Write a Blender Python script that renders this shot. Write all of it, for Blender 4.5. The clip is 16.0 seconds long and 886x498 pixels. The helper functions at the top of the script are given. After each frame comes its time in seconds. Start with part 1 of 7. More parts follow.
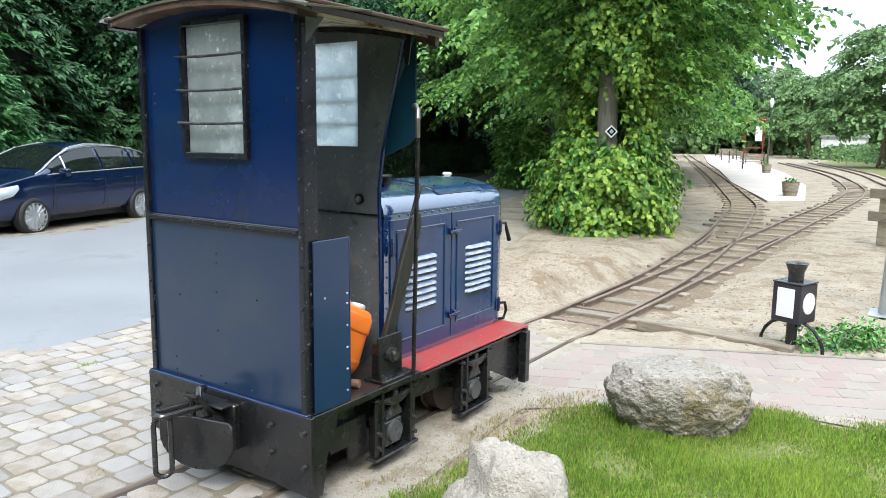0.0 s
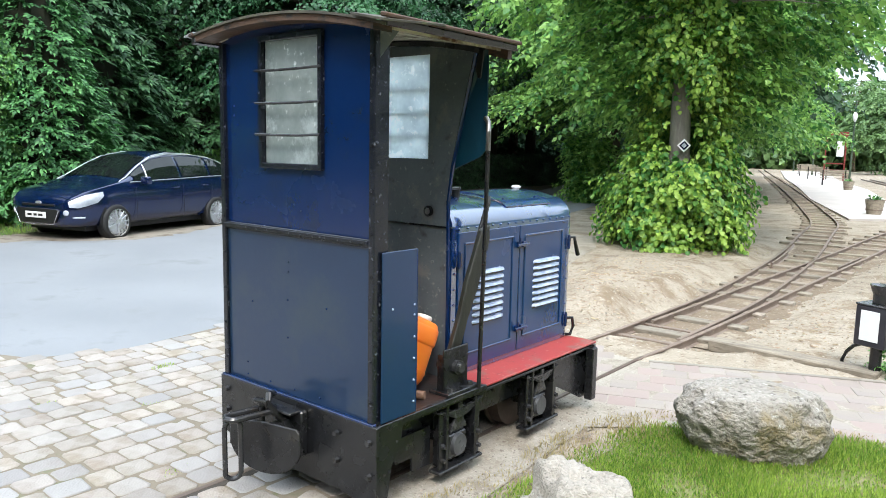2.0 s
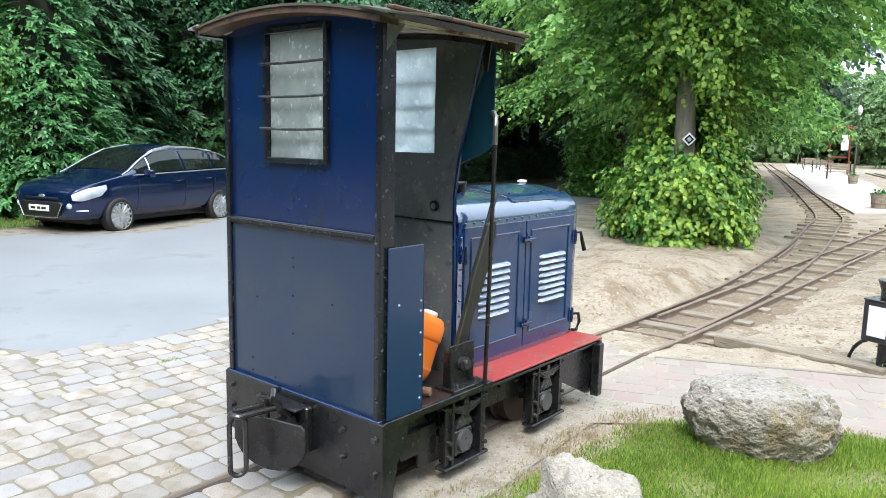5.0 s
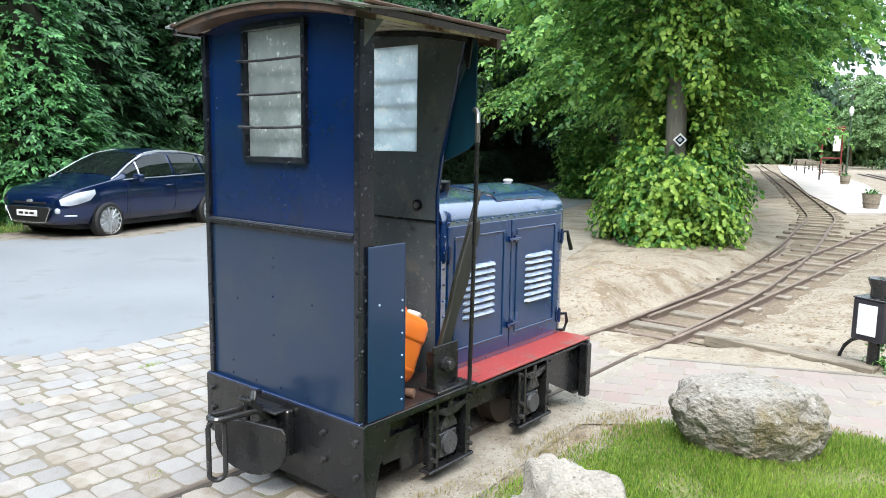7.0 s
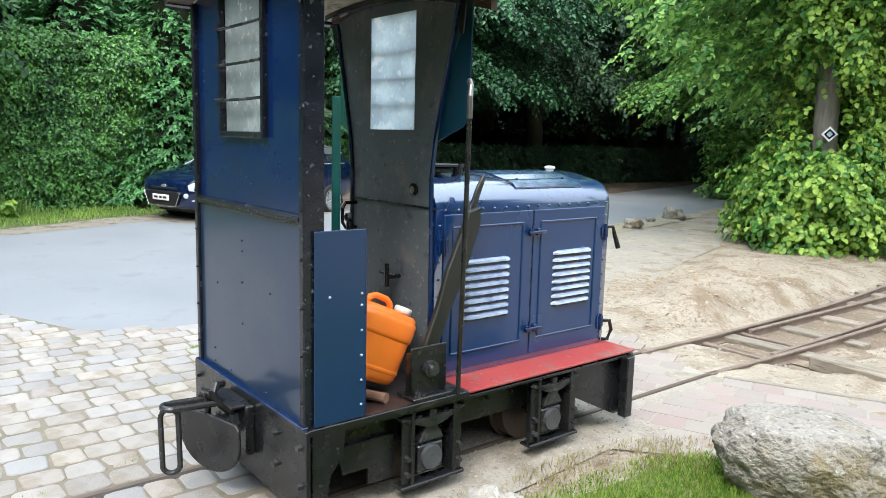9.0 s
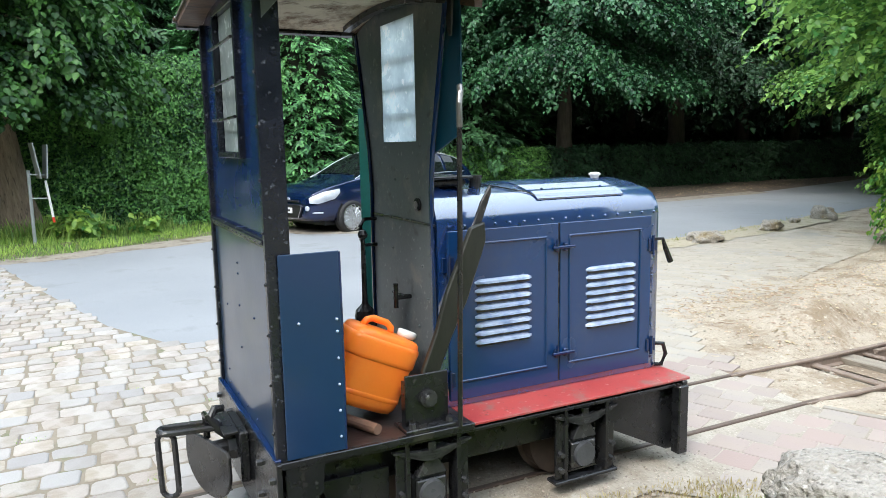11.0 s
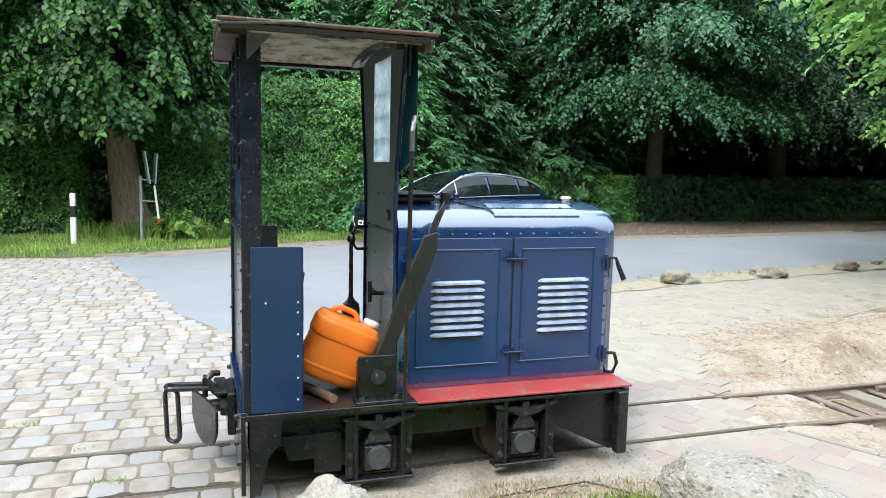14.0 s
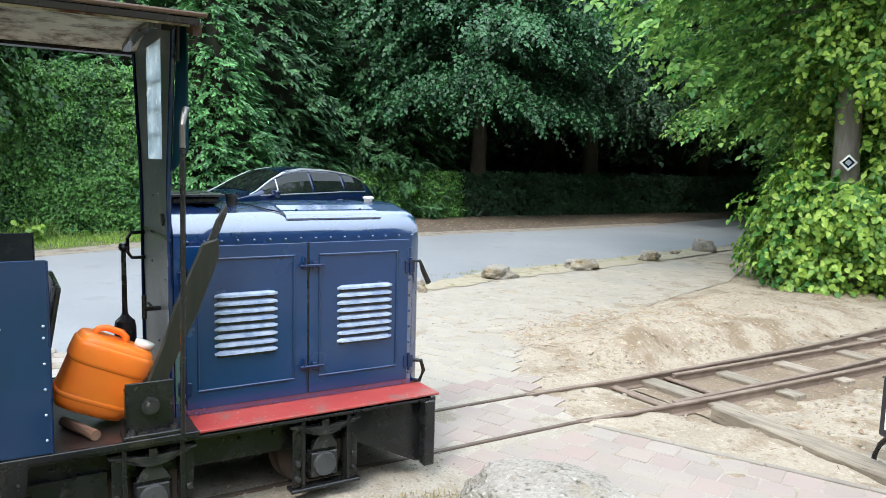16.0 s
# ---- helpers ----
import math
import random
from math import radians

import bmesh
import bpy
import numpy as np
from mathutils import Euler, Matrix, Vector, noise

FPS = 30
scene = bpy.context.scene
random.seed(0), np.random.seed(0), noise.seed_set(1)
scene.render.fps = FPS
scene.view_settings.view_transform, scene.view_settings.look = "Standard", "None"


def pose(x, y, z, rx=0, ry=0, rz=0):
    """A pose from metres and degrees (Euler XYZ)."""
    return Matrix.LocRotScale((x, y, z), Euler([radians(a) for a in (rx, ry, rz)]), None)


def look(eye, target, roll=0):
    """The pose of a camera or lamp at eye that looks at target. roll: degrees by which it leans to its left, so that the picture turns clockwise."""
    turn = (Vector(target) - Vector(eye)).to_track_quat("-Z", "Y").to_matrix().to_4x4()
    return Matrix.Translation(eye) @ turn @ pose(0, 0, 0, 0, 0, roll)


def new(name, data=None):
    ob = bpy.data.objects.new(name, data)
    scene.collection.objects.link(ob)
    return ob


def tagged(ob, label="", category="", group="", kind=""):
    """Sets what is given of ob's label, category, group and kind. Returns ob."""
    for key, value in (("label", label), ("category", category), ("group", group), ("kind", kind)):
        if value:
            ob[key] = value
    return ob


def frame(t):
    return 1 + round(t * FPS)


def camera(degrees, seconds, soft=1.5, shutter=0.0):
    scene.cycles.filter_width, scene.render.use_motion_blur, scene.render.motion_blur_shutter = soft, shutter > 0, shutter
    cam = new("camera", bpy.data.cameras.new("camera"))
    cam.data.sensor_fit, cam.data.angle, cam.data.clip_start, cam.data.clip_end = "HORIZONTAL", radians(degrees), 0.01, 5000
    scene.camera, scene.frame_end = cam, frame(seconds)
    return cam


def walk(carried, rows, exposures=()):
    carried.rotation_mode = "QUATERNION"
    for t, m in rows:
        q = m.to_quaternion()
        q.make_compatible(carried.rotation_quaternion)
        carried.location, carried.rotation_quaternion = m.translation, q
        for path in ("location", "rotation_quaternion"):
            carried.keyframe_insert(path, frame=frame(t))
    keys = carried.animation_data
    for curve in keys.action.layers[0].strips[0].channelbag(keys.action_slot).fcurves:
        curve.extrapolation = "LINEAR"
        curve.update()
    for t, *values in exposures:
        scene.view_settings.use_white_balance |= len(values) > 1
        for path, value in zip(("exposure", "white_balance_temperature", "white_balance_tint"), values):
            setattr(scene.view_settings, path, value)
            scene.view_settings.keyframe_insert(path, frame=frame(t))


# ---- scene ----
cam = camera(62.2, 16.0, soft=0.8)
METRES, EYE, TILT, LEAN, TURN = 8.0, 1.5, 0.0, 0.0, 35.8
PATH = [
    (0, (2.956, -2.392, 1.798), (1.845, -0.757, 1.495), 0.7),
    (0.5, (2.946, -2.394, 1.805), (1.776, -0.797, 1.518), 0.9),
    (1, (2.942, -2.393, 1.803), (1.744, -0.817, 1.524), 1.0),
    (1.5, (2.933, -2.398, 1.807), (1.7, -0.848, 1.531), 1.0),
    (2, (2.938, -2.399, 1.802), (1.683, -0.866, 1.528), 1.2),
    (2.5, (2.929, -2.387, 1.801), (1.658, -0.87, 1.514), 1.2),
    (3, (2.928, -2.375, 1.804), (1.64, -0.873, 1.508), 1.3),
    (3.5, (2.928, -2.378, 1.807), (1.643, -0.875, 1.507), 1.3),
    (4, (2.918, -2.384, 1.809), (1.643, -0.873, 1.509), 1.5),
    (6.5, (2.894, -2.367, 1.795), (1.652, -0.826, 1.51), 0.8),
    (7, (2.92, -2.304, 1.778), (1.671, -0.768, 1.496), 0.9),
    (7.5, (2.929, -2.162, 1.758), (1.687, -0.624, 1.452), 0.0),
    (8, (2.961, -1.906, 1.724), (1.674, -0.407, 1.414), -0.6),
    (8.5, (3.026, -1.675, 1.73), (1.622, -0.278, 1.453), -0.7),
    (9, (3.196, -1.409, 1.698), (1.654, -0.17, 1.4), 1.5),
    (9.5, (3.225, -1.167, 1.706), (1.653, 0.034, 1.411), -0.6),
    (10, (3.242, -0.905, 1.721), (1.561, 0.147, 1.461), 0.7),
    (10.2, (3.25, -0.821, 1.745), (1.541, 0.178, 1.457), -0.2),
    (12.3, (3.771, -0.504, 1.699), (1.94, 0.252, 1.422), -0.2),
    (12.5, (3.855, -0.431, 1.728), (2.011, 0.29, 1.448), -0.3),
    (13, (3.997, -0.323, 1.738), (2.128, 0.344, 1.489), 1.6),
    (13.5, (4.133, -0.235, 1.735), (2.247, 0.387, 1.494), 2.0),
    (14, (4.195, -0.226, 1.727), (2.311, 0.407, 1.499), 1.3),
    (14.5, (4.231, -0.169, 1.704), (2.348, 0.469, 1.485), 1.1),
    (15, (4.161, -0.094, 1.769), (2.336, 0.679, 1.502), 2.2),
    (15.5, (4.037, -0.037, 1.743), (2.291, 0.906, 1.488), 2.8),
    (16, (4.003, 0.086, 1.749), (2.308, 1.123, 1.519), 1.5),
]
walk(cam, [(t, look(eye, target, roll)) for t, eye, target, roll in PATH],
     ((0, 1.03), (1.5, 1.08), (3.5, 1.12), (7, 1.11), (10, 1.07), (14.5, 1.09), (16, 1.03)))
# ---- light ----
world = bpy.data.worlds.new("sky")
scene.world = world
world.use_nodes = True
wn = world.node_tree.nodes
wl = world.node_tree.links
sky = wn.new("ShaderNodeTexSky")
sky.sky_type = "NISHITA"
sky.sun_disc = False
sky.sun_elevation = radians(51)
sky.sun_rotation = radians(140)
sky.dust_density = 4.0
cloud = wn.new("ShaderNodeMix")
cloud.data_type = "RGBA"
cloud.inputs[0].default_value = 0.75
cloud.inputs[7].default_value = (8.2, 9.5, 10.9, 1)
wl.new(sky.outputs[0], cloud.inputs[6])
# an overcast sky is brighter overhead than near the horizon
co = wn.new("ShaderNodeTexCoord")
sep = wn.new("ShaderNodeSeparateXYZ")
wl.new(co.outputs["Generated"], sep.inputs[0])
lift = wn.new("ShaderNodeMapRange")
lift.inputs[1].default_value, lift.inputs[2].default_value = 0.0, 1.0
lift.inputs[3].default_value, lift.inputs[4].default_value = 0.62, 1.9
wl.new(sep.outputs[2], lift.inputs[0])
dome = wn.new("ShaderNodeVectorMath")
dome.operation = "SCALE"
wl.new(cloud.outputs[2], dome.inputs[0])
wl.new(lift.outputs[0], dome.inputs["Scale"])
wl.new(dome.outputs[0], wn["Background"].inputs[0])
wn["Background"].inputs[1].default_value = 0.12
sun = new("sun", bpy.data.lights.new("sun", "SUN"))
sun.data.energy = 1.25
sun.data.angle = radians(14)
sun.data.color = (1.0, 0.97, 0.92)
sun.matrix_world = look((5, -7, 10.5), (0, 0, 0))


# ---- materials ----
def mat(name, a, b=None, rough=0.6, metal=0.0, scale=6.0, fine=60.0, bump=0.15, spread=0.5, coat=0.0, dirt=None, dirt_amount=0.0, dirt_scale=3.0, vary=0.0, stretch=None, rough_var=0.1, spec=0.5, grain=0.35, alt=None, alt_power=1.6, depth=0.01, specks=()):
    """Two-scale procedural surface: colour a to b by noise, optional dirt patches, fine relief."""
    m = bpy.data.materials.new(name)
    m.use_nodes = True
    n, l = m.node_tree.nodes, m.node_tree.links
    p = n["Principled BSDF"]
    b = b or tuple(c * 0.8 for c in a)
    co = n.new("ShaderNodeTexCoord")
    src = co.outputs["Object"]
    if stretch:
        mp = n.new("ShaderNodeMapping")
        mp.inputs["Scale"].default_value = stretch
        l.new(src, mp.inputs[0])
        src = mp.outputs[0]
    big = n.new("ShaderNodeTexNoise")
    big.inputs["Scale"].default_value = scale
    big.inputs["Detail"].default_value = 5
    l.new(src, big.inputs["Vector"])
    small = n.new("ShaderNodeTexNoise")
    small.inputs["Scale"].default_value = fine
    small.inputs["Detail"].default_value = 4
    l.new(src, small.inputs["Vector"])
    ramp = n.new("ShaderNodeMapRange")
    ramp.inputs[1].default_value = 0.5 - spread / 2
    ramp.inputs[2].default_value = 0.5 + spread / 2
    add = n.new("ShaderNodeMath")
    add.operation = "MULTIPLY_ADD"
    add.inputs[1].default_value = grain
    l.new(small.outputs[0], add.inputs[0])
    sub = n.new("ShaderNodeMath")
    sub.operation = "SUBTRACT"
    sub.inputs[1].default_value = grain / 2
    l.new(big.outputs[0], sub.inputs[0])
    l.new(sub.outputs[0], add.inputs[2])
    l.new(add.outputs[0], ramp.inputs[0])
    mix = n.new("ShaderNodeMix")
    mix.data_type = "RGBA"
    mix.inputs[6].default_value = (*a, 1)
    mix.inputs[7].default_value = (*b, 1)
    l.new(ramp.outputs[0], mix.inputs[0])
    col = mix.outputs[2]
    if dirt:
        dn = n.new("ShaderNodeTexNoise")
        dn.inputs["Scale"].default_value = dirt_scale
        dn.inputs["Detail"].default_value = 8
        dn.inputs["Roughness"].default_value = 0.7
        l.new(src, dn.inputs["Vector"])
        dr = n.new("ShaderNodeMapRange")
        dr.inputs[1].default_value = 0.62 - 0.25 * dirt_amount
        dr.inputs[2].default_value = 0.72 - 0.2 * dirt_amount
        l.new(dn.outputs[0], dr.inputs[0])
        dm = n.new("ShaderNodeMix")
        dm.data_type = "RGBA"
        dm.inputs[7].default_value = (*dirt, 1)
        l.new(dr.outputs[0], dm.inputs[0])
        l.new(col, dm.inputs[6])
        col = dm.outputs[2]
    for tone, size, share in specks:
        sn = n.new("ShaderNodeTexNoise")
        sn.inputs["Scale"].default_value = size
        sn.inputs["Detail"].default_value = 3
        l.new(src, sn.inputs["Vector"])
        sr = n.new("ShaderNodeMapRange")
        sr.inputs[1].default_value, sr.inputs[2].default_value = 0.66 - 0.2 * share, 0.80 - 0.2 * share
        l.new(sn.outputs[0], sr.inputs[0])
        sm = n.new("ShaderNodeMix")
        sm.data_type = "RGBA"
        sm.inputs[7].default_value = (*tone, 1)
        l.new(sr.outputs[0], sm.inputs[0])
        l.new(col, sm.inputs[6])
        col = sm.outputs[2]
    if vary:
        oi = n.new("ShaderNodeObjectInfo")
        ge = n.new("ShaderNodeNewGeometry")
        su = n.new("ShaderNodeMath")
        su.operation = "ADD"
        l.new(oi.outputs["Random"], su.inputs[0])
        l.new(ge.outputs["Random Per Island"], su.inputs[1])
        fr = n.new("ShaderNodeMath")
        fr.operation = "FRACT"
        l.new(su.outputs[0], fr.inputs[0])
        if alt:
            am = n.new("ShaderNodeMix")
            am.data_type = "RGBA"
            am.inputs[7].default_value = (*alt, 1)
            ak = n.new("ShaderNodeMath")
            ak.operation = "MULTIPLY"
            ak.inputs[1].default_value = 13.7
            al = n.new("ShaderNodeMath")
            al.operation = "FRACT"
            l.new(fr.outputs[0], ak.inputs[0])
            l.new(ak.outputs[0], al.inputs[0])
            ap = n.new("ShaderNodeMath")
            ap.operation = "POWER"
            ap.inputs[1].default_value = alt_power
            l.new(al.outputs[0], ap.inputs[0])
            l.new(ap.outputs[0], am.inputs[0])
            l.new(col, am.inputs[6])
            col = am.outputs[2]
        hv = n.new("ShaderNodeHueSaturation")
        mr = n.new("ShaderNodeMapRange")
        mr.inputs[3].default_value = 1 - vary
        mr.inputs[4].default_value = 1 + vary
        l.new(fr.outputs[0], mr.inputs[0])
        l.new(mr.outputs[0], hv.inputs["Value"])
        mh = n.new("ShaderNodeMapRange")
        mh.inputs[3].default_value = 0.5 - vary * 0.06
        mh.inputs[4].default_value = 0.5 + vary * 0.06
        wf = n.new("ShaderNodeMath")
        wf.operation = "MULTIPLY"
        wf.inputs[1].default_value = 7.31
        l.new(fr.outputs[0], wf.inputs[0])
        wg = n.new("ShaderNodeMath")
        wg.operation = "FRACT"
        l.new(wf.outputs[0], wg.inputs[0])
        l.new(wg.outputs[0], mh.inputs[0])
        l.new(mh.outputs[0], hv.inputs["Hue"])
        l.new(col, hv.inputs["Color"])
        col = hv.outputs[0]
    l.new(col, p.inputs["Base Color"])
    rr = n.new("ShaderNodeMapRange")
    rr.inputs[3].default_value = max(0.02, rough - rough_var)
    rr.inputs[4].default_value = min(1, rough + rough_var)
    l.new(big.outputs[0], rr.inputs[0])
    l.new(rr.outputs[0], p.inputs["Roughness"])
    p.inputs["Metallic"].default_value = metal
    p.inputs["Specular IOR Level"].default_value = spec
    p.inputs["Coat Weight"].default_value = coat
    p.inputs["Coat Roughness"].default_value = 0.08
    if bump:
        bp = n.new("ShaderNodeBump")
        bp.inputs["Strength"].default_value = bump
        bp.inputs["Distance"].default_value = depth
        l.new(add.outputs[0], bp.inputs["Height"])
        l.new(bp.outputs[0], p.inputs["Normal"])
    return m


def leaf_mat(name, a, b, rough=0.55, through_light=0.35, vary=0.35):
    """Leaves: each island its own shade, part of the light shines through."""
    m = bpy.data.materials.new(name)
    m.use_nodes = True
    n, l = m.node_tree.nodes, m.node_tree.links
    p = n["Principled BSDF"]
    ge = n.new("ShaderNodeNewGeometry")
    co = n.new("ShaderNodeTexCoord")
    no = n.new("ShaderNodeTexNoise")
    no.inputs["Scale"].default_value = 0.9
    no.inputs["Detail"].default_value = 3
    l.new(co.outputs["Object"], no.inputs["Vector"])
    ad = n.new("ShaderNodeMath")
    ad.operation = "MULTIPLY_ADD"
    ad.inputs[1].default_value = vary * 2
    l.new(ge.outputs["Random Per Island"], ad.inputs[0])
    sb = n.new("ShaderNodeMath")
    sb.operation = "MULTIPLY_ADD"
    sb.inputs[1].default_value = 1.6
    sb.inputs[2].default_value = -0.3 - vary
    l.new(no.outputs[0], sb.inputs[0])
    l.new(sb.outputs[0], ad.inputs[2])
    mix = n.new("ShaderNodeMix")
    mix.data_type = "RGBA"
    mix.inputs[6].default_value = (*a, 1)
    mix.inputs[7].default_value = (*b, 1)
    l.new(ad.outputs[0], mix.inputs[0])
    l.new(mix.outputs[2], p.inputs["Base Color"])
    p.inputs["Roughness"].default_value = rough
    p.inputs["Specular IOR Level"].default_value = 0.5 if rough < 0.7 else 0.1
    tr = n.new("ShaderNodeBsdfTranslucent")
    l.new(mix.outputs[2], tr.inputs[0])
    ms = n.new("ShaderNodeMixShader")
    ms.inputs[0].default_value = through_light
    l.new(p.outputs[0], ms.inputs[1])
    l.new(tr.outputs[0], ms.inputs[2])
    l.new(ms.outputs[0], n["Material Output"].inputs[0])
    return m


BLUE = mat("blue_paint", (0.0012, 0.0135, 0.066), (0.002, 0.0165, 0.074), rough=0.25, scale=2.5, fine=40, bump=0.05, dirt=(0.005, 0.015, 0.048), dirt_amount=0.35, dirt_scale=2.2, coat=0.35, spec=0.5)
# Paler blue: the ground's reflection on the lower rear sheet is in it.
BLUE_MATT = mat("blue_paint_reflecting", (0.005, 0.021, 0.058), (0.008, 0.027, 0.068), rough=0.33, scale=2.0, fine=30, bump=0.07, dirt=(0.017, 0.035, 0.062), dirt_amount=0.45, dirt_scale=1.6, coat=0.35)
# Pale base puts the sky's reflection into the colour of louvres and rivets.
LOUVRE_BLUE = mat("louvre_sky_glint_paint", (0.22, 0.31, 0.50), (0.50, 0.58, 0.72), rough=0.2, scale=14, fine=60, bump=0.03, coat=1.0, spec=1.0)
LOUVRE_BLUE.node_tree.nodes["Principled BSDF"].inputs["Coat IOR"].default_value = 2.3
BONNET_BLUE = mat("bonnet_paint", (0.004, 0.028, 0.115), (0.006, 0.034, 0.13), rough=0.28, scale=3.5, fine=14, bump=0.16, depth=0.02, dirt=(0.02, 0.06, 0.18), dirt_amount=0.2, dirt_scale=3, coat=1.0, spec=1.0)
bp = BONNET_BLUE.node_tree.nodes["Principled BSDF"]
bp.inputs["Coat Roughness"].default_value = 0.07
bp.inputs["Coat IOR"].default_value = 2.4
bp.inputs["Coat Tint"].default_value = (0.8, 0.92, 1.0, 1)
DOOR_BLUE = mat("bonnet_door_paint", (0.003, 0.031, 0.108), (0.004, 0.035, 0.12), rough=0.25, scale=2.5, fine=40, bump=0.04, dirt=(0.012, 0.04, 0.11), dirt_amount=0.25, dirt_scale=2.2, coat=0.5)
SIDE_BLUE = mat("side_panel_paint", (0.003, 0.024, 0.073), (0.004, 0.029, 0.084), rough=0.3, scale=2.5, fine=40, bump=0.04, dirt=(0.007, 0.028, 0.068), dirt_amount=0.25, coat=0.3)
TEAL = mat("teal_paint", (0.001, 0.032, 0.06), (0.001, 0.028, 0.05), rough=0.35, bump=0.04)
GREEN = mat("green_paint", (0.01, 0.16, 0.11), (0.01, 0.12, 0.085), rough=0.4, bump=0.04)
BLACK = mat("black_paint", (0.0065, 0.007, 0.0085), (0.016, 0.0165, 0.018), rough=0.27, scale=8, fine=80, bump=0.16, dirt=(0.026, 0.024, 0.02), dirt_amount=0.2, dirt_scale=6, spec=0.5, specks=(((0.07, 0.068, 0.062), 34, 0.02),))
WORN_BLACK = mat("chipped_black_paint", (0.005, 0.0065, 0.011), (0.013, 0.0155, 0.024), rough=0.24, scale=8, fine=80, bump=0.3, dirt=(0.03, 0.034, 0.042), dirt_amount=0.2, dirt_scale=12, specks=(((0.15, 0.16, 0.18), 40, 0.055),))
GREASE = mat("greasy_black_iron", (0.014, 0.0145, 0.016), (0.04, 0.04, 0.041), rough=0.25, scale=12, fine=90, bump=0.35, dirt=(0.035, 0.03, 0.024), dirt_amount=0.25, dirt_scale=9, specks=(((0.14, 0.14, 0.135), 35, 0.08),))
GREY_WALL = mat("dark_grey_paint", (0.068, 0.083, 0.092), (0.115, 0.136, 0.146), rough=0.42, scale=3, fine=50, bump=0.15, dirt=(0.16, 0.16, 0.15), dirt_amount=0.3, dirt_scale=5, specks=(((0.035, 0.036, 0.036), 11, 0.22), ((0.26, 0.265, 0.26), 36, 0.1)))
RED = mat("red_oxide_paint", (0.32, 0.035, 0.034), (0.40, 0.065, 0.056), rough=0.5, scale=5, fine=60, bump=0.1, dirt=(0.25, 0.11, 0.095), dirt_amount=0.3, dirt_scale=6, specks=(((0.45, 0.28, 0.25), 40, 0.06), ((0.12, 0.04, 0.03), 30, 0.08)))
ORANGE = mat("orange_plastic", (1.0, 0.25, 0.03), (0.97, 0.21, 0.022), rough=0.36, scale=5, fine=90, bump=0.04)
ORANGE.node_tree.nodes["Principled BSDF"].inputs["Subsurface Weight"].default_value = 0.35
ORANGE.node_tree.nodes["Principled BSDF"].inputs["Subsurface Radius"].default_value = (0.06, 0.03, 0.01)
WHITE_CAP = mat("white_plastic", (0.75, 0.75, 0.72), (0.6, 0.6, 0.57), rough=0.45, bump=0.04)
STEEL = mat("worn_steel", (0.3, 0.29, 0.28), (0.2, 0.19, 0.18), rough=0.35, metal=0.9, scale=15, fine=120, bump=0.1)
RUST = mat("rusty_rail", (0.14, 0.10, 0.075), (0.24, 0.185, 0.145), rough=0.62, scale=6, fine=70, bump=0.3, specks=(((0.34, 0.28, 0.23), 30, 0.15),))
RAIL_HEAD = mat("rail_in_paving", (0.07, 0.048, 0.036), (0.13, 0.092, 0.07), rough=0.5, scale=6, fine=70, bump=0.2)
TIMBER = mat("weathered_timber", (0.20, 0.17, 0.13), (0.33, 0.285, 0.222), rough=0.85, scale=3, fine=40, bump=0.7, stretch=(1, 6, 6), vary=0.2, specks=(((0.10, 0.08, 0.06), 5, 0.4),))
ROOF_FELT = mat("roof_felt", (0.045, 0.042, 0.036), (0.085, 0.08, 0.062), rough=0.9, scale=6, fine=80, bump=0.5, dirt=(0.10, 0.11, 0.055), dirt_amount=0.4, dirt_scale=4)
ROOF_WOOD = mat("roof_edge_wood", (0.045, 0.026, 0.016), (0.12, 0.062, 0.035), rough=0.65, scale=3, fine=30, bump=0.5, stretch=(3, 0.5, 6), dirt=(0.02, 0.017, 0.015), dirt_amount=0.5, dirt_scale=3)
ROOF_UNDER = mat("flaking_white_boards", (0.66, 0.60, 0.48), (0.50, 0.45, 0.36), rough=0.85, scale=4, fine=40, bump=0.4, dirt=(0.10, 0.045, 0.02), dirt_amount=0.55, dirt_scale=3.6)
# Whitish patches and specks are reflections put into the glass colour.
FROST = mat("grimy_reflection_glass", (0.27, 0.315, 0.315), (0.40, 0.445, 0.44), rough=0.25, scale=7, fine=40, bump=0.08, dirt=(0.5, 0.55, 0.55), dirt_amount=0.3, dirt_scale=5, specks=(((0.8, 0.83, 0.83), 28, 0.12),))
# Lit copy of the glass: light behind the front pane is in its colour.
FROST_FRONT = mat("backlit_wired_glass", (0.50, 0.555, 0.58), (0.70, 0.755, 0.77), rough=0.25, scale=8, fine=40, bump=0.08, dirt=(0.92, 0.94, 0.94), dirt_amount=0.25, dirt_scale=9, specks=(((1.0, 1.0, 1.0), 20, 0.15),))


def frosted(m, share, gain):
    """Lets light shine through the pane; gain lifts it above the glass's own colour."""
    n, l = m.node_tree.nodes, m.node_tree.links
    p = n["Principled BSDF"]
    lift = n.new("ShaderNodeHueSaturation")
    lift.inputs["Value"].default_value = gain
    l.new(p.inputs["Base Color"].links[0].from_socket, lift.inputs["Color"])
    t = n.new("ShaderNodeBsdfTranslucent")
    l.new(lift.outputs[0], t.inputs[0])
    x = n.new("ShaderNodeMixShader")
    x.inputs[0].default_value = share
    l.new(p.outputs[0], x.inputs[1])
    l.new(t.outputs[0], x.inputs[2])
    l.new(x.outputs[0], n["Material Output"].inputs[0])


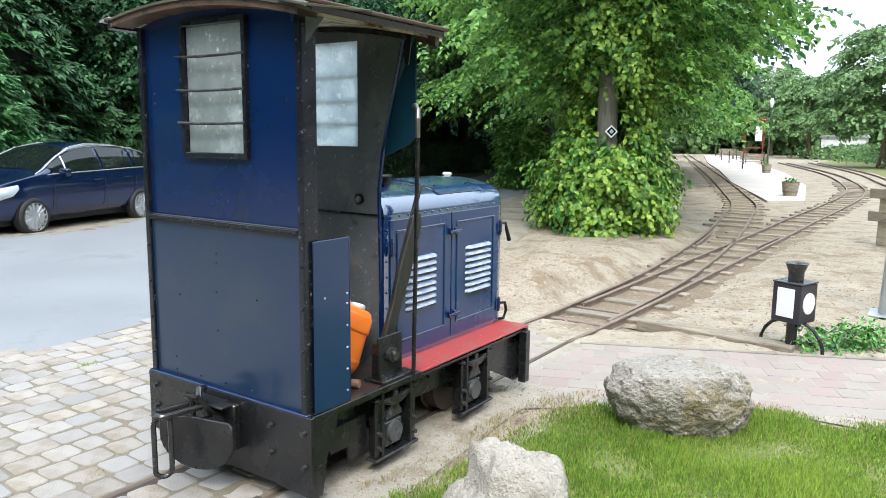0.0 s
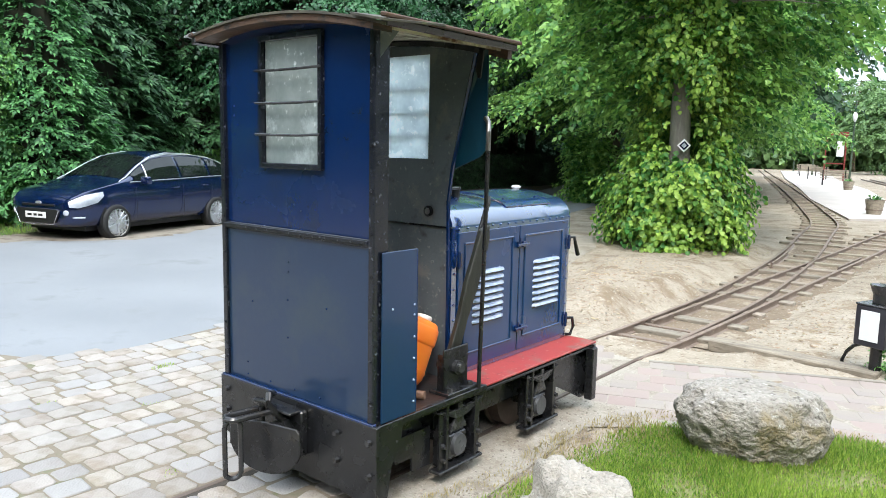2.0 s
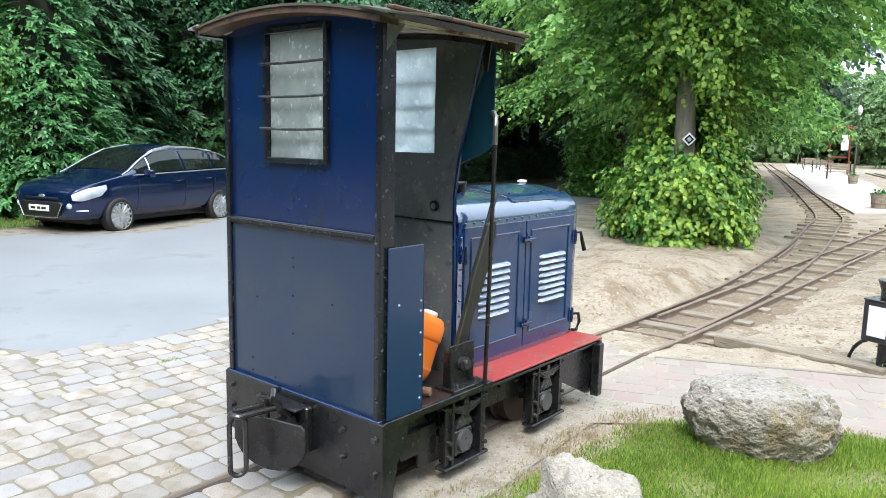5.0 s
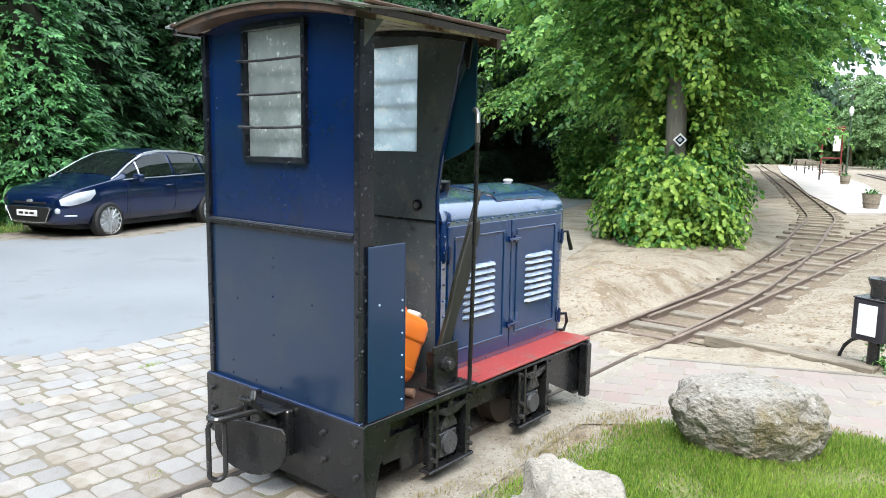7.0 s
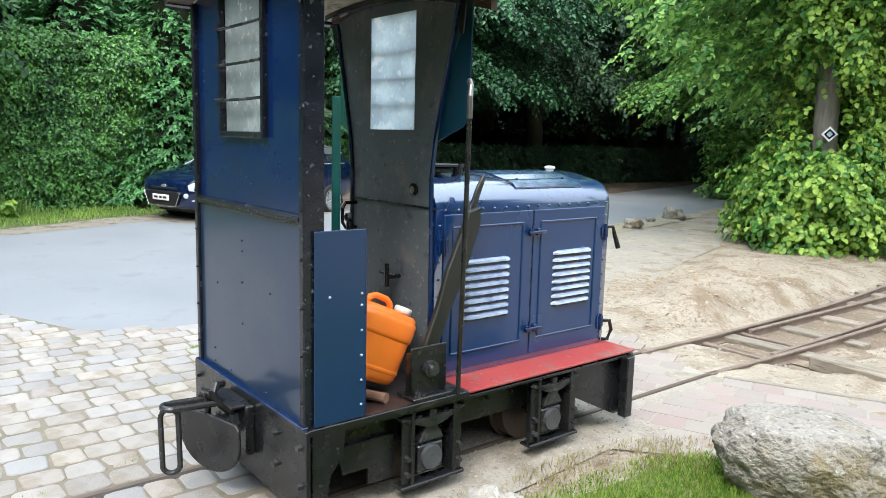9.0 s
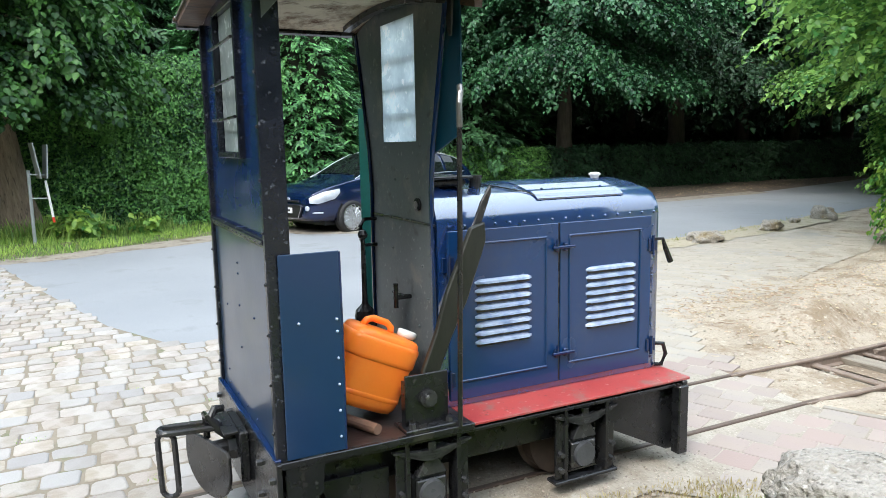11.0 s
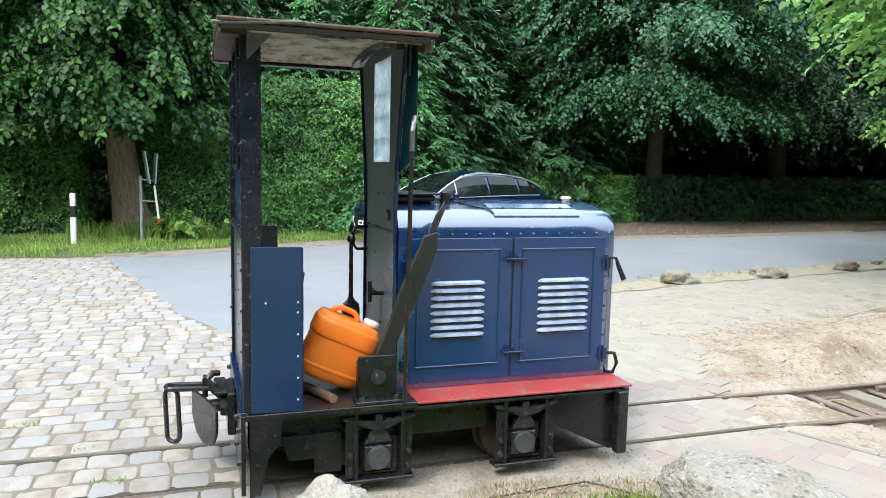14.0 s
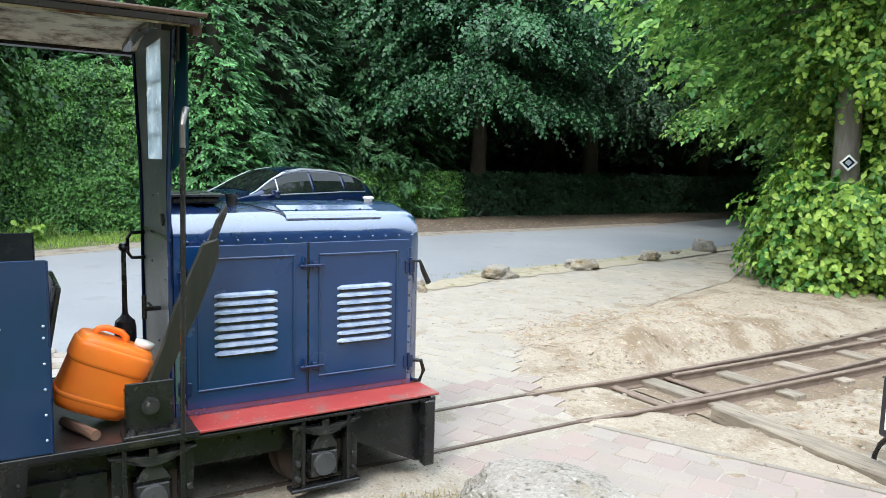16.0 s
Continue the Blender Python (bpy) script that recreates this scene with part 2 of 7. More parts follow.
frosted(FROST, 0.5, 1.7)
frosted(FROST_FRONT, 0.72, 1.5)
ASPHALT = mat("asphalt", (0.175, 0.184, 0.194), (0.235, 0.245, 0.256), rough=0.75, scale=0.6, fine=150, grain=0.6, bump=0.35, dirt=(0.18, 0.186, 0.19), dirt_amount=0.3, dirt_scale=1.2)
SAND = mat("sandy_dirt", (0.262, 0.217, 0.16), (0.385, 0.332, 0.258), rough=0.95, scale=1.6, fine=40, grain=0.7, bump=1.0, depth=0.025, spread=0.5, dirt=(0.205, 0.152, 0.098), dirt_amount=0.5, dirt_scale=1.9, specks=(((0.20, 0.15, 0.10), 14, 0.4), ((0.44, 0.39, 0.31), 23, 0.25), ((0.15, 0.11, 0.07), 60, 0.25)))
DUST = mat("grey_dust", (0.255, 0.225, 0.18), (0.36, 0.325, 0.27), rough=0.95, scale=2.2, fine=60, grain=0.7, bump=0.8, dirt=(0.215, 0.18, 0.135), dirt_amount=0.5, dirt_scale=2.5, specks=(((0.18, 0.15, 0.115), 45, 0.3), ((0.43, 0.40, 0.34), 60, 0.25)))
COBBLE = mat("granite_sett", (0.345, 0.305, 0.26), (0.28, 0.247, 0.21), rough=0.78, scale=9, fine=80, grain=0.7, bump=0.8, vary=0.14, alt=(0.275, 0.265, 0.255), alt_power=1.3, dirt=(0.25, 0.21, 0.16), dirt_amount=0.55, dirt_scale=4, specks=(((0.19, 0.16, 0.125), 16, 0.15),))
JOINT = mat("joint_sand", (0.215, 0.18, 0.135), (0.15, 0.125, 0.092), rough=0.95, scale=4, fine=60, bump=0.5, dirt=(0.12, 0.125, 0.065), dirt_amount=0.3, dirt_scale=3)
PAVER = mat("clinker_paver", (0.275, 0.238, 0.215), (0.24, 0.208, 0.19), rough=0.85, scale=4, fine=60, grain=0.6, bump=0.5, vary=0.07, alt=(0.285, 0.218, 0.193), alt_power=1.6, dirt=(0.285, 0.25, 0.212), dirt_amount=0.9, dirt_scale=1.1, specks=(((0.20, 0.17, 0.145), 30, 0.15),))
GREY_PAVER = mat("dusty_grey_paver", (0.285, 0.265, 0.235), (0.25, 0.232, 0.206), rough=0.9, scale=4, fine=60, grain=0.6, bump=0.5, vary=0.05, dirt=(0.305, 0.272, 0.222), dirt_amount=0.95, dirt_scale=0.9)
EDGING = mat("edging_stone", (0.27, 0.24, 0.2), (0.2, 0.18, 0.15), rough=0.9, scale=6, fine=60, bump=0.6, vary=0.1)
CONCRETE = mat("pale_platform", (0.50, 0.455, 0.42), (0.42, 0.385, 0.355), rough=0.85, scale=1, fine=40, bump=0.2)
SOIL = mat("leaf_litter", (0.068, 0.05, 0.036), (0.125, 0.096, 0.072), rough=0.95, scale=2, fine=30, bump=0.6, specks=(((0.19, 0.135, 0.08), 9, 0.25),))
GRASS_GROUND = mat("grass_ground", (0.13, 0.15, 0.045), (0.17, 0.18, 0.06), rough=0.95, scale=2, fine=40, bump=0.6, dirt=(0.24, 0.20, 0.12), dirt_amount=0.3, dirt_scale=3)
BOULDER = mat("grey_granite", (0.40, 0.368, 0.32), (0.19, 0.168, 0.138), rough=0.9, scale=3.2, fine=45, grain=1.0, bump=1.0, depth=0.03, spread=0.75, dirt=(0.24, 0.19, 0.105), dirt_amount=0.4, dirt_scale=2.2, specks=(((0.46, 0.44, 0.40), 26, 0.25), ((0.10, 0.088, 0.07), 30, 0.4)))
PALE_ROCK = mat("pale_granite", (0.44, 0.40, 0.34), (0.25, 0.225, 0.19), rough=0.9, scale=5, fine=70, grain=1.0, bump=1.0, depth=0.02, spread=0.75, dirt=(0.26, 0.225, 0.175), dirt_amount=0.4, dirt_scale=4, specks=(((0.14, 0.125, 0.105), 40, 0.25),))
# Bark copy darkened for grove trunks: their shade is in the colour.
BARK_SHADED = mat("shaded_bark", (0.035, 0.028, 0.021), (0.075, 0.06, 0.045), rough=0.95, scale=4, fine=25, bump=1.0, stretch=(5, 5, 0.8))
BARK = mat("bark", (0.16, 0.115, 0.08), (0.30, 0.23, 0.165), rough=0.95, scale=4, fine=25, bump=1.0, depth=0.04, stretch=(5, 5, 0.8), specks=(((0.07, 0.05, 0.035), 6, 0.4),))
BARK_GREY = mat("grey_bark", (0.16, 0.145, 0.125), (0.27, 0.25, 0.22), rough=0.95, scale=4, fine=25, bump=0.9, stretch=(5, 5, 0.8))
LIME = leaf_mat("lime_leaves", (0.05, 0.19, 0.033), (0.37, 0.55, 0.10), rough=0.45, through_light=0.38, vary=0.6)
LIME_CROWN = leaf_mat("lime_crown_leaves", (0.045, 0.175, 0.04), (0.31, 0.54, 0.13), rough=0.45, through_light=0.42, vary=0.6)
# Darker copy of the lime leaves, the crown's shade put into the colour.
LIME_SHADE = leaf_mat("shaded_verge_leaves", (0.006, 0.045, 0.010), (0.062, 0.185, 0.028), rough=0.55, through_light=0.25, vary=0.5)
# Near-black leaves: the shade under the woodland canopy is in their colour.
NIGHT = leaf_mat("shaded_woodland_leaves", (0.012, 0.03, 0.016), (0.035, 0.075, 0.038), rough=0.9, through_light=0.08)
# Shaded lime copy: grove shade and its bluish skylight put into the colour.
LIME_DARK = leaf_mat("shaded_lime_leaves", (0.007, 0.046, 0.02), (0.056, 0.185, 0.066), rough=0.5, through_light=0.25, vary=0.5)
SPRUCE = leaf_mat("spruce_sprays", (0.010, 0.05, 0.018), (0.075, 0.20, 0.07), rough=0.6, through_light=0.12, vary=0.5)
# Darkened leaves: the grove's overhead shade is put into their colour.
DEEP = leaf_mat("shaded_leaves", (0.010, 0.036, 0.018), (0.06, 0.145, 0.065), rough=0.55, through_light=0.15, vary=0.5)
HEDGE = leaf_mat("hedge_leaves", (0.010, 0.072, 0.016), (0.22, 0.50, 0.115), rough=0.45, through_light=0.2, vary=0.6)
THUJA = leaf_mat("conifer_sprays", (0.016, 0.085, 0.025), (0.13, 0.36, 0.11), rough=0.55, through_light=0.12, vary=0.55)
FAR_LEAF = leaf_mat("far_leaves", (0.07, 0.15, 0.055), (0.22, 0.36, 0.13))
GRASS = leaf_mat("grass_blades", (0.10, 0.22, 0.025), (0.38, 0.50, 0.085), rough=0.55, through_light=0.4, vary=0.55)
CAR_BLUE = mat("car_metallic_blue", (0.002, 0.011, 0.058), (0.0025, 0.013, 0.064), rough=0.22, metal=0.35, scale=2, fine=20, bump=0, coat=1.0)
CAR_GLASS = mat("car_tinted_glass", (0.006, 0.009, 0.009), (0.01, 0.014, 0.013), rough=0.04, scale=5, bump=0, rough_var=0.0, spec=0.4)
CHROME = mat("chrome_trim", (0.82, 0.84, 0.86), rough=0.32, metal=0.75, bump=0)
ALLOY = mat("alloy_rim", (0.62, 0.63, 0.64), rough=0.25, metal=0.8, bump=0)
RUBBER = mat("tyre_rubber", (0.012, 0.012, 0.012), (0.02, 0.02, 0.02), rough=0.7, scale=20, fine=80, bump=0.1)
BLACK_PLASTIC = mat("black_plastic", (0.012, 0.012, 0.013), rough=0.5, bump=0.05)
LAMP_GLASS = mat("headlamp_glass", (0.62, 0.65, 0.70), (0.36, 0.39, 0.44), rough=0.08, bump=0, coat=1.0)
WHITE = mat("white_paint", (0.78, 0.78, 0.77), (0.7, 0.7, 0.69), rough=0.5, bump=0.05)
GALV = mat("galvanised_steel", (0.42, 0.45, 0.46), (0.34, 0.37, 0.38), rough=0.45, metal=0.5, bump=0.05)
RED_PLASTIC = mat("red_reflector", (0.7, 0.05, 0.02), rough=0.4, bump=0)
BOOTH_RED = mat("booth_red", (0.22, 0.03, 0.024), (0.17, 0.025, 0.02), rough=0.5, bump=0.05)


# ---- shape helpers ----
def obj(name, bm, material, parent=None, label="", smooth=False):
    me = bpy.data.meshes.new(name)
    if smooth:
        for f in bm.faces:
            f.smooth = True
    bm.to_mesh(me)
    bm.free()
    for m in material if isinstance(material, (list, tuple)) else (material,):
        me.materials.append(m)
    ob = new(name, me)
    if parent:
        ob.parent = parent
    return tagged(ob, label)


def part(name, bm, material, parent, label="", smooth=False):
    return obj(name, bm, material, parent, label, smooth)


def empty(name, x=0, y=0, z=0, rz=0):
    e = new(name)
    e.empty_display_size = 0.1
    e.matrix_world = pose(x, y, z, 0, 0, rz)
    return e


def join(*bms):
    out = bmesh.new()
    for b in bms:
        me = bpy.data.meshes.new("tmp")
        b.to_mesh(me)
        b.free()
        out.from_mesh(me)
        bpy.data.meshes.remove(me)
    return out


def box(x0, x1, y0, y1, z0, z1, bevel=0.0, seg=1):
    bm = bmesh.new()
    bmesh.ops.create_cube(bm, size=1, matrix=Matrix.Translation(((x0 + x1) / 2, (y0 + y1) / 2, (z0 + z1) / 2)) @ Matrix.Diagonal((x1 - x0, y1 - y0, z1 - z0, 1)))
    if bevel:
        bmesh.ops.bevel(bm, geom=bm.edges[:], offset=bevel, segments=seg, affect="EDGES", profile=0.5)
    return bm


def moved(bm, m):
    bm.transform(m)
    return bm


def cyl(a, b, r0, r1=None, n=12, caps=True):
    """A round bar from a to b."""
    a, b = Vector(a), Vector(b)
    d = b - a
    bm = bmesh.new()
    bmesh.ops.create_cone(bm, cap_ends=caps, segments=n, radius1=r0, radius2=r0 if r1 is None else r1, depth=d.length, matrix=Matrix.Translation((a + b) / 2) @ d.to_track_quat("Z", "Y").to_matrix().to_4x4())
    return bm


def tube(points, r, n=8, closed=False):
    """A bent round bar through points."""
    pts = [Vector(p) for p in points]
    bm = bmesh.new()
    rings = []
    k = len(pts)
    ref = Vector((0.31, 0.17, 0.93)).normalized()
    for i, p in enumerate(pts):
        if closed:
            d = pts[(i + 1) % k] - pts[i - 1]
        else:
            d = pts[min(i + 1, k - 1)] - pts[max(i - 1, 0)]
        d.normalize()
        u = d.cross(ref).normalized()
        v = d.cross(u)
        rr = r[i] if isinstance(r, (list, tuple)) else r
        rings.append([bm.verts.new(p + (u * math.cos(2 * math.pi * j / n) + v * math.sin(2 * math.pi * j / n)) * rr) for j in range(n)])
    for i in range(k if closed else k - 1):
        a, b = rings[i], rings[(i + 1) % k]
        for j in range(n):
            bm.faces.new((a[j], a[(j + 1) % n], b[(j + 1) % n], b[j]))
    if not closed:
        bm.faces.new(rings[0][::-1])
        bm.faces.new(rings[-1])
    bmesh.ops.recalc_face_normals(bm, faces=bm.faces[:])
    return bm


def plate(pts, t, m=None, bevel=0.0):
    """A flat plate: outline pts in the local xy plane, thickness t along z, placed by m."""
    bm = bmesh.new()
    lo = [bm.verts.new((x, y, -t / 2)) for x, y in pts]
    hi = [bm.verts.new((x, y, t / 2)) for x, y in pts]
    bm.faces.new(lo[::-1])
    bm.faces.new(hi)
    k = len(pts)
    for i in range(k):
        bm.faces.new((lo[i], lo[(i + 1) % k], hi[(i + 1) % k], hi[i]))
    bmesh.ops.recalc_face_normals(bm, faces=bm.faces[:])
    if bevel:
        bmesh.ops.bevel(bm, geom=bm.edges[:], offset=bevel, segments=1, affect="EDGES")
    if m:
        bm.transform(m)
    return bm


def plane_y(y):
    """Local x, y become world x, z at depth y."""
    return Matrix(((1, 0, 0, 0), (0, 0, -1, y), (0, 1, 0, 0), (0, 0, 0, 1)))


def plane_x(x):
    """Local x, y become world y, z at side x."""
    return Matrix(((0, 0, 1, x), (1, 0, 0, 0), (0, 1, 0, 0), (0, 0, 0, 1)))


def lathe(profile, n=16, m=None):
    """A turned body: profile of (radius, height)."""
    bm = bmesh.new()
    rings = [[bm.verts.new((r * math.cos(2 * math.pi * j / n), r * math.sin(2 * math.pi * j / n), z)) for j in range(n)] for r, z in profile]
    for a, b in zip(rings, rings[1:]):
        for j in range(n):
            bm.faces.new((a[j], a[(j + 1) % n], b[(j + 1) % n], b[j]))
    bm.faces.new(rings[0][::-1])
    bm.faces.new(rings[-1])
    if m:
        bm.transform(m)
    return bm


def sheet(outline, z, name, material, label, category):
    bm = bmesh.new()
    bm.faces.new([bm.verts.new((x, y, z)) for x, y in outline])
    bmesh.ops.recalc_face_normals(bm, faces=bm.faces[:])
    if bm.faces[0].normal.z < 0:
        bmesh.ops.reverse_faces(bm, faces=bm.faces[:])
    ob = obj(name, bm, material)
    return tagged(ob, label, category, kind="structure")


def from_arrays(name, verts, faces, material, smooth=False):
    """A mesh out of numpy arrays, all faces with the same number of corners."""
    me = bpy.data.meshes.new(name)
    k = faces.shape[1]
    me.vertices.add(len(verts))
    me.vertices.foreach_set("co", np.ascontiguousarray(verts, dtype=np.float32).ravel())
    me.loops.add(faces.size)
    me.loops.foreach_set("vertex_index", np.ascontiguousarray(faces, dtype=np.int32).ravel())
    me.polygons.add(len(faces))
    me.polygons.foreach_set("loop_start", np.arange(0, faces.size, k, dtype=np.int32))
    me.update(calc_edges=True)
    me.materials.append(material)
    return me


def leaf_mesh(name, centres, outward, length, width, material, rng, droop=0.3, spread=0.9, broad=False):
    """One four-cornered folded leaf at each centre, turned outward with a random spread."""
    n = len(centres)
    d = outward + rng.normal(0, spread, (n, 3))
    d[:, 2] -= droop
    d /= np.linalg.norm(d, axis=1, keepdims=True) + 1e-9
    s = np.cross(d, rng.normal(0, 1, (n, 3)))
    s /= np.linalg.norm(s, axis=1, keepdims=True) + 1e-9
    u = np.cross(s, d)
    ln = (length * rng.uniform(0.6, 1.25, n))[:, None]
    wd = (width * rng.uniform(0.6, 1.25, n))[:, None]
    base = centres
    tip = centres + d * ln
    mid = centres + d * ln * 0.45
    fold = u * wd * 0.25
    if broad:
        far = centres + d * ln * 0.72
        verts = np.stack([base, base + d * ln * 0.3 + s * wd * 0.5 + fold, far + s * wd * 0.36 + fold * 0.7, tip - u * wd * 0.15, far - s * wd * 0.36 + fold * 0.7, base + d * ln * 0.3 - s * wd * 0.5 + fold], 1).reshape(-1, 3)
        i = np.arange(n) * 6
        return from_arrays(name, verts, np.concatenate([np.stack([i, i + 1, i + 2, i + 3], 1), np.stack([i, i + 3, i + 4, i + 5], 1)]), material)
    verts = np.stack([base, mid + s * wd * 0.5 + fold, tip, mid - s * wd * 0.5 + fold], 1).reshape(-1, 3)
    i = np.arange(n) * 4
    faces = np.concatenate([np.stack([i, i + 1, i + 2], 1), np.stack([i, i + 2, i + 3], 1)])
    return from_arrays(name, verts, faces, material)


# ---- ground ----
def ease(v):
    v = min(1.0, max(0.0, v))
    return v * v * (3 - 2 * v)


def hollow(x, y):
    """1 in the trodden-out bed of the points, 0 outside it."""
    left = -0.6 - 0.13 * max(0, y - 7)
    return ease((y - 4.15) / 0.3) * ease((x - left) / 0.2) * ease((1.0 - x) / 0.35) * min(1, max(0, (16 - y) / 4))


def past_yard(x, y):
    """How far a place lies on the sandy side of the trodden yard's edge."""
    return x + 1.38 + 0.36 * (y - 4.1)


def ground_height(x, y):
    """Level ground with a low bank of sand beside the points and a hollow below them."""
    side = -0.52 - 0.13 * max(0, y - 7) - x
    h = 0.20 * ease((y - 4.35 + 0.35 * (0.6 + x)) / 0.8) * ease(side / 0.4) * ease((past_yard(x, y) - 0.05) / 0.8) * ease((10.5 - y) / 4)
    h += 0.12 * math.exp(-(((x + 1.35) / 0.55) ** 2 + ((y - 5.5) / 0.7) ** 2))
    h += 0.06 * math.exp(-(((x + 1.7) / 0.7) ** 2 + ((y - 8.0) / 1.5) ** 2))
    return h - 0.07 * hollow(x, y)


def make_ground():
    xs = np.concatenate([np.linspace(-400, -24, 10), np.linspace(-20, -4.5, 14), np.arange(-4.2, 4.3, 0.12), np.linspace(5, 24, 12), np.linspace(40, 400, 10)])
    ys = np.concatenate([np.linspace(-400, -20, 10), np.linspace(-15, 1.5, 12), np.arange(1.8, 13, 0.12), np.linspace(14, 60, 20), np.linspace(80, 600, 10)])
    rng = np.random.default_rng(3)
    verts = []
    for y in ys:
        for x in xs:
            near = -4.3 < x < 4.4 and 3.4 < y < 13
            lumps = 0.045 * noise.noise(Vector((x * 1.6, y * 1.6, 7))) + 0.035 * noise.noise(Vector((x * 4.2, y * 4.2, 2)))
            sand = min(1, max(0, (y - 4.3) / 1.0)) * min(1, abs(x) / 0.9) * ease((past_yard(x, y) + 0.1) / 0.4) if x < 0 else 0.35
            z = ground_height(x, y) + ((rng.normal(0, 0.009) + lumps * sand) * (1 - 0.85 * hollow(x, y)) if near else 0) - 0.012
            verts.append((x, y, z))
    w = len(xs)
    k = np.arange(len(ys) - 1)[:, None] * w + np.arange(w - 1)[None]
    k = k.ravel()
    me = from_arrays("ground", np.array(verts), np.stack([k, k + 1, k + w + 1, k + w], 1), SAND)
    return tagged(new("ground", me), "pale sandy ground with trampled dirt", "ground", kind="structure")


make_ground()
# asphalt lane: widens in front of the sett paving
ROAD_NEAR = [(-9.6, -1.75), (-6.5, -1.0), (-4.4, -0.45), (-3.4, 0.0), (-3.1, 0.6), (-3.2, 1.6), (-4.0, 3.4), (-5.0, 5.2), (-5.6, 6.8), (-6.0, 9.2), (-6.4, 11.4), (-7.1, 14.2), (-8.1, 18), (-10.5, 26), (-16, 42), (-24, 60)]
ROAD_FAR = [(-29, 58), (-19, 38), (-14.6, 26), (-12.6, 18.5), (-12.0, 13.6), (-11.7, 9.8), (-11.9, 6.5), (-11.6, 2.6), (-10.2, -0.6), (-9.9, -1.75)]
sheet(ROAD_NEAR + ROAD_FAR, 0.004, "road", ASPHALT, "worn pale grey asphalt lane", "road")
sheet([(-9.9, -1.75), (-10.2, -0.6), (-11.6, 2.6), (-11.9, 6.5), (-11.7, 9.8), (-12.0, 13.6), (-12.6, 18.5), (-14.6, 26), (-19, 38), (-40, 38), (-40, -12), (-9.0, -12), (-9.2, -3.5)], 0.002, "verge", SOIL, "dark leaf litter verge below the trees", "verge")
rim_rng = random.Random(14)
RIM = [(-9.6, -1.9), (-9.5, -1.4), (-9.6, -0.7), (-10.3, 1.0), (-11.0, 2.8), (-10.4, 3.6), (-9.9, 4.4), (-10.2, 5.6), (-11.2, 7.2), (-11.4, 9.6), (-11.7, 13.6), (-12.3, 18.5), (-13.0, 18.5), (-12.4, 13.6), (-12.2, 9.8), (-12.4, 6.5), (-12.0, 2.6), (-10.4, -0.6), (-10.1, -1.9)]
rim_line = []
for (ax, ay), (bx, by) in zip(RIM, RIM[1:] + RIM[:1]):
    for i in range(5):
        rim_line.append((ax + (bx - ax) * i / 5 + rim_rng.uniform(-0.09, 0.09), ay + (by - ay) * i / 5 + rim_rng.uniform(-0.09, 0.09)))
sheet(rim_line, 0.007, "road_edge", mat("gritty_road_edge", (0.20, 0.175, 0.14), (0.28, 0.25, 0.205), rough=0.95, scale=3, fine=50, bump=0.7, dirt=(0.12, 0.095, 0.065), dirt_amount=0.5, dirt_scale=3), "gritty brown edge of the lane with leaf crumbs", "road edge")
NEAR_RIM = [(-4.6, 5.2), (-5.1, 6.8), (-5.45, 9.2), (-5.85, 11.4), (-6.6, 14.2), (-7.35, 14.2), (-6.6, 11.4), (-6.2, 9.2), (-5.75, 6.8), (-5.15, 5.2)]
near_line = []
for (ax, ay), (bx, by) in zip(NEAR_RIM, NEAR_RIM[1:] + NEAR_RIM[:1]):
    for i in range(8):
        near_line.append((ax + (bx - ax) * i / 8 + rim_rng.uniform(-0.07, 0.07), ay + (by - ay) * i / 8 + rim_rng.uniform(-0.05, 0.05)))
sheet(near_line, 0.010, "road_edge", mat("sandy_road_edge", (0.27, 0.235, 0.165), (0.37, 0.33, 0.25), rough=0.95, scale=3, fine=50, bump=0.7, dirt=(0.19, 0.165, 0.085), dirt_amount=0.5, dirt_scale=3), "sandy edge of the lane with crumbs of dry grass", "road edge")
# grey dusty surface between lane, engine and path
sheet([(-3.1, 0.6), (-3.2, 1.6), (-4.0, 3.4), (-5.0, 5.2), (-5.6, 6.8), (-6.0, 9.2), (-6.4, 11.4), (-4.4, 11.6), (-3.5, 10.0), (-2.95, 8.2), (-2.6, 7.3), (-2.2, 6.4), (-1.95, 5.7), (-1.72, 5.1), (-1.38, 4.1), (-0.9, 3.6), (0.4, 3.5), (2.7, 4.6), (4.6, 5.4), (6.0, 4.0), (5.0, 2.9), (2.3, 2.75), (1.1, 2.1), (0.75, 1.8), (0.85, 0.45), (0.95, -0.7), (1.2, -3), (1.0, -9), (-9, -9), (-9.3, -1.8), (-6.5, -1.0), (-4.4, -0.45), (-3.4, 0.0)], 0.0, "yard", DUST, "pale grey dusty trodden yard surface", "pavement")
LAWN = [(0.80, 0.3), (0.88, 0.9), (0.93, 1.75), (1.12, 2.2), (1.6, 2.5), (2.25, 2.8), (3.3, 2.95), (5.2, 3.0), (7.5, 0.5), (7, -8), (2.2, -8), (1.5, -2.5), (1.1, -0.6)]
sheet([(3.2, 26), (14, 22), (60, 20), (60, 84), (-6, 86), (-6, 66), (-0.6, 48)], 0.004, "meadow", GRASS_GROUND, "green meadow beyond the tracks", "meadow")
LAWN_BED = [(0.95, 0.25), (1.0, 0.9), (1.06, 1.7), (1.24, 2.07), (1.7, 2.36), (2.3, 2.66), (3.3, 2.8), (5.2, 2.85), (7.4, 0.5), (6.9, -7.9), (2.3, -7.9), (1.6, -2.5), (1.2, -0.6)]
sheet(LAWN_BED, 0.005, "lawn", GRASS_GROUND, "short green lawn corner", "lawn")
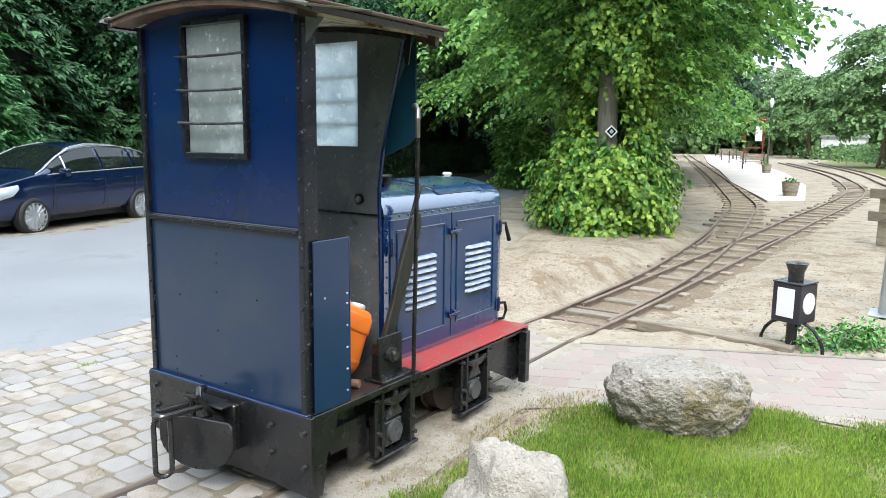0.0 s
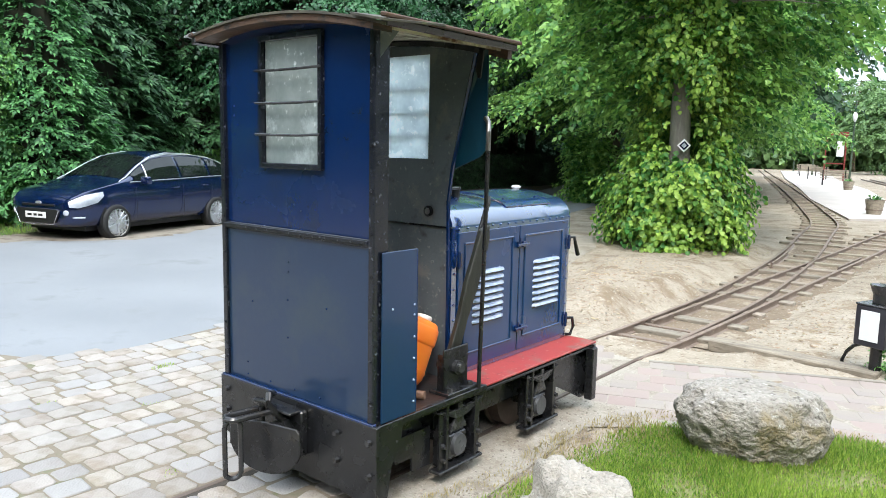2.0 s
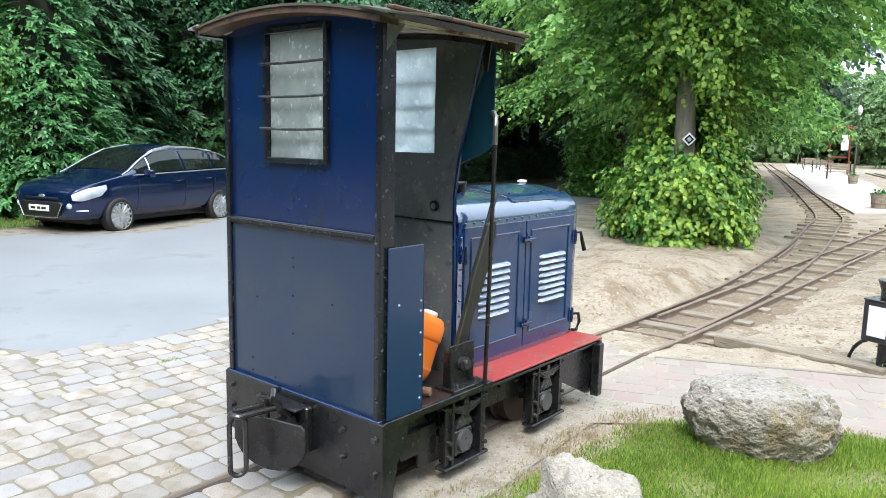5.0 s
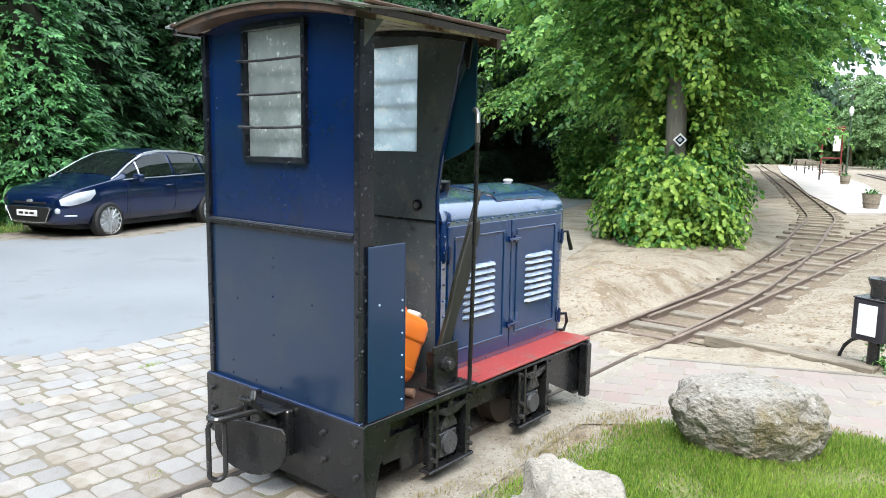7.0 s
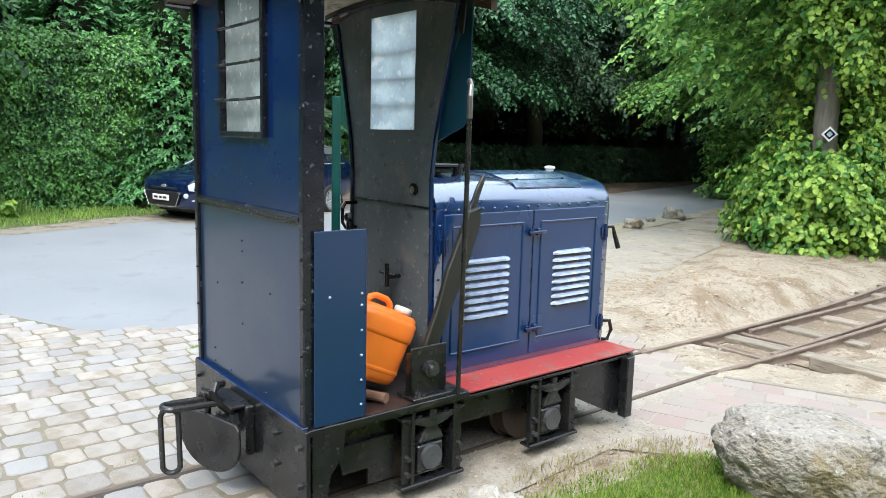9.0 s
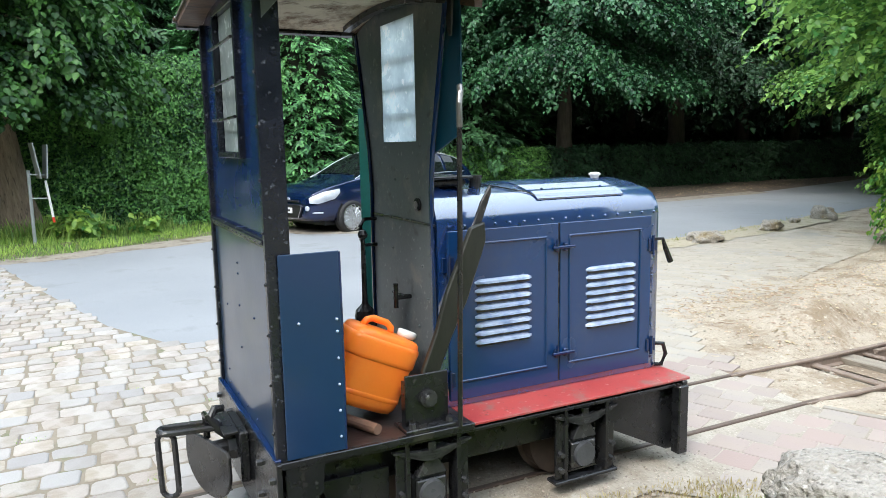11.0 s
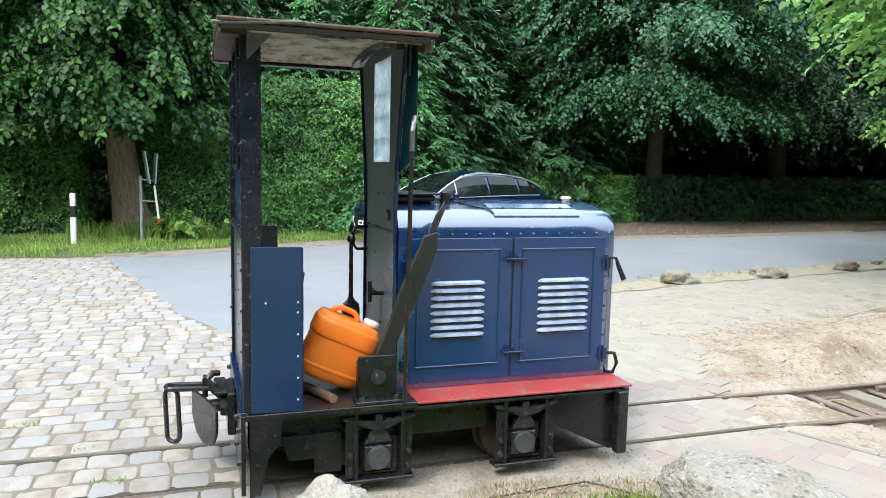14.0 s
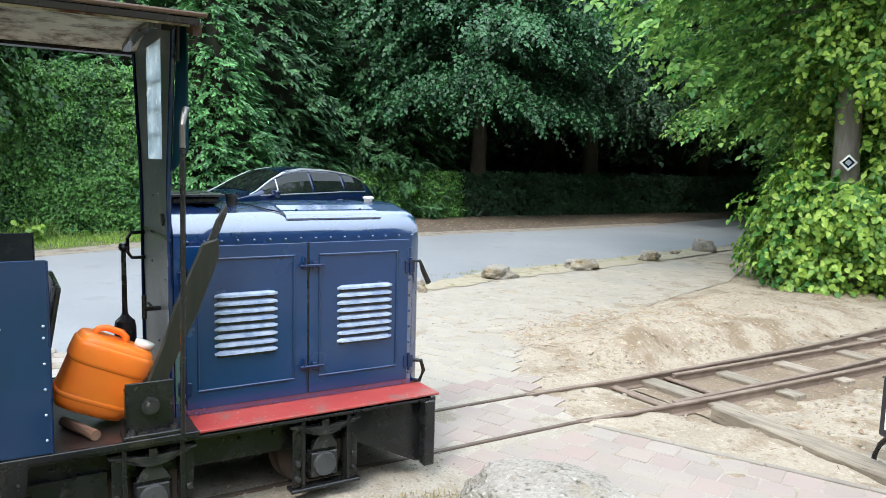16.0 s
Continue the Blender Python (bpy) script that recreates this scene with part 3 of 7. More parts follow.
GRASS_VERGE = [(-9.3, -4.5), (-9.7, -1.8), (-10.3, -0.6), (-11.7, 2.6), (-12.0, 3.6), (-13.6, 3.6), (-13.4, 1), (-13, -8), (-9.2, -8)]
sheet(GRASS_VERGE, 0.006, "grass_verge", mat("verge_ground", (0.06, 0.08, 0.025), (0.10, 0.11, 0.045), rough=0.95, scale=2, fine=40, bump=0.6, dirt=(0.15, 0.12, 0.07), dirt_amount=0.4, dirt_scale=2), "narrow unmown grass verge along the hedge", "verge")

# ---- track ----
def smooth_line(pts, step=0.4):
    out = []
    pts = [Vector((*p, 0)) for p in pts]
    pts = [pts[0] * 2 - pts[1]] + pts + [pts[-1] * 2 - pts[-2]]
    for a, b, c, d in zip(pts, pts[1:], pts[2:], pts[3:]):
        n = max(1, int((c - b).length / step))
        for i in range(n):
            t = i / n
            out.append(0.5 * (2 * b + (c - a) * t + (2 * a - 5 * b + 4 * c - d) * t * t + (3 * b - 3 * c + d - a) * t ** 3))
    out.append(pts[-2])
    return out


def bed_at(y):
    """Depth of the track bed: hollowed out at the points, level further on."""
    t = min(1, max(0, (y - 12) / 4))
    return -0.062 * (1 - t * t * (3 - 2 * t))


def top_at(y):
    return 0.074 + bed_at(y)


def rail_mesh(line, side, top=None, height=0.09, head=0.044, foot=0.08):
    """A flat-bottomed rail swept along the line, at the given side of it."""
    half = [(-foot / 2, 0), (-foot / 2, 0.008), (-0.007, 0.016), (-0.007, height - 0.022), (-head / 2, height - 0.016), (-head / 2, height - 0.003), (-head / 2 + 0.004, height)]
    prof = half + [(-x, z) for x, z in half[::-1]]
    bm = bmesh.new()
    rings = []
    for i, p in enumerate(line):
        d = (line[min(i + 1, len(line) - 1)] - line[max(i - 1, 0)]).normalized()
        r = Vector((d.y, -d.x, 0))
        rings.append([bm.verts.new(p + r * (side + x) + Vector((0, 0, (top_at(p.y) if top is None else top) - height + z))) for x, z in prof])
    k = len(prof)
    for a, b in zip(rings, rings[1:]):
        for j in range(k):
            bm.faces.new((a[j], a[(j + 1) % k], b[(j + 1) % k], b[j]))
    bm.faces.new(rings[0][::-1])
    bm.faces.new(rings[-1])
    bmesh.ops.recalc_face_normals(bm, faces=bm.faces[:])
    return bm


LEFT_LINE = smooth_line([(0.0, 3.5), (0.04, 5.0), (0.0, 7.5), (-0.36, 11.4), (-0.95, 15.6), (-1.45, 18.6), (-2.6, 22.6), (-5.0, 30.5), (-8.6, 42), (-15, 62), (-22, 84)])
RIGHT_LINE = smooth_line([(0.0, 3.5), (0.08, 5.0), (0.15, 8), (0.24, 12), (0.40, 16), (0.5, 20), (0.5, 25), (-0.1, 31), (-2.5, 43), (-8, 62)])
SIDE_LINE = smooth_line([(2.9, 23.5), (2.4, 27), (1.2, 33), (-1.2, 46), (-6, 64)])
G = 0.3225
track = tagged(empty("railway_track", 0, 0, 0), "narrow-gauge railway points with rusty rails on timber sleepers", "railway track", kind="structure")
PAVED = [Vector((0, y, 0)) for y in np.arange(-14, 3.61, 0.55)]
for side in (-G, G):
    part("rail", rail_mesh(PAVED, side, 0.0122, head=0.034), RAIL_HEAD, track, "rail set flush in the paving")
# Dark raised strips stand in for the flange grooves.
GROOVE = mat("groove_dark", (0.035, 0.029, 0.023), (0.075, 0.063, 0.05), rough=0.95, scale=5, fine=50, bump=0.6)
for x in (-G + 0.045, G - 0.045):
    part("flange_groove", box(x - 0.024, x + 0.024, -13.9, -0.06, -0.02, 0.0135), GROOVE, track, "flange groove beside the rail, drawn as a dark strip")


def rails_from(line, y_first, side):
    seg = [p for p in line if p.y >= y_first]
    return rail_mesh(seg, side)


part("rail", rails_from(LEFT_LINE, 3.4, -G), RUST, track)
part("rail", rails_from(RIGHT_LINE, 3.4, G), RUST, track)
part("point_blade", rails_from(LEFT_LINE, 4.35, G - 0.03), RUST, track, "rusty switch rail")
part("point_blade", rails_from(RIGHT_LINE, 4.9, -G + 0.05), RUST, track, "rusty switch rail")
for sd in (-G, G):
    part("rail", rails_from(SIDE_LINE, 23, sd), RUST, track)
part("check_rail", rail_mesh([p for p in LEFT_LINE if 10.4 < p.y < 12.6], -G + 0.09, head=0.03), RUST, track)
part("check_rail", rail_mesh([p for p in RIGHT_LINE if 10.4 < p.y < 12.6], G - 0.09, head=0.03), RUST, track)
part("point_bar", box(-0.42, 0.34, 4.36, 4.43, -0.055, -0.035, 0.004), RUST, track, "flat rusty stretcher bar")
part("point_bar", box(-0.30, 0.30, 4.98, 5.04, -0.055, -0.035, 0.004), RUST, track)
part("fishplate", box(-0.302, -0.287, 5.35, 5.8, -0.045, -0.012, 0.003), RUST, track)
rs = random.Random(5)
sleeper_base = box(-0.55, 0.55, -0.08, 0.08, -0.07, 0.012, 0.008)
sl_me = bpy.data.meshes.new("sleeper")
sleeper_base.to_mesh(sl_me)
sleeper_base.free()
sl_me.materials.append(TIMBER)


def put_sleepers(line, y0, y1, gap, stretch=1.0):
    last = None
    for a, b in zip(line, line[1:]):
        if a.y < y0 or a.y > y1 or (last is not None and (a - last).length < gap):
            continue
        last = a
        d = b - a
        o = new("sleeper", sl_me)
        o.parent = track
        o.matrix_local = pose(a.x + rs.uniform(-0.04, 0.04), a.y, bed_at(a.y) + rs.uniform(0.016, 0.026), 0, 0, math.degrees(math.atan2(-d.x, d.y)) + rs.uniform(-2, 2)) @ Matrix.Diagonal((stretch * rs.uniform(0.92, 1.08), rs.uniform(0.85, 1.1), 1, 1))


put_sleepers(smooth_line([(0.1, 3.6), (0.1, 7.4)], 0.2), 4.75, 6.9, 0.62, 0.8)
put_sleepers(smooth_line([(0, 3.6), (0.05, 13.6)], 0.2), 7.2, 13.4, 0.62, 1.15)
put_sleepers(LEFT_LINE, 13.7, 60, 0.62)
put_sleepers(RIGHT_LINE, 13.7, 34, 0.62)
TRACK_DIRT = mat("brown_track_dirt", (0.15, 0.108, 0.07), (0.245, 0.19, 0.13), rough=0.95, scale=2.4, fine=40, grain=0.7, bump=1.0, depth=0.02, dirt=(0.32, 0.27, 0.20), dirt_amount=0.35, dirt_scale=2.2, specks=(((0.11, 0.08, 0.05), 16, 0.35), ((0.42, 0.37, 0.29), 28, 0.25)))


def track_dirt(rows):
    """Brown dirt between and beside the rails; each row: y, left edge, right edge."""
    verts, n = [], 12
    for y, x0, x1 in rows:
        x0, x1 = x0 + rs.uniform(-0.03, 0.03), x1 + rs.uniform(-0.09, 0.09)
        for i in range(n + 1):
            x = x0 + (x1 - x0) * i / n
            rim = 0.02 if i in (0, n) else 0.0
            verts.append((x, y, max(ground_height(x, y), -0.07) - rim + 0.004 * noise.noise(Vector((x * 5, y * 5, 4)))))
    k = (np.arange(len(rows) - 1)[:, None] * (n + 1) + np.arange(n)[None]).ravel()
    me = from_arrays("track_bed", np.array(verts), np.stack([k, k + 1, k + n + 2, k + n + 1], 1), TRACK_DIRT)
    tagged(new("track_bed", me), "trodden brown dirt between the rusty rails", "track bed", kind="structure")


def line_x(line, y):
    return float(np.interp(y, [p.y for p in line], [p.x for p in line]))


track_dirt([(y, line_x(LEFT_LINE, y) - 0.29, line_x(RIGHT_LINE, y) + 0.62) for y in np.arange(4.55, 14.6, 0.2)])
track_dirt([(y, line_x(LEFT_LINE, y) - 0.5, line_x(LEFT_LINE, y) + 0.5) for y in np.arange(14.9, 44, 0.5)])
track_dirt([(y, line_x(RIGHT_LINE, y) - 0.5, line_x(RIGHT_LINE, y) + 0.5) for y in np.arange(14.9, 30, 0.5)])
long_sleeper = tagged(obj("timber_beam", join(moved(box(-0.72, 0.72, -0.10, 0.10, -0.06, 0.055, 0.012), pose(1.30, 4.55, -0.022, 0, 0, -6))), mat("old_beam_timber", (0.15, 0.125, 0.095), (0.30, 0.255, 0.195), rough=0.9, scale=3, fine=40, bump=0.8, stretch=(1, 7, 7), specks=(((0.07, 0.055, 0.04), 4, 0.35),))), "long weathered timber beam lying beside the points", "timber beam")


# ---- engine ----
def bolt(x, y, z, axis, r=0.014, h=0.016):
    d = {"y": (0, -h, 0), "x": (h, 0, 0), "z": (0, 0, h)}[axis]
    return cyl((x, y, z), (x + d[0], y + d[1], z + d[2]), r, r * 0.8, 6)


def rivet(x, y, z, axis, r=0.007):
    bm = bmesh.new()
    bmesh.ops.create_icosphere(bm, subdivisions=1, radius=r, matrix=Matrix.Translation((x, y, z)))
    return bm


COVER_IRON = mat("worn_iron_cover", (0.075, 0.078, 0.083), (0.04, 0.042, 0.045), rough=0.3, scale=12, fine=80, bump=0.3)
eng = tagged(empty("locomotive", 0, 1.05, 0), "small dark blue narrow-gauge diesel locomotive with open cab, standing on rails", "locomotive")
eng_inv = Matrix.Translation((0, -1.05, 0))


def ep(name, bm, material, parent=None, label="", smooth=False):
    if parent is None:
        bm.transform(eng_inv)
        return part(name, bm, material, eng, label, smooth)
    bm.transform(eng_inv)
    return part(name, bm, material, parent, label, smooth)


W = 0.60
# rear beam plate with the raked lower corners
rear_plate = ep("rear_beam", plate([(-0.62, 0.49), (-0.62, 0.17), (-0.36, 0.105), (0.36, 0.105), (0.63, 0.085), (0.63, 0.49)], 0.022, plane_y(-0.03), 0.003), BLACK, None, "black painted steel buffer beam")
for x, z in [(-0.55, 0.42), (-0.55, 0.30), (-0.30, 0.41), (-0.30, 0.28), (0.36, 0.40), (0.36, 0.26), (0.585, 0.41), (0.585, 0.24)]:
    ep("bolt", bolt(x, -0.04, z, "y", 0.017, 0.022), GREASE, rear_plate)
for s in (-1, 1):
    # side sole bar, with the tapering gussets at both ends
    sx = s * 0.475
    sole = ep("sole_bar", join(box(sx - 0.02, sx + 0.02, 0.0, 2.12, 0.27, 0.455, 0.003), box(min(s * 0.49, s * 0.60), max(s * 0.49, s * 0.60), 0.0, 2.12, 0.44, 0.456, 0.002)), BLACK)
    ep("gusset", plate([(0.0, 0.47), (0.165, 0.47), (0.15, 0.33), (0.09, 0.26), (0.055, 0.07), (0.0, 0.06)], 0.016, plane_x(s * 0.60), 0.002), BLACK, sole)
    ep("gusset", plate([(1.64, 0.46), (2.12, 0.46), (2.12, 0.09), (2.05, 0.09), (1.68, 0.27)], 0.016, plane_x(s * 0.555), 0.002), BLACK, sole)
    ep("end_shoe", box(s * 0.615 - 0.03, s * 0.615 + 0.03, 2.055, 2.12, 0.085, 0.455, 0.006), BLACK, sole)
    ep("frame_plate", plate([(0.16, 0.33), (0.47, 0.33), (0.47, 0.12), (0.33, 0.12), (0.33, 0.2), (0.2, 0.2)], 0.014, plane_x(s * 0.52)), BLACK, sole)
    for y in (0.25, 1.08, 1.25):
        ep("bolt", bolt(s * 0.495, y, 0.37, "x", 0.012, 0.014 * s), GREASE, sole)
    ep("floor_edge", box(s * 0.60 - 0.012, s * 0.60 + 0.012, -0.02, 0.86, 0.455, 0.485, 0.003), BLACK, sole)
    # axle boxes with leaf springs and horn guides
    for ya in (0.66, 1.50):
        ax = ep("axle_box", join(box(s * 0.50 - 0.05, s * 0.50 + 0.05, ya - 0.085, ya + 0.085, 0.10, 0.27, 0.012), box(s * 0.555 - 0.012, s * 0.555 + 0.012, ya - 0.075, ya + 0.075, 0.115, 0.25, 0.006)), GREASE, None, "greasy cast axle box")
        ep("cover", cyl((s * 0.56, ya, 0.185), (s * 0.585, ya, 0.185), 0.066, 0.058, 24), COVER_IRON, ax)
        ep("spring_buckle", join(plate([(ya - 0.075, 0.27), (ya + 0.075, 0.27), (ya + 0.025, 0.36), (ya - 0.025, 0.36)], 0.05, plane_x(s * 0.55), 0.004), box(s * 0.55 - 0.035, s * 0.55 + 0.035, ya - 0.02, ya + 0.02, 0.355, 0.43, 0.005)), GREASE, ax)
        for k in range(4):
            w = 0.19 - 0.032 * k
            pts = [(ya - w, 0.405 - 0.012 * k), (ya - w * 0.5, 0.388 - 0.012 * k), (ya, 0.381 - 0.012 * k), (ya + w * 0.5, 0.388 - 0.012 * k), (ya + w, 0.405 - 0.012 * k)]
            ep("spring_leaf", plate(pts + [(y, z + 0.0105) for y, z in pts[::-1]], 0.06, plane_x(s * 0.56)), GREASE, ax)
        for g in (-1, 1):
            yg = ya + g * 0.125
            ep("horn_guide", join(box(s * 0.55 - 0.045, s * 0.55 + 0.045, yg - 0.01, yg + 0.01, 0.085, 0.45, 0.002), box(s * 0.575 - 0.006, s * 0.575 + 0.006, yg - 0.03 + g * 0.022, yg + 0.03 + g * 0.022, 0.09, 0.42, 0.002)), BLACK, ax)
            for z in (0.14, 0.22):
                ep("bolt", bolt(s * 0.578, yg + g * 0.03, z, "x", 0.016, 0.03 * s), GREASE, ax)
        ep("tie_bar", box(s * 0.56 - 0.04, s * 0.56 + 0.04, ya - 0.19, ya + 0.19, 0.066, 0.084, 0.004), BLACK, ax)
# wheels
for ya in (0.66, 1.50):
    wset = ep("axle", cyl((-0.5, ya, 0.2), (0.5, ya, 0.2), 0.04, n=14), GREASE)
    for s in (-1, 1):
        ep("wheel", join(cyl((s * 0.29, ya, 0.2), (s * 0.375, ya, 0.2), 0.19, n=32), cyl((s * 0.275, ya, 0.2), (s * 0.29, ya, 0.2), 0.21, n=32)), mat("wheel_iron", (0.05, 0.036, 0.028), (0.10, 0.07, 0.052), rough=0.6, scale=8, fine=60, bump=0.3), wset, "rust-brown iron wheel")
ep("underframe", box(-0.25, 0.25, 0.1, 2.0, 0.16, 0.44, 0.01), GREASE)
ep("floor_plate", box(-0.585, 0.585, 0.0, 0.86, 0.457, 0.482, 0.003), mat("oily_floor", (0.018, 0.013, 0.011), (0.055, 0.03, 0.024), rough=0.35, scale=5, fine=40, bump=0.3, dirt=(0.02, 0.018, 0.017), dirt_amount=0.7, dirt_scale=4))
ep("front_beam", box(-0.62, 0.62, 2.105, 2.135, 0.10, 0.47, 0.004), BLACK)
for s in (-1, 1):
    ep("running_board", box(min(s * 0.36, s * 0.605), max(s * 0.36, s * 0.605), 0.86, 2.165, 0.468, 0.482, 0.003), RED, None, "faded red running board")
ep("front_deck", box(-0.36, 0.36, 2.08, 2.165, 0.468, 0.482, 0.003), RED)


# rear coupling: pocket, buffing plate, link chain
def link(cx, cy, cz, length, width, r, turn, n=20):
    pts = []
    for i in range(n):
        a = 2 * math.pi * i / n
        lx = math.cos(a) * width / 2
        lz = math.sin(a) * width / 2 + (length - width) / 2 * (1 if math.sin(a) > 0 else -1)
        pts.append((lx, 0, lz))
    return moved(tube(pts, r, 8, True), Matrix.Translation((cx, cy, cz)) @ turn)


coup = ep("coupler", join(box(-0.16, 0.14, -0.085, -0.04, 0.22, 0.46, 0.008), cyl((0, -0.04, 0.355), (0, -0.20, 0.355), 0.038, 0.034, 16), cyl((0, -0.085, 0.355), (0, -0.12, 0.355), 0.07, 0.062, 8), box(-0.17, 0.13, -0.15, -0.085, 0.452, 0.466, 0.003)), BLACK, None, "black centre coupler with hook and link chain")
ep("buffing_plate", plate([(0.215 * math.cos(math.pi + math.pi * i / 14), -0.03 + 0.16 * math.sin(math.pi + math.pi * i / 14)) for i in range(15)] + [(0.212, 0.05), (0.19, 0.075), (0, 0.085), (-0.19, 0.075), (-0.212, 0.05)], 0.016, Matrix.Translation((0, -0.205, 0.325)) @ Euler((0, 0, radians(17))).to_matrix().to_4x4() @ plane_y(0), 0.004), BLACK, coup)
ep("hook", tube([(0.02, -0.10, 0.40), (0.01, -0.15, 0.45), (0.0, -0.19, 0.50), (-0.02, -0.16, 0.535), (-0.03, -0.12, 0.53)], [0.022, 0.026, 0.022, 0.02, 0.016], 10), BLACK, coup)
ep("pin", join(cyl((-0.03, -0.20, 0.40), (-0.03, -0.20, 0.50), 0.016), cyl((-0.08, -0.20, 0.50), (0.02, -0.20, 0.512), 0.013)), BLACK, coup)
ep("chain_link", link(-0.03, -0.27, 0.462, 0.27, 0.085, 0.015, Euler((radians(87), 0, 0)).to_matrix().to_4x4()), GREASE, coup)
ep("chain_link", link(-0.03, -0.375, 0.305, 0.31, 0.078, 0.013, Euler((radians(3), 0, radians(62))).to_matrix().to_4x4()), GREASE, coup)

# cab rear wall: two sheets with a lapped seam, window cut through the upper one
R = lambda x0, x1, z0, z1: [(x0, z0), (x1, z0), (x1, z1), (x0, z1)]


def wall_with_hole(outer, hole, t, m):
    """A plate with a rectangular opening; outer and hole as (x0, x1, z0, z1); outer top may arch."""
    x0, x1, z0, z1 = outer
    h0, h1, k0, k1 = hole
    arch = lambda x: z1 - 0.07 * (x / W) ** 2
    bms = []
    xs = [x0, (x0 + h0) / 2, h0]
    def strip(xa, xb, za, zb_func):
        n = 4
        top = [(xa + (xb - xa) * i / n, zb_func(xa + (xb - xa) * i / n)) for i in range(n + 1)]
        return plate([(xa, za), (xb, za)] + top[::-1], t, m)
    bms.append(strip(x0, h0, z0, arch))
    bms.append(strip(h1, x1, z0, arch))
    bms.append(strip(h0, h1, z0, lambda x: k0))
    bms.append(strip(h0, h1, k1, arch))
    return join(*bms)


cab = ep("rear_wall", wall_with_hole((-0.60, 0.56, 1.36, 2.41), (-0.232, 0.202, 1.705, 2.315), 0.008, plane_y(0.0)), BLUE, None, "dark blue riveted sheet rear wall of the cab")
ep("lower_sheet", box(-0.60, 0.56, -0.012, -0.004, 0.485, 1.345, 0.002), BLUE_MATT, cab, "matt blue sheet, ground reflection put into its paler tone")
ep("seam_strip", join(box(-0.60, 0.56, -0.026, -0.004, 1.335, 1.375, 0.004), box(-0.58, 0.55, -0.034, -0.024, 1.35, 1.368, 0.002)), WORN_BLACK, cab)
ep("bottom_flange", box(-0.61, 0.60, -0.04, -0.012, 0.482, 0.498, 0.003), BLUE, cab)
for i in range(13):
    ep("rivet", rivet(-0.55 + i * 0.09, -0.032, 1.355, "y", 0.006), BLACK, cab)
for x, z in [(-0.045, 1.20), (-0.045, 1.15), (-0.35, 0.95), (0.25, 1.0), (-0.05, 1.0), (-0.05, 0.8), (-0.4, 0.6), (-0.2, 0.53), (0.0, 0.53), (0.2, 0.53), (-0.4, 0.53), (-0.06, 1.5), (0.0, 1.5), (0.05, 1.47), (-0.5, 2.0), (-0.5, 1.95), (-0.47, 1.9), (0.3, 2.3), (-0.5, 1.85)]:
    ep("rivet", rivet(x, -0.013 if z < 1.35 else -0.005, z, "y", 0.006), BLUE_MATT if z in (1.2, 1.15, 1.5, 1.47, 2.0, 1.95) else BLUE, cab)
win = ep("window_frame", join(box(-0.257, -0.232, -0.03, 0.012, 1.678, 2.345, 0.003), box(0.202, 0.227, -0.03, 0.012, 1.678, 2.345, 0.003), box(-0.232, 0.202, -0.03, 0.012, 1.678, 1.705, 0.003), box(-0.232, 0.202, -0.03, 0.012, 2.315, 2.345, 0.003)), WORN_BLACK, cab, "black angle-iron window frame")
ep("pane", box(-0.231, 0.201, 0.0, 0.005, 1.706, 2.314), FROST, win, "grimy frosted glass with pale reflections in its colour")
for i, z in enumerate((1.85, 2.008, 2.17)):
    ep("guard_bar", tube([(-0.265, -0.042, z), (-0.1, -0.045, z - 0.004), (0.08, -0.045, z - 0.004), (0.235, -0.042, z)], 0.007, 8), BLACK, win)
# corner posts of angle iron
for s in (-1, 1):
    px = 0.553 if s > 0 else -0.60
    post = ep("corner_post", join(box(min(px, px + 0.045), max(px, px + 0.035), -0.03, 0.0, 0.485, 2.33, 0.004), box(px + (0.026 if s > 0 else -0.003), px + (0.038 if s > 0 else 0.010), -0.027, 0.065, 0.487, 2.328, 0.003)), WORN_BLACK, None, "black angle-iron cab post")
    for i in range(9):
        ep("rivet", rivet(px + 0.02, -0.032, 0.6 + i * 0.2, "y", 0.008), BLACK, post)
    ep("bracket", plate([(0, 0), (0.13, 0.0), (0, -0.14)], 0.01, Matrix.Translation((px + (0.035 if s > 0 else 0), 0.0, 2.33)) @ plane_x(0), 0.002), GREY_WALL, post)
# left edge strip hanging proud of the rear wall
ep("edge_strip", plate([(-0.665, 2.33), (-0.60, 2.33), (-0.60, 0.485), (-0.635, 0.55), (-0.655, 0.62)], 0.012, plane_y(0.02), 0.002), BLACK, cab)
# side panels behind the entrances
for s in (-1, 1):
    sp = ep("side_panel", join(box(s * 0.605 - 0.004, s * 0.605 + 0.004, 0.01, 0.255, 0.49, 1.315, 0.003)), SIDE_BLUE if s > 0 else GREY_WALL, None, "smooth blue side panel beside the entrance")
    ep("lip", tube([(s * 0.605, 0.255, 0.49), (s * 0.605, 0.257, 1.0), (s * 0.605, 0.255, 1.31)], 0.006), BLUE, sp)
    # Rivet heads take the pale louvre colour for their glints.
    for z in (0.55, 0.66, 0.77, 0.88, 0.99, 1.04):
        ep("rivet", rivet(s * 0.611, 0.235, z, "x", 0.007), LOUVRE_BLUE, sp)
    ep("rivet", rivet(s * 0.611, 0.08, 1.04, "x", 0.007), LOUVRE_BLUE, sp)
ep("latch_knob", join(cyl((0.57, 0.02, 1.3), (0.575, 0.025, 1.37), 0.006), moved(rivet(0.575, 0.025, 1.38, "z", 0.015), Matrix())), BLACK)

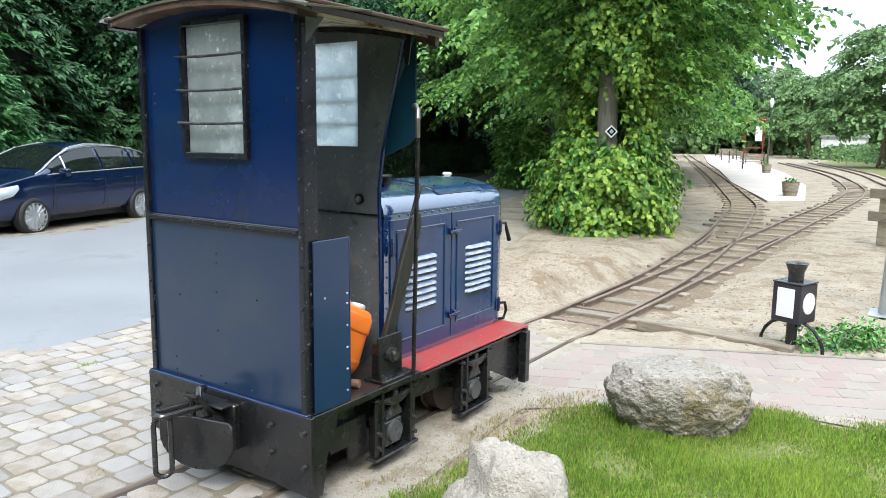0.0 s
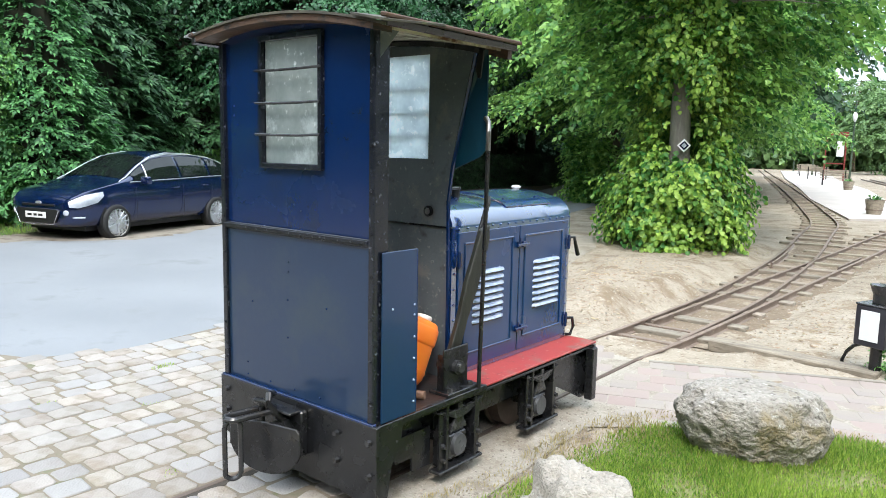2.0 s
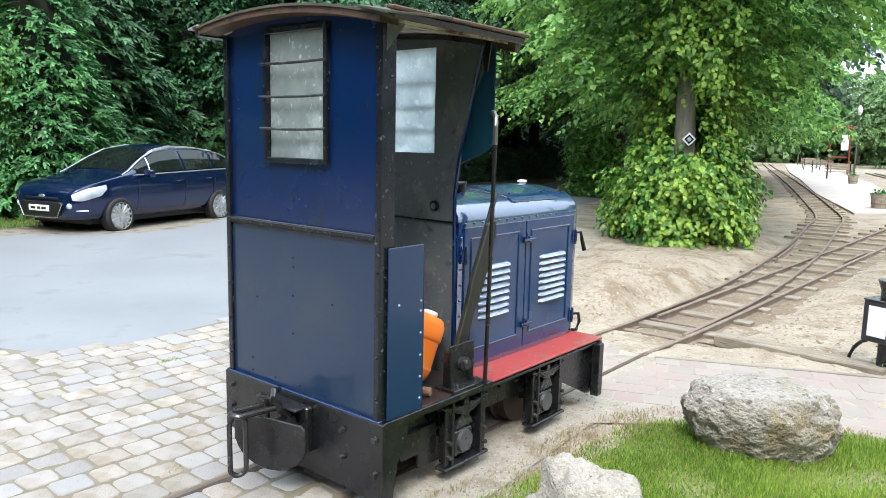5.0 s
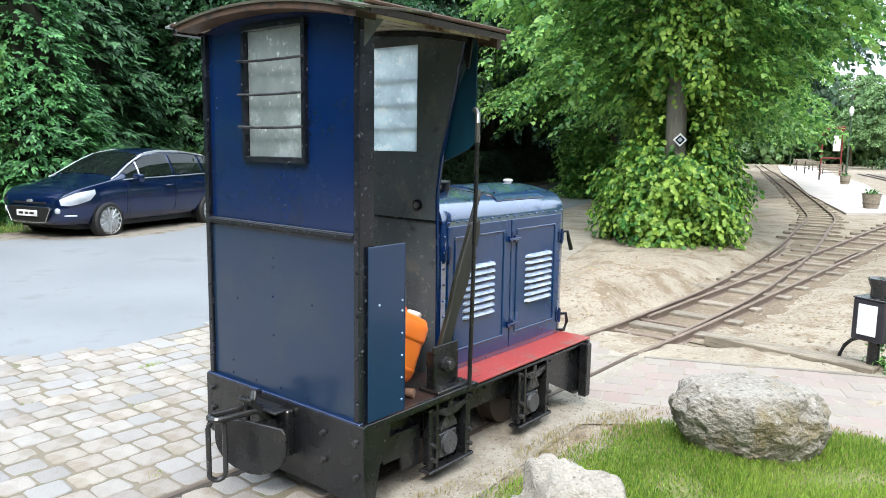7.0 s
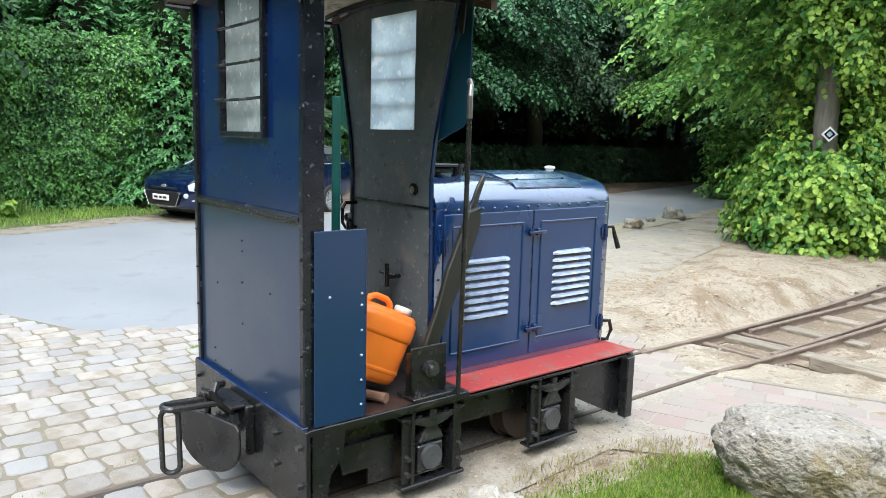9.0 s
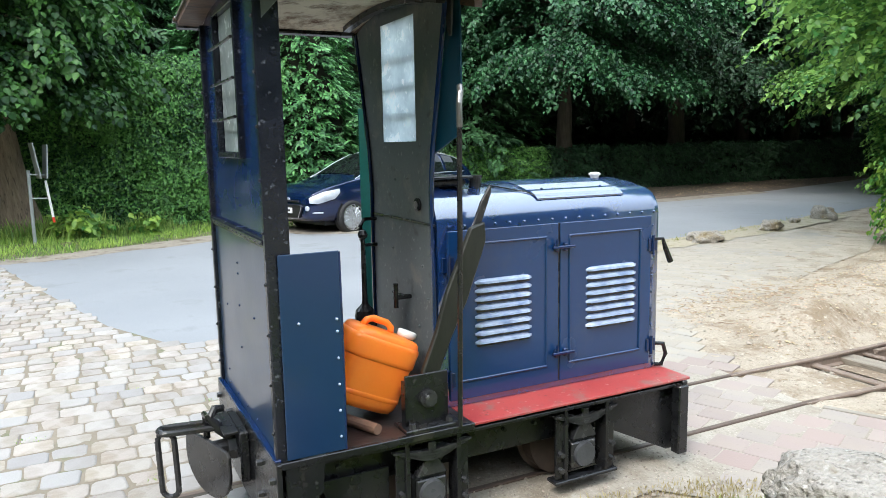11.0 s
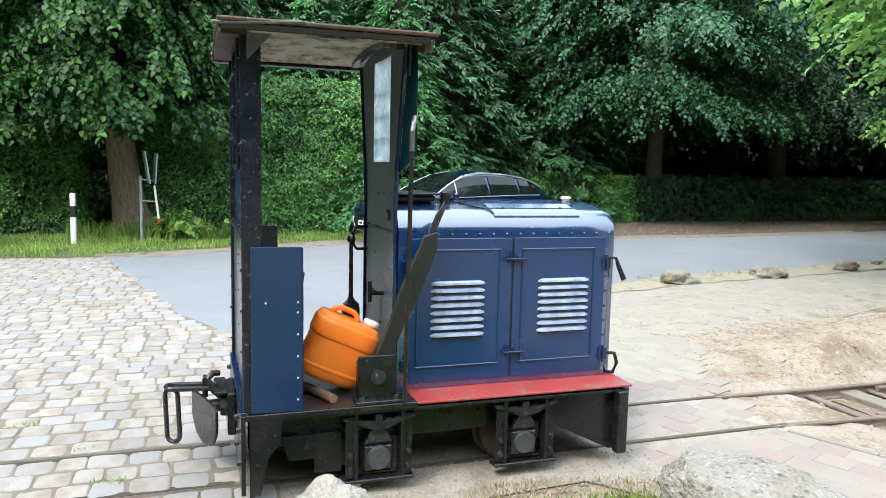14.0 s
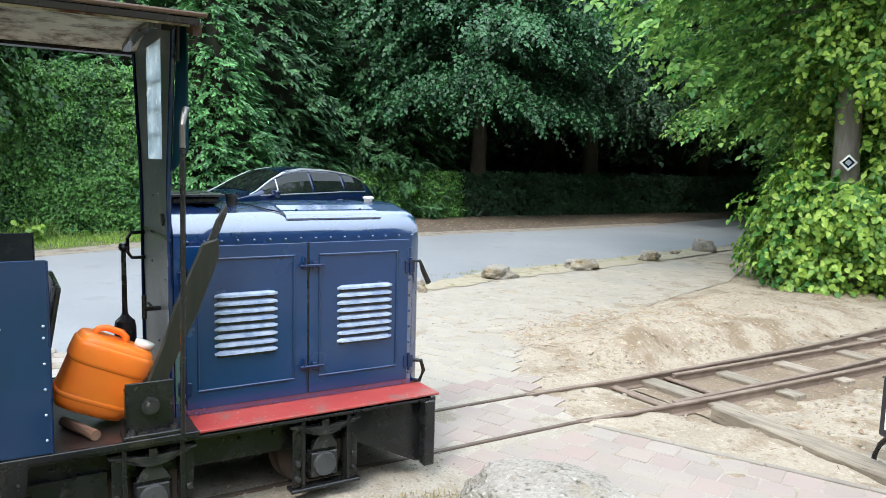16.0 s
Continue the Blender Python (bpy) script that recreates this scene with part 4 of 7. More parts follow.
# cab front wall: grey plate that narrows below the shoulders, with window
def front_outline():
    right = [(0.375, 0.48), (0.37, 1.10), (0.36, 1.5), (0.385, 1.70), (0.46, 2.02), (0.53, 2.32)]
    top = [(0.53 - 1.06 * i / 10, 2.40 - 0.08 * (2 * i / 10 - 1) ** 2) for i in range(11)]
    left = [(-x, z) for x, z in right[::-1]]
    return right[:-1] + top + left[1:]


fw = bmesh.new()
outline = front_outline()
hole = [(-0.2, 1.735), (0.205, 1.735), (0.205, 2.315), (-0.2, 2.315)]
e1 = [fw.verts.new((x, 0.79, z)) for x, z in outline]
e2 = [fw.verts.new((x, 0.79, z)) for x, z in hole]
edges = [fw.edges.new((e1[i], e1[(i + 1) % len(e1)])) for i in range(len(e1))] + [fw.edges.new((e2[i], e2[(i + 1) % 4])) for i in range(4)]
bmesh.ops.triangle_fill(fw, use_beauty=True, use_dissolve=False, edges=edges)
for f in [f for f in fw.faces if all(abs(v.co.x) < 0.22 and 1.73 < v.co.z < 2.32 for v in f.verts)]:
    fw.faces.remove(f)
ext = bmesh.ops.extrude_face_region(fw, geom=fw.faces[:])
for v in ext["geom"]:
    if isinstance(v, bmesh.types.BMVert):
        v.co.y += 0.008
bmesh.ops.recalc_face_normals(fw, faces=fw.faces[:])
front = ep("front_wall", fw, GREY_WALL, None, "dark grey painted steel front wall of the cab")
ep("plate_joint", box(-0.39, 0.392, 0.782, 0.79, 1.352, 1.362), BLACK, front)
fpane = ep("pane", box(-0.199, 0.204, 0.793, 0.797, 1.736, 2.314), FROST_FRONT, front, "frosted window glass, brightened as if lit from behind")
for z in (1.87, 2.0, 2.135):
    ep("guard_bar", tube([(-0.22, 0.81, z), (0.0, 0.812, z - 0.003), (0.225, 0.81, z)], 0.008), BLACK, front)
fr_frame = ep("window_frame", join(box(-0.225, -0.2, 0.799, 0.82, 1.71, 2.335, 0.003), box(0.205, 0.23, 0.799, 0.82, 1.71, 2.335, 0.003), box(-0.2, 0.205, 0.799, 0.82, 1.71, 1.735, 0.003), box(-0.2, 0.205, 0.799, 0.82, 2.315, 2.335, 0.003)), BLACK, front)
ep("round_port", join(moved(lathe([(0.032, 0), (0.032, 0.012), (0.02, 0.014)], 16), pose(0.22, 0.788, 1.44, 90, 0, 0))), BLACK, front)
ep("port_lens", moved(lathe([(0.018, 0), (0.018, 0.018), (0.01, 0.02)], 12), pose(0.22, 0.788, 1.44, 90, 0, 0)), STEEL, front)
for s in (-1, 1):
    fl = ep("front_flange", tube([(s * 0.378, 0.785, 0.49), (s * 0.373, 0.785, 1.1), (s * 0.363, 0.785, 1.5), (s * 0.388, 0.785, 1.70), (s * 0.463, 0.785, 2.02), (s * 0.533, 0.785, 2.31)], 0.012, 6), BLUE, front)
    wing = bmesh.new()
    pts = [(s * 0.375, 0.80, 1.68), (s * 0.46, 0.80, 2.02), (s * 0.53, 0.80, 2.32), (s * 0.575, 0.83, 2.32), (s * 0.575, 0.83, 1.79), (s * 0.54, 0.825, 1.755)]
    a = [wing.verts.new(p) for p in pts]
    b = [wing.verts.new((p[0] + s * 0.004, p[1] + 0.006, p[2])) for p in pts]
    wing.faces.new(a)
    wing.faces.new(b[::-1])
    for i in range(6):
        wing.faces.new((a[i], a[(i + 1) % 6], b[(i + 1) % 6], b[i]))
    bmesh.ops.recalc_face_normals(wing, faces=wing.faces[:])
    wg = ep("wind_deflector", wing, TEAL if s > 0 else GREEN, front, "teal painted angled wing plate")
    ep("bracket", plate([(-0.07, 0), (0.02, 0), (0.0, -0.16), (-0.02, -0.16)], 0.01, Matrix.Translation((s * 0.555, 0.80, 2.33)) @ Matrix(((1, 0, 0, 0), (0, 0, -1, 0), (0, 1, 0, 0), (0, 0, 0, 1))), 0.002), BLACK, front)
    if s < 0:
        continue
    rail = ep("grab_rail", tube([(s * 0.615, 0.80, 1.80), (s * 0.612, 0.795, 1.2), (s * 0.608, 0.785, 0.485)], 0.012, 10), BLACK, None, "black grab rail with a bare steel upper bend")
    ep("upper_bend", tube([(s * 0.572, 0.83, 1.96), (s * 0.585, 0.82, 1.96), (s * 0.605, 0.812, 1.935), (s * 0.615, 0.80, 1.89), (s * 0.615, 0.80, 1.79)], 0.014, 10), STEEL, rail, "bare bright steel bend")
# green far-side deflector sheet, set outboard to fit the camera's view through the cab
ep("far_deflector_sheet", box(-0.704, -0.696, 0.845, 0.905, 0.46, 1.93, 0.002), GREEN, None, "bright green painted far side sheet")

# roof: arched, felt covered, with timber edges
def roof_z(x):
    return 2.418 - 0.1 * ((x + 0.12) / 0.8) ** 2


def arch_board(x0, x1, y0, y1, dz0, dz1, n=14):
    bm = bmesh.new()
    rings = []
    for i in range(n + 1):
        x = x0 + (x1 - x0) * i / n
        z = roof_z(x)
        rings.append([bm.verts.new((x, y0, z + dz0)), bm.verts.new((x, y1, z + dz0)), bm.verts.new((x, y1, z + dz1)), bm.verts.new((x, y0, z + dz1))])
    for a, b in zip(rings, rings[1:]):
        for j in range(4):
            bm.faces.new((a[j], a[(j + 1) % 4], b[(j + 1) % 4], b[j]))
    bm.faces.new(rings[0][::-1])
    bm.faces.new(rings[-1])
    bmesh.ops.recalc_face_normals(bm, faces=bm.faces[:])
    return bm


roof = ep("roof", arch_board(-0.715, 0.74, -0.125, 0.865, 0.0, 0.012), ROOF_FELT, None, "arched felt-covered timber cab roof")
ep("lining", arch_board(-0.68, 0.655, 0.005, 0.83, -0.018, -0.002), ROOF_UNDER, roof, "flaking white underside boards")
ep("rear_trim", arch_board(-0.70, 0.66, -0.115, 0.0, -0.03, -0.002), ROOF_WOOD, roof, "dark weathered rear roof board")
ep("front_trim", arch_board(-0.70, 0.70, 0.832, 0.868, -0.05, -0.002), ROOF_WOOD, roof)
for s in (-1, 1):
    ep("side_board", moved(box(-0.02, 0.02, -0.135, 0.88, 0.002, 0.022, 0.005), pose(0.735 if s > 0 else -0.70, 0, 2.335 if s > 0 else 2.36, 0, s * 12, 0)), ROOF_WOOD, roof, "cracked brown timber roof edge")
    ep("side_beam", moved(box(-0.024, 0.016, -0.12, 0.85, -0.032, 0.001, 0.005), pose(0.735 if s > 0 else -0.70, 0, 2.335 if s > 0 else 2.36, 0, s * 12, 0)), BLACK, roof, "dark timber below the roof edge")
ep("felt_flap", moved(box(-0.10, 0.10, -0.155, 0.25, -0.006, 0.006, 0.002), pose(0.66, 0, 2.352, 4, 12, 0)), ROOF_FELT, roof, "lifted strip of roofing felt")
ep("zinc_tip", moved(box(-0.06, 0.03, -0.13, 0.1, -0.004, 0.004), pose(-0.71, 0, 2.378, 0, -10, 0)), GALV, roof, "bright bent zinc edging")
for y in (0.04, 0.75):
    ep("roof_beam", arch_board(-0.58, 0.56, y - 0.02, y + 0.02, -0.05, -0.022), BLACK, roof)

# bonnet
HW = 0.385
SAG = 0.036


def bonnet_ring(y, inset=0.0):
    h, r, top = HW - inset, 0.13, 1.515 - inset
    pts = [(-h, 0.485)]
    for i in range(7):
        a = math.pi - i * math.pi / 12
        pts.append((-h + r + r * math.cos(a), top - SAG - r + r * math.sin(a)))
    for i in range(1, 6):
        x = -h + r + (2 * h - 2 * r) * i / 6
        pts.append((x, top - SAG + SAG * (1 - (x / (h - r)) ** 2)))
    for i in range(7):
        a = math.pi / 2 - i * math.pi / 12
        pts.append((h - r + r * math.cos(a), top - SAG - r + r * math.sin(a)))
    pts.append((h, 0.485))
    return [(x, y, z) for x, z in pts]


def bonnet_z(x):
    """Height of the bonnet's skin at x on its crowned top and shoulder."""
    x = abs(x)
    flat = HW - 0.13
    if x < flat:
        return 1.515 - SAG * (x / flat) ** 2
    return 1.515 - SAG - 0.13 + math.sqrt(max(0.0, 0.13 ** 2 - (x - flat) ** 2))


bb = bmesh.new()
rings = [[bb.verts.new(p) for p in bonnet_ring(y, ins)] for y, ins in ((0.80, 0), (1.2, 0), (1.65, 0), (2.09, 0), (2.135, 0.012), (2.155, 0.04))]
for a, b in zip(rings, rings[1:]):
    for j in range(len(a) - 1):
        bb.faces.new((a[j], a[j + 1], b[j + 1], b[j]))
bb.faces.new(rings[-1])
bb.faces.new(rings[0][::-1])
bmesh.ops.recalc_face_normals(bb, faces=bb.faces[:])
bon = ep("bonnet", bb, BONNET_BLUE, None, "blue rounded engine bonnet with louvred side doors", smooth=True)
mod = bon.modifiers.new("edge", "EDGE_SPLIT")
mod.split_angle = radians(40)
# flat lift-up lid on top and caps
lid = bmesh.new()
lid_rows = []
for y in (1.37, 1.55, 1.74, 1.91):
    prof = [(x, z) for x, _, z in bonnet_ring(y) if x > -0.3 and z > 1.425]
    lid_rows.append([lid.verts.new((x + 0.006 * max(0, x - 0.2) / 0.185, y, z + 0.007)) for x, z in prof])
for a, b in zip(lid_rows, lid_rows[1:]):
    for j in range(len(a) - 1):
        lid.faces.new((a[j], a[j + 1], b[j + 1], b[j]))
rim = bmesh.ops.extrude_edge_only(lid, edges=[e for e in lid.edges if e.is_boundary])
for v in rim["geom"]:
    if isinstance(v, bmesh.types.BMVert):
        v.co.z -= 0.008
bmesh.ops.recalc_face_normals(lid, faces=lid.faces[:])
top_lid = ep("top_lid", lid, BONNET_BLUE, bon, "flat lift-up lid")
for y in (1.45, 1.82):
    ep("rivet", rivet(0.27, y, bonnet_z(0.27) + 0.008, "z", 0.008), BLUE, top_lid)
ep("lid_seam", tube([(x, y, bonnet_z(x) + 0.005) for x, y in ((0.10, 1.19), (0.17, 1.25), (0.235, 1.30), (0.285, 1.345), (0.315, 1.362), (0.333, 1.375), (0.337, 1.5), (0.337, 1.74))], 0.0035, 6), BLACK, bon, "dark curved seam along the lid")
cap = ep("filler_cap", lathe([(0.024, 0), (0.024, 0.012), (0.033, 0.014), (0.034, 0.024), (0.02, 0.03), (0.0001, 0.031)], 18, Matrix.Translation((0.0, 2.0, 1.515))), WHITE_CAP, bon, "pale screw cap")
ep("stub_pipe", lathe([(0.03, 0), (0.03, 0.05), (0.036, 0.052), (0.036, 0.068), (0.0001, 0.07)], 16, Matrix.Translation((0.12, 1.15, 1.495))), GREASE, bon, "short dark pipe stub")
ep("hatch", box(-0.22, 0.16, 0.84, 1.08, 1.515, 1.55, 0.01), BLACK, bon, "black flat hatch")
ep("hatch_lid", box(-0.25, 0.19, 0.83, 1.10, 1.552, 1.565, 0.004), BLACK, bon)
for s in (-1, 1):
    X = s * HW
    def sx(a, b):
        return (min(X + s * a, X + s * b), max(X + s * a, X + s * b))
    for i in range(16):
        ep("rivet", rivet(X + s * 0.003, 0.86 + i * 0.082, 1.345, "x", 0.008), BONNET_BLUE, bon)
    for i in range(9):
        ep("rivet", rivet(X + s * 0.003, 0.825, 0.55 + i * 0.09, "x", 0.007), BONNET_BLUE, bon)
        ep("rivet", rivet(X + s * 0.003, 2.085, 0.55 + i * 0.09, "x", 0.007), BONNET_BLUE, bon)
    for y0, y1, l0, l1, nl in ((0.85, 1.468, 0.985, 1.305, 8), (1.478, 2.07, 1.635, 1.965, 8)):
        d = ep("bonnet_door", box(*sx(0.0, 0.010), y0, y1, 0.515, 1.325, 0.003), DOOR_BLUE, bon, "blue sheet door with eight louvres")
        i0, i1, k0, k1 = y0 + 0.05, y1 - 0.07, 0.60, 1.265
        for a in ((i0, i1, k0, k0 + 0.012), (i0, i1, k1 - 0.012, k1), (i0, i0 + 0.012, k0 + 0.012, k1 - 0.012), (i1 - 0.012, i1, k0 + 0.012, k1 - 0.012)):
            ep("swage", box(*sx(0.009, 0.018), *a, 0.004), DOOR_BLUE, d)
        for i in range(nl):
            z = 0.785 + i * (1.075 - 0.785) / (nl - 1)
            lv = bmesh.new()
            n = 14
            rows = []
            for j in range(n + 1):
                y = l0 + (l1 - l0) * j / n
                f = math.sqrt(min(1.0, min(j, n - j) / 1.4 + 0.02))
                rows.append([lv.verts.new((X + s * 0.0098, y, z + 0.013 * f)), lv.verts.new((X + s * (0.0098 + 0.010 * f), y, z + 0.011 * f)), lv.verts.new((X + s * (0.0098 + 0.021 * f), y, z + 0.003 * f)), lv.verts.new((X + s * (0.0098 + 0.024 * f), y, z - 0.008)), lv.verts.new((X + s * 0.0098, y, z - 0.010))])
            for p, q in zip(rows, rows[1:]):
                for j in range(4):
                    lv.faces.new((p[j], p[j + 1], q[j + 1], q[j]))
            bmesh.ops.recalc_face_normals(lv, faces=lv.faces[:])
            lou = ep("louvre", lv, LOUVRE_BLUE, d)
            # Black strip on the door puts in the shade below each louvre.
            ep("under_louvre_strip", box(*sx(0.0098, 0.0115), l0 + 0.012, l1 - 0.012, z - 0.023, z - 0.0105), BLACK, lou, "black strip for the shade below the louvre")
        hy = y0 - 0.005 if y0 < 1 else y1 + 0.005
        for z in (0.62, 1.17):
            ep("hinge", join(box(*sx(0.01, 0.018), hy - 0.03, hy + 0.03, z - 0.035, z + 0.035, 0.002), cyl((X + s * 0.02, hy, z - 0.05), (X + s * 0.02, hy, z + 0.05), 0.009)), BLUE, d)
    ep("door_gap", box(*sx(0.0, 0.004), 1.4685, 1.4775, 0.515, 1.325), BLACK, bon)
    for z in (0.665, 1.205):
        ep("door_latch", join(box(*sx(0.01, 0.03), 1.435, 1.46, z - 0.02, z + 0.02, 0.003), box(*sx(0.01, 0.03), 1.49, 1.515, z - 0.02, z + 0.02, 0.003), cyl((X + s * 0.03, 1.42, z), (X + s * 0.03, 1.55, z), 0.009), cyl((X + s * 0.03, 1.445, z), (X + s * 0.035, 1.445, z + 0.045), 0.007)), BLUE, bon, "small steel toggle latch")
    ep("side_handle", tube([(X + s * 0.01, 2.08, 1.2), (X + s * 0.03, 2.13, 1.2), (X + s * 0.03, 2.15, 1.15), (X + s * 0.03, 2.19, 1.07)], [0.008, 0.01, 0.013, 0.016]), BLACK, bon)
    ep("corner_hook", tube([(X, 2.11, 0.62), (X + s * 0.03, 2.15, 0.62), (X + s * 0.03, 2.17, 0.56), (X + s * 0.02, 2.15, 0.5), (X, 2.12, 0.5)], 0.012), BLACK, bon)

# big hand lever with pedestal on the floor beside the entrance
lev = ep("brake_lever", join(box(0.535, 0.547, 0.55, 0.76, 0.50, 0.73, 0.003), box(0.46, 0.60, 0.53, 0.80, 0.483, 0.503, 0.004), box(0.50, 0.547, 0.55, 0.565, 0.50, 0.70, 0.003)), BLACK, None, "long dark wooden brake lever on a black pedestal")
m_lev = Matrix.Translation((0.50, 0.655, 0.62)) @ Euler((radians(-22.3), 0, 0)).to_matrix().to_4x4()
ep("lever_arm", moved(plate([(-0.042, -0.02), (0.042, -0.02), (0.042, 0.28), (0.058, 0.46), (0.05, 0.74), (0.015, 0.82), (-0.045, 0.77), (-0.055, 0.46), (-0.04, 0.28)], 0.032, plane_x(0), 0.006), m_lev), mat("oily_dark_wood", (0.007, 0.009, 0.006), (0.02, 0.021, 0.014), rough=0.5, scale=5, fine=40, bump=0.3, stretch=(4, 4, 0.7)), lev)
ep("lever_tip", moved(plate([(-0.02, 0.5), (0.022, 0.5), (0.018, 0.96), (-0.002, 0.99), (-0.018, 0.90)], 0.016, plane_x(-0.03), 0.004), m_lev), GREASE, lev)
ep("shaft", cyl((0.44, 0.655, 0.62), (0.57, 0.655, 0.62), 0.04, n=16), GREASE, lev)
ep("shaft_nut", cyl((0.57, 0.655, 0.62), (0.59, 0.655, 0.62), 0.03, n=6), GREASE, lev)
for y in (0.57, 0.75):
    ep("bolt", bolt(0.572, y, 0.503, "z", 0.018, 0.02), GREASE, lev)
# cab controls
ctl = ep("brake_column", join(lathe([(0.056, 0.485), (0.056, 0.83), (0.05, 0.865), (0.03, 0.885), (0.018, 0.90), (0.014, 0.92), (0.012, 1.24), (0.022, 1.25), (0.026, 1.265), (0.018, 1.285), (0.0001, 1.29)], 18, Matrix.Translation((-0.2, 0.66, 0)))), GREASE, None, "dark control column with long rod")
ep("handle", tube([(-0.33, 0.79, 1.33), (-0.33, 0.72, 1.33), (-0.33, 0.70, 1.30), (-0.33, 0.70, 1.22), (-0.33, 0.72, 1.19), (-0.33, 0.79, 1.19)], 0.01), BLACK, ctl)
ep("wall_lever", join(cyl((0.1, 0.79, 0.98), (0.1, 0.70, 0.98), 0.012), cyl((0.1, 0.71, 0.93), (0.1, 0.71, 1.05), 0.012), cyl((-0.02, 0.75, 0.985), (0.12, 0.75, 0.985), 0.009)), BLACK, ctl)
for x, z in [(0.05, 0.8), (0.2, 0.85), (-0.1, 1.2), (0.25, 1.15), (0.15, 0.7), (0.3, 1.0), (0.3, 0.7), (-0.05, 1.55), (0.1, 1.56)]:
    ep("rivet", rivet(x, 0.788, z, "y", 0.008), GREY_WALL, front)
seat = ep("seat_locker", join(box(-0.5, 0.1, 0.03, 0.26, 0.485, 0.78, 0.01), moved(box(-0.5, 0.1, -0.012, 0.012, 0.0, 0.34, 0.005), pose(0, 0.27, 0.78, -10, 0, 0))), GREASE, None, "dark seat locker")
ep("floor_pipe", cyl((0.26, 0.32, 0.508), (0.52, 0.43, 0.508), 0.024, n=12), mat("rusty_pipe", (0.16, 0.08, 0.05), (0.25, 0.15, 0.1), rough=0.6, bump=0.2), None, "rusty pipe end on the cab floor")

# orange canister leaning in the cab entrance
def canister():
    can = tagged(empty("jerrycan"), "bright orange plastic canister with white screw cap leaning in the cab", "canister")
    def round_box(profile, n=40):
        """Rings of a squared oval: (scale, height)."""
        bm = bmesh.new()
        rings = []
        for k, z in profile:
            ring = []
            for j in range(n):
                c, q = math.cos(2 * math.pi * j / n), math.sin(2 * math.pi * j / n)
                ring.append(bm.verts.new((0.12 * k * math.copysign(abs(c) ** 0.5, c), 0.155 * k * math.copysign(abs(q) ** 0.5, q), z)))
            rings.append(ring)
        for a, b in zip(rings, rings[1:]):
            for j in range(n):
                bm.faces.new((a[j], a[(j + 1) % n], b[(j + 1) % n], b[j]))
        bm.faces.new(rings[0][::-1])
        bm.faces.new(rings[-1])
        return bm

    part("body", round_box([(0.72, 0.0), (0.86, 0.006), (0.95, 0.03), (0.975, 0.06), (0.985, 0.22), (0.985, 0.298), (0.95, 0.318), (0.87, 0.328), (0.5, 0.332), (0.1, 0.333)]), ORANGE, can, smooth=True)
    part("band", round_box([(0.97, 0.205), (1.025, 0.212), (1.035, 0.225), (1.035, 0.282), (1.02, 0.295), (0.95, 0.306)]), ORANGE, can, smooth=True)
    part("band", round_box([(0.95, 0.05), (0.988, 0.056), (0.988, 0.072), (0.95, 0.078)]), ORANGE, can, smooth=True)
    part("grip", tube([(0, -0.10, 0.32), (0, -0.09, 0.352), (0, -0.065, 0.366), (0, 0.0, 0.366), (0, 0.025, 0.352), (0, 0.035, 0.32)], 0.015, 10), ORANGE, can, smooth=True)
    part("screw_cap", lathe([(0.034, 0.33), (0.034, 0.375), (0.042, 0.377), (0.042, 0.40), (0.036, 0.405), (0.0001, 0.406)], 16, Matrix.Translation((0, 0.108, -0.042))), WHITE_CAP, can, "white screw cap", smooth=True)
    return can


can = canister()
can.matrix_world = pose(0.30, 0.41, 0.56, -25, 0, 0) @ pose(0, 0, 0, 0, 0, 3) @ Matrix.Diagonal((1.0, 1.13, 1.07, 1))


# ---- stones ----
def stone(name, x, y, z, sx, sy, sz, seed, material, label, category, rz=0, detail=4, rough=0.16, flat=0.25, peak=0.0, under=0.0):
    bm = bmesh.new()
    bmesh.ops.create_icosphere(bm, subdivisions=detail, radius=1.0)
    off = Vector((seed * 7.3, seed * 3.1, seed * 5.7))
    for v in bm.verts:
        p = v.co.copy()
        n1 = noise.noise(p * 0.9 + off)
        n2 = noise.noise(p * 2.3 + off)
        n3 = noise.noise(p * 6.0 + off)
        n4 = noise.noise(p * 15.0 + off)
        n5 = abs(noise.noise(p * 3.4 - off))
        v.co = p * (1 + rough * 1.6 * n1 + rough * 0.8 * n2 + rough * 0.34 * n3 + rough * 0.16 * n4 - rough * 0.5 * n5)
        if peak and v.co.z > 0:
            v.co.x *= 1 - peak * v.co.z
            v.co.y *= 1 - peak * v.co.z
        if under and v.co.z < 0.25:
            v.co.x *= 1 - under * min(1, 0.25 - v.co.z)
            v.co.y *= 1 - under * min(1, 0.25 - v.co.z)
        v.co.z = max(v.co.z, -0.75)
        if v.co.z > 0.72:
            v.co.z = 0.72 + (v.co.z - 0.72) * flat
        v.co = Vector((v.co.x * sx, v.co.y * sy, v.co.z * sz))
    ob = obj(name, bm, material, smooth=True)
    ob.matrix_world = pose(x, y, z, 0, 0, rz)
    return tagged(ob, label, category)


stone("boulder", 1.71, 2.09, 0.15, 0.47, 0.30, 0.34, 2, BOULDER, "large rounded grey granite boulder on the lawn edge", "boulder", 22, 6, 0.14, 0.25, 0.0, 0.36)
stone("boulder", 1.53, 0.22, 0.12, 0.29, 0.32, 0.43, 7, PALE_ROCK, "pale angular granite rock on the lawn", "boulder", 40, 5, 0.24, 0.6, 0.25)
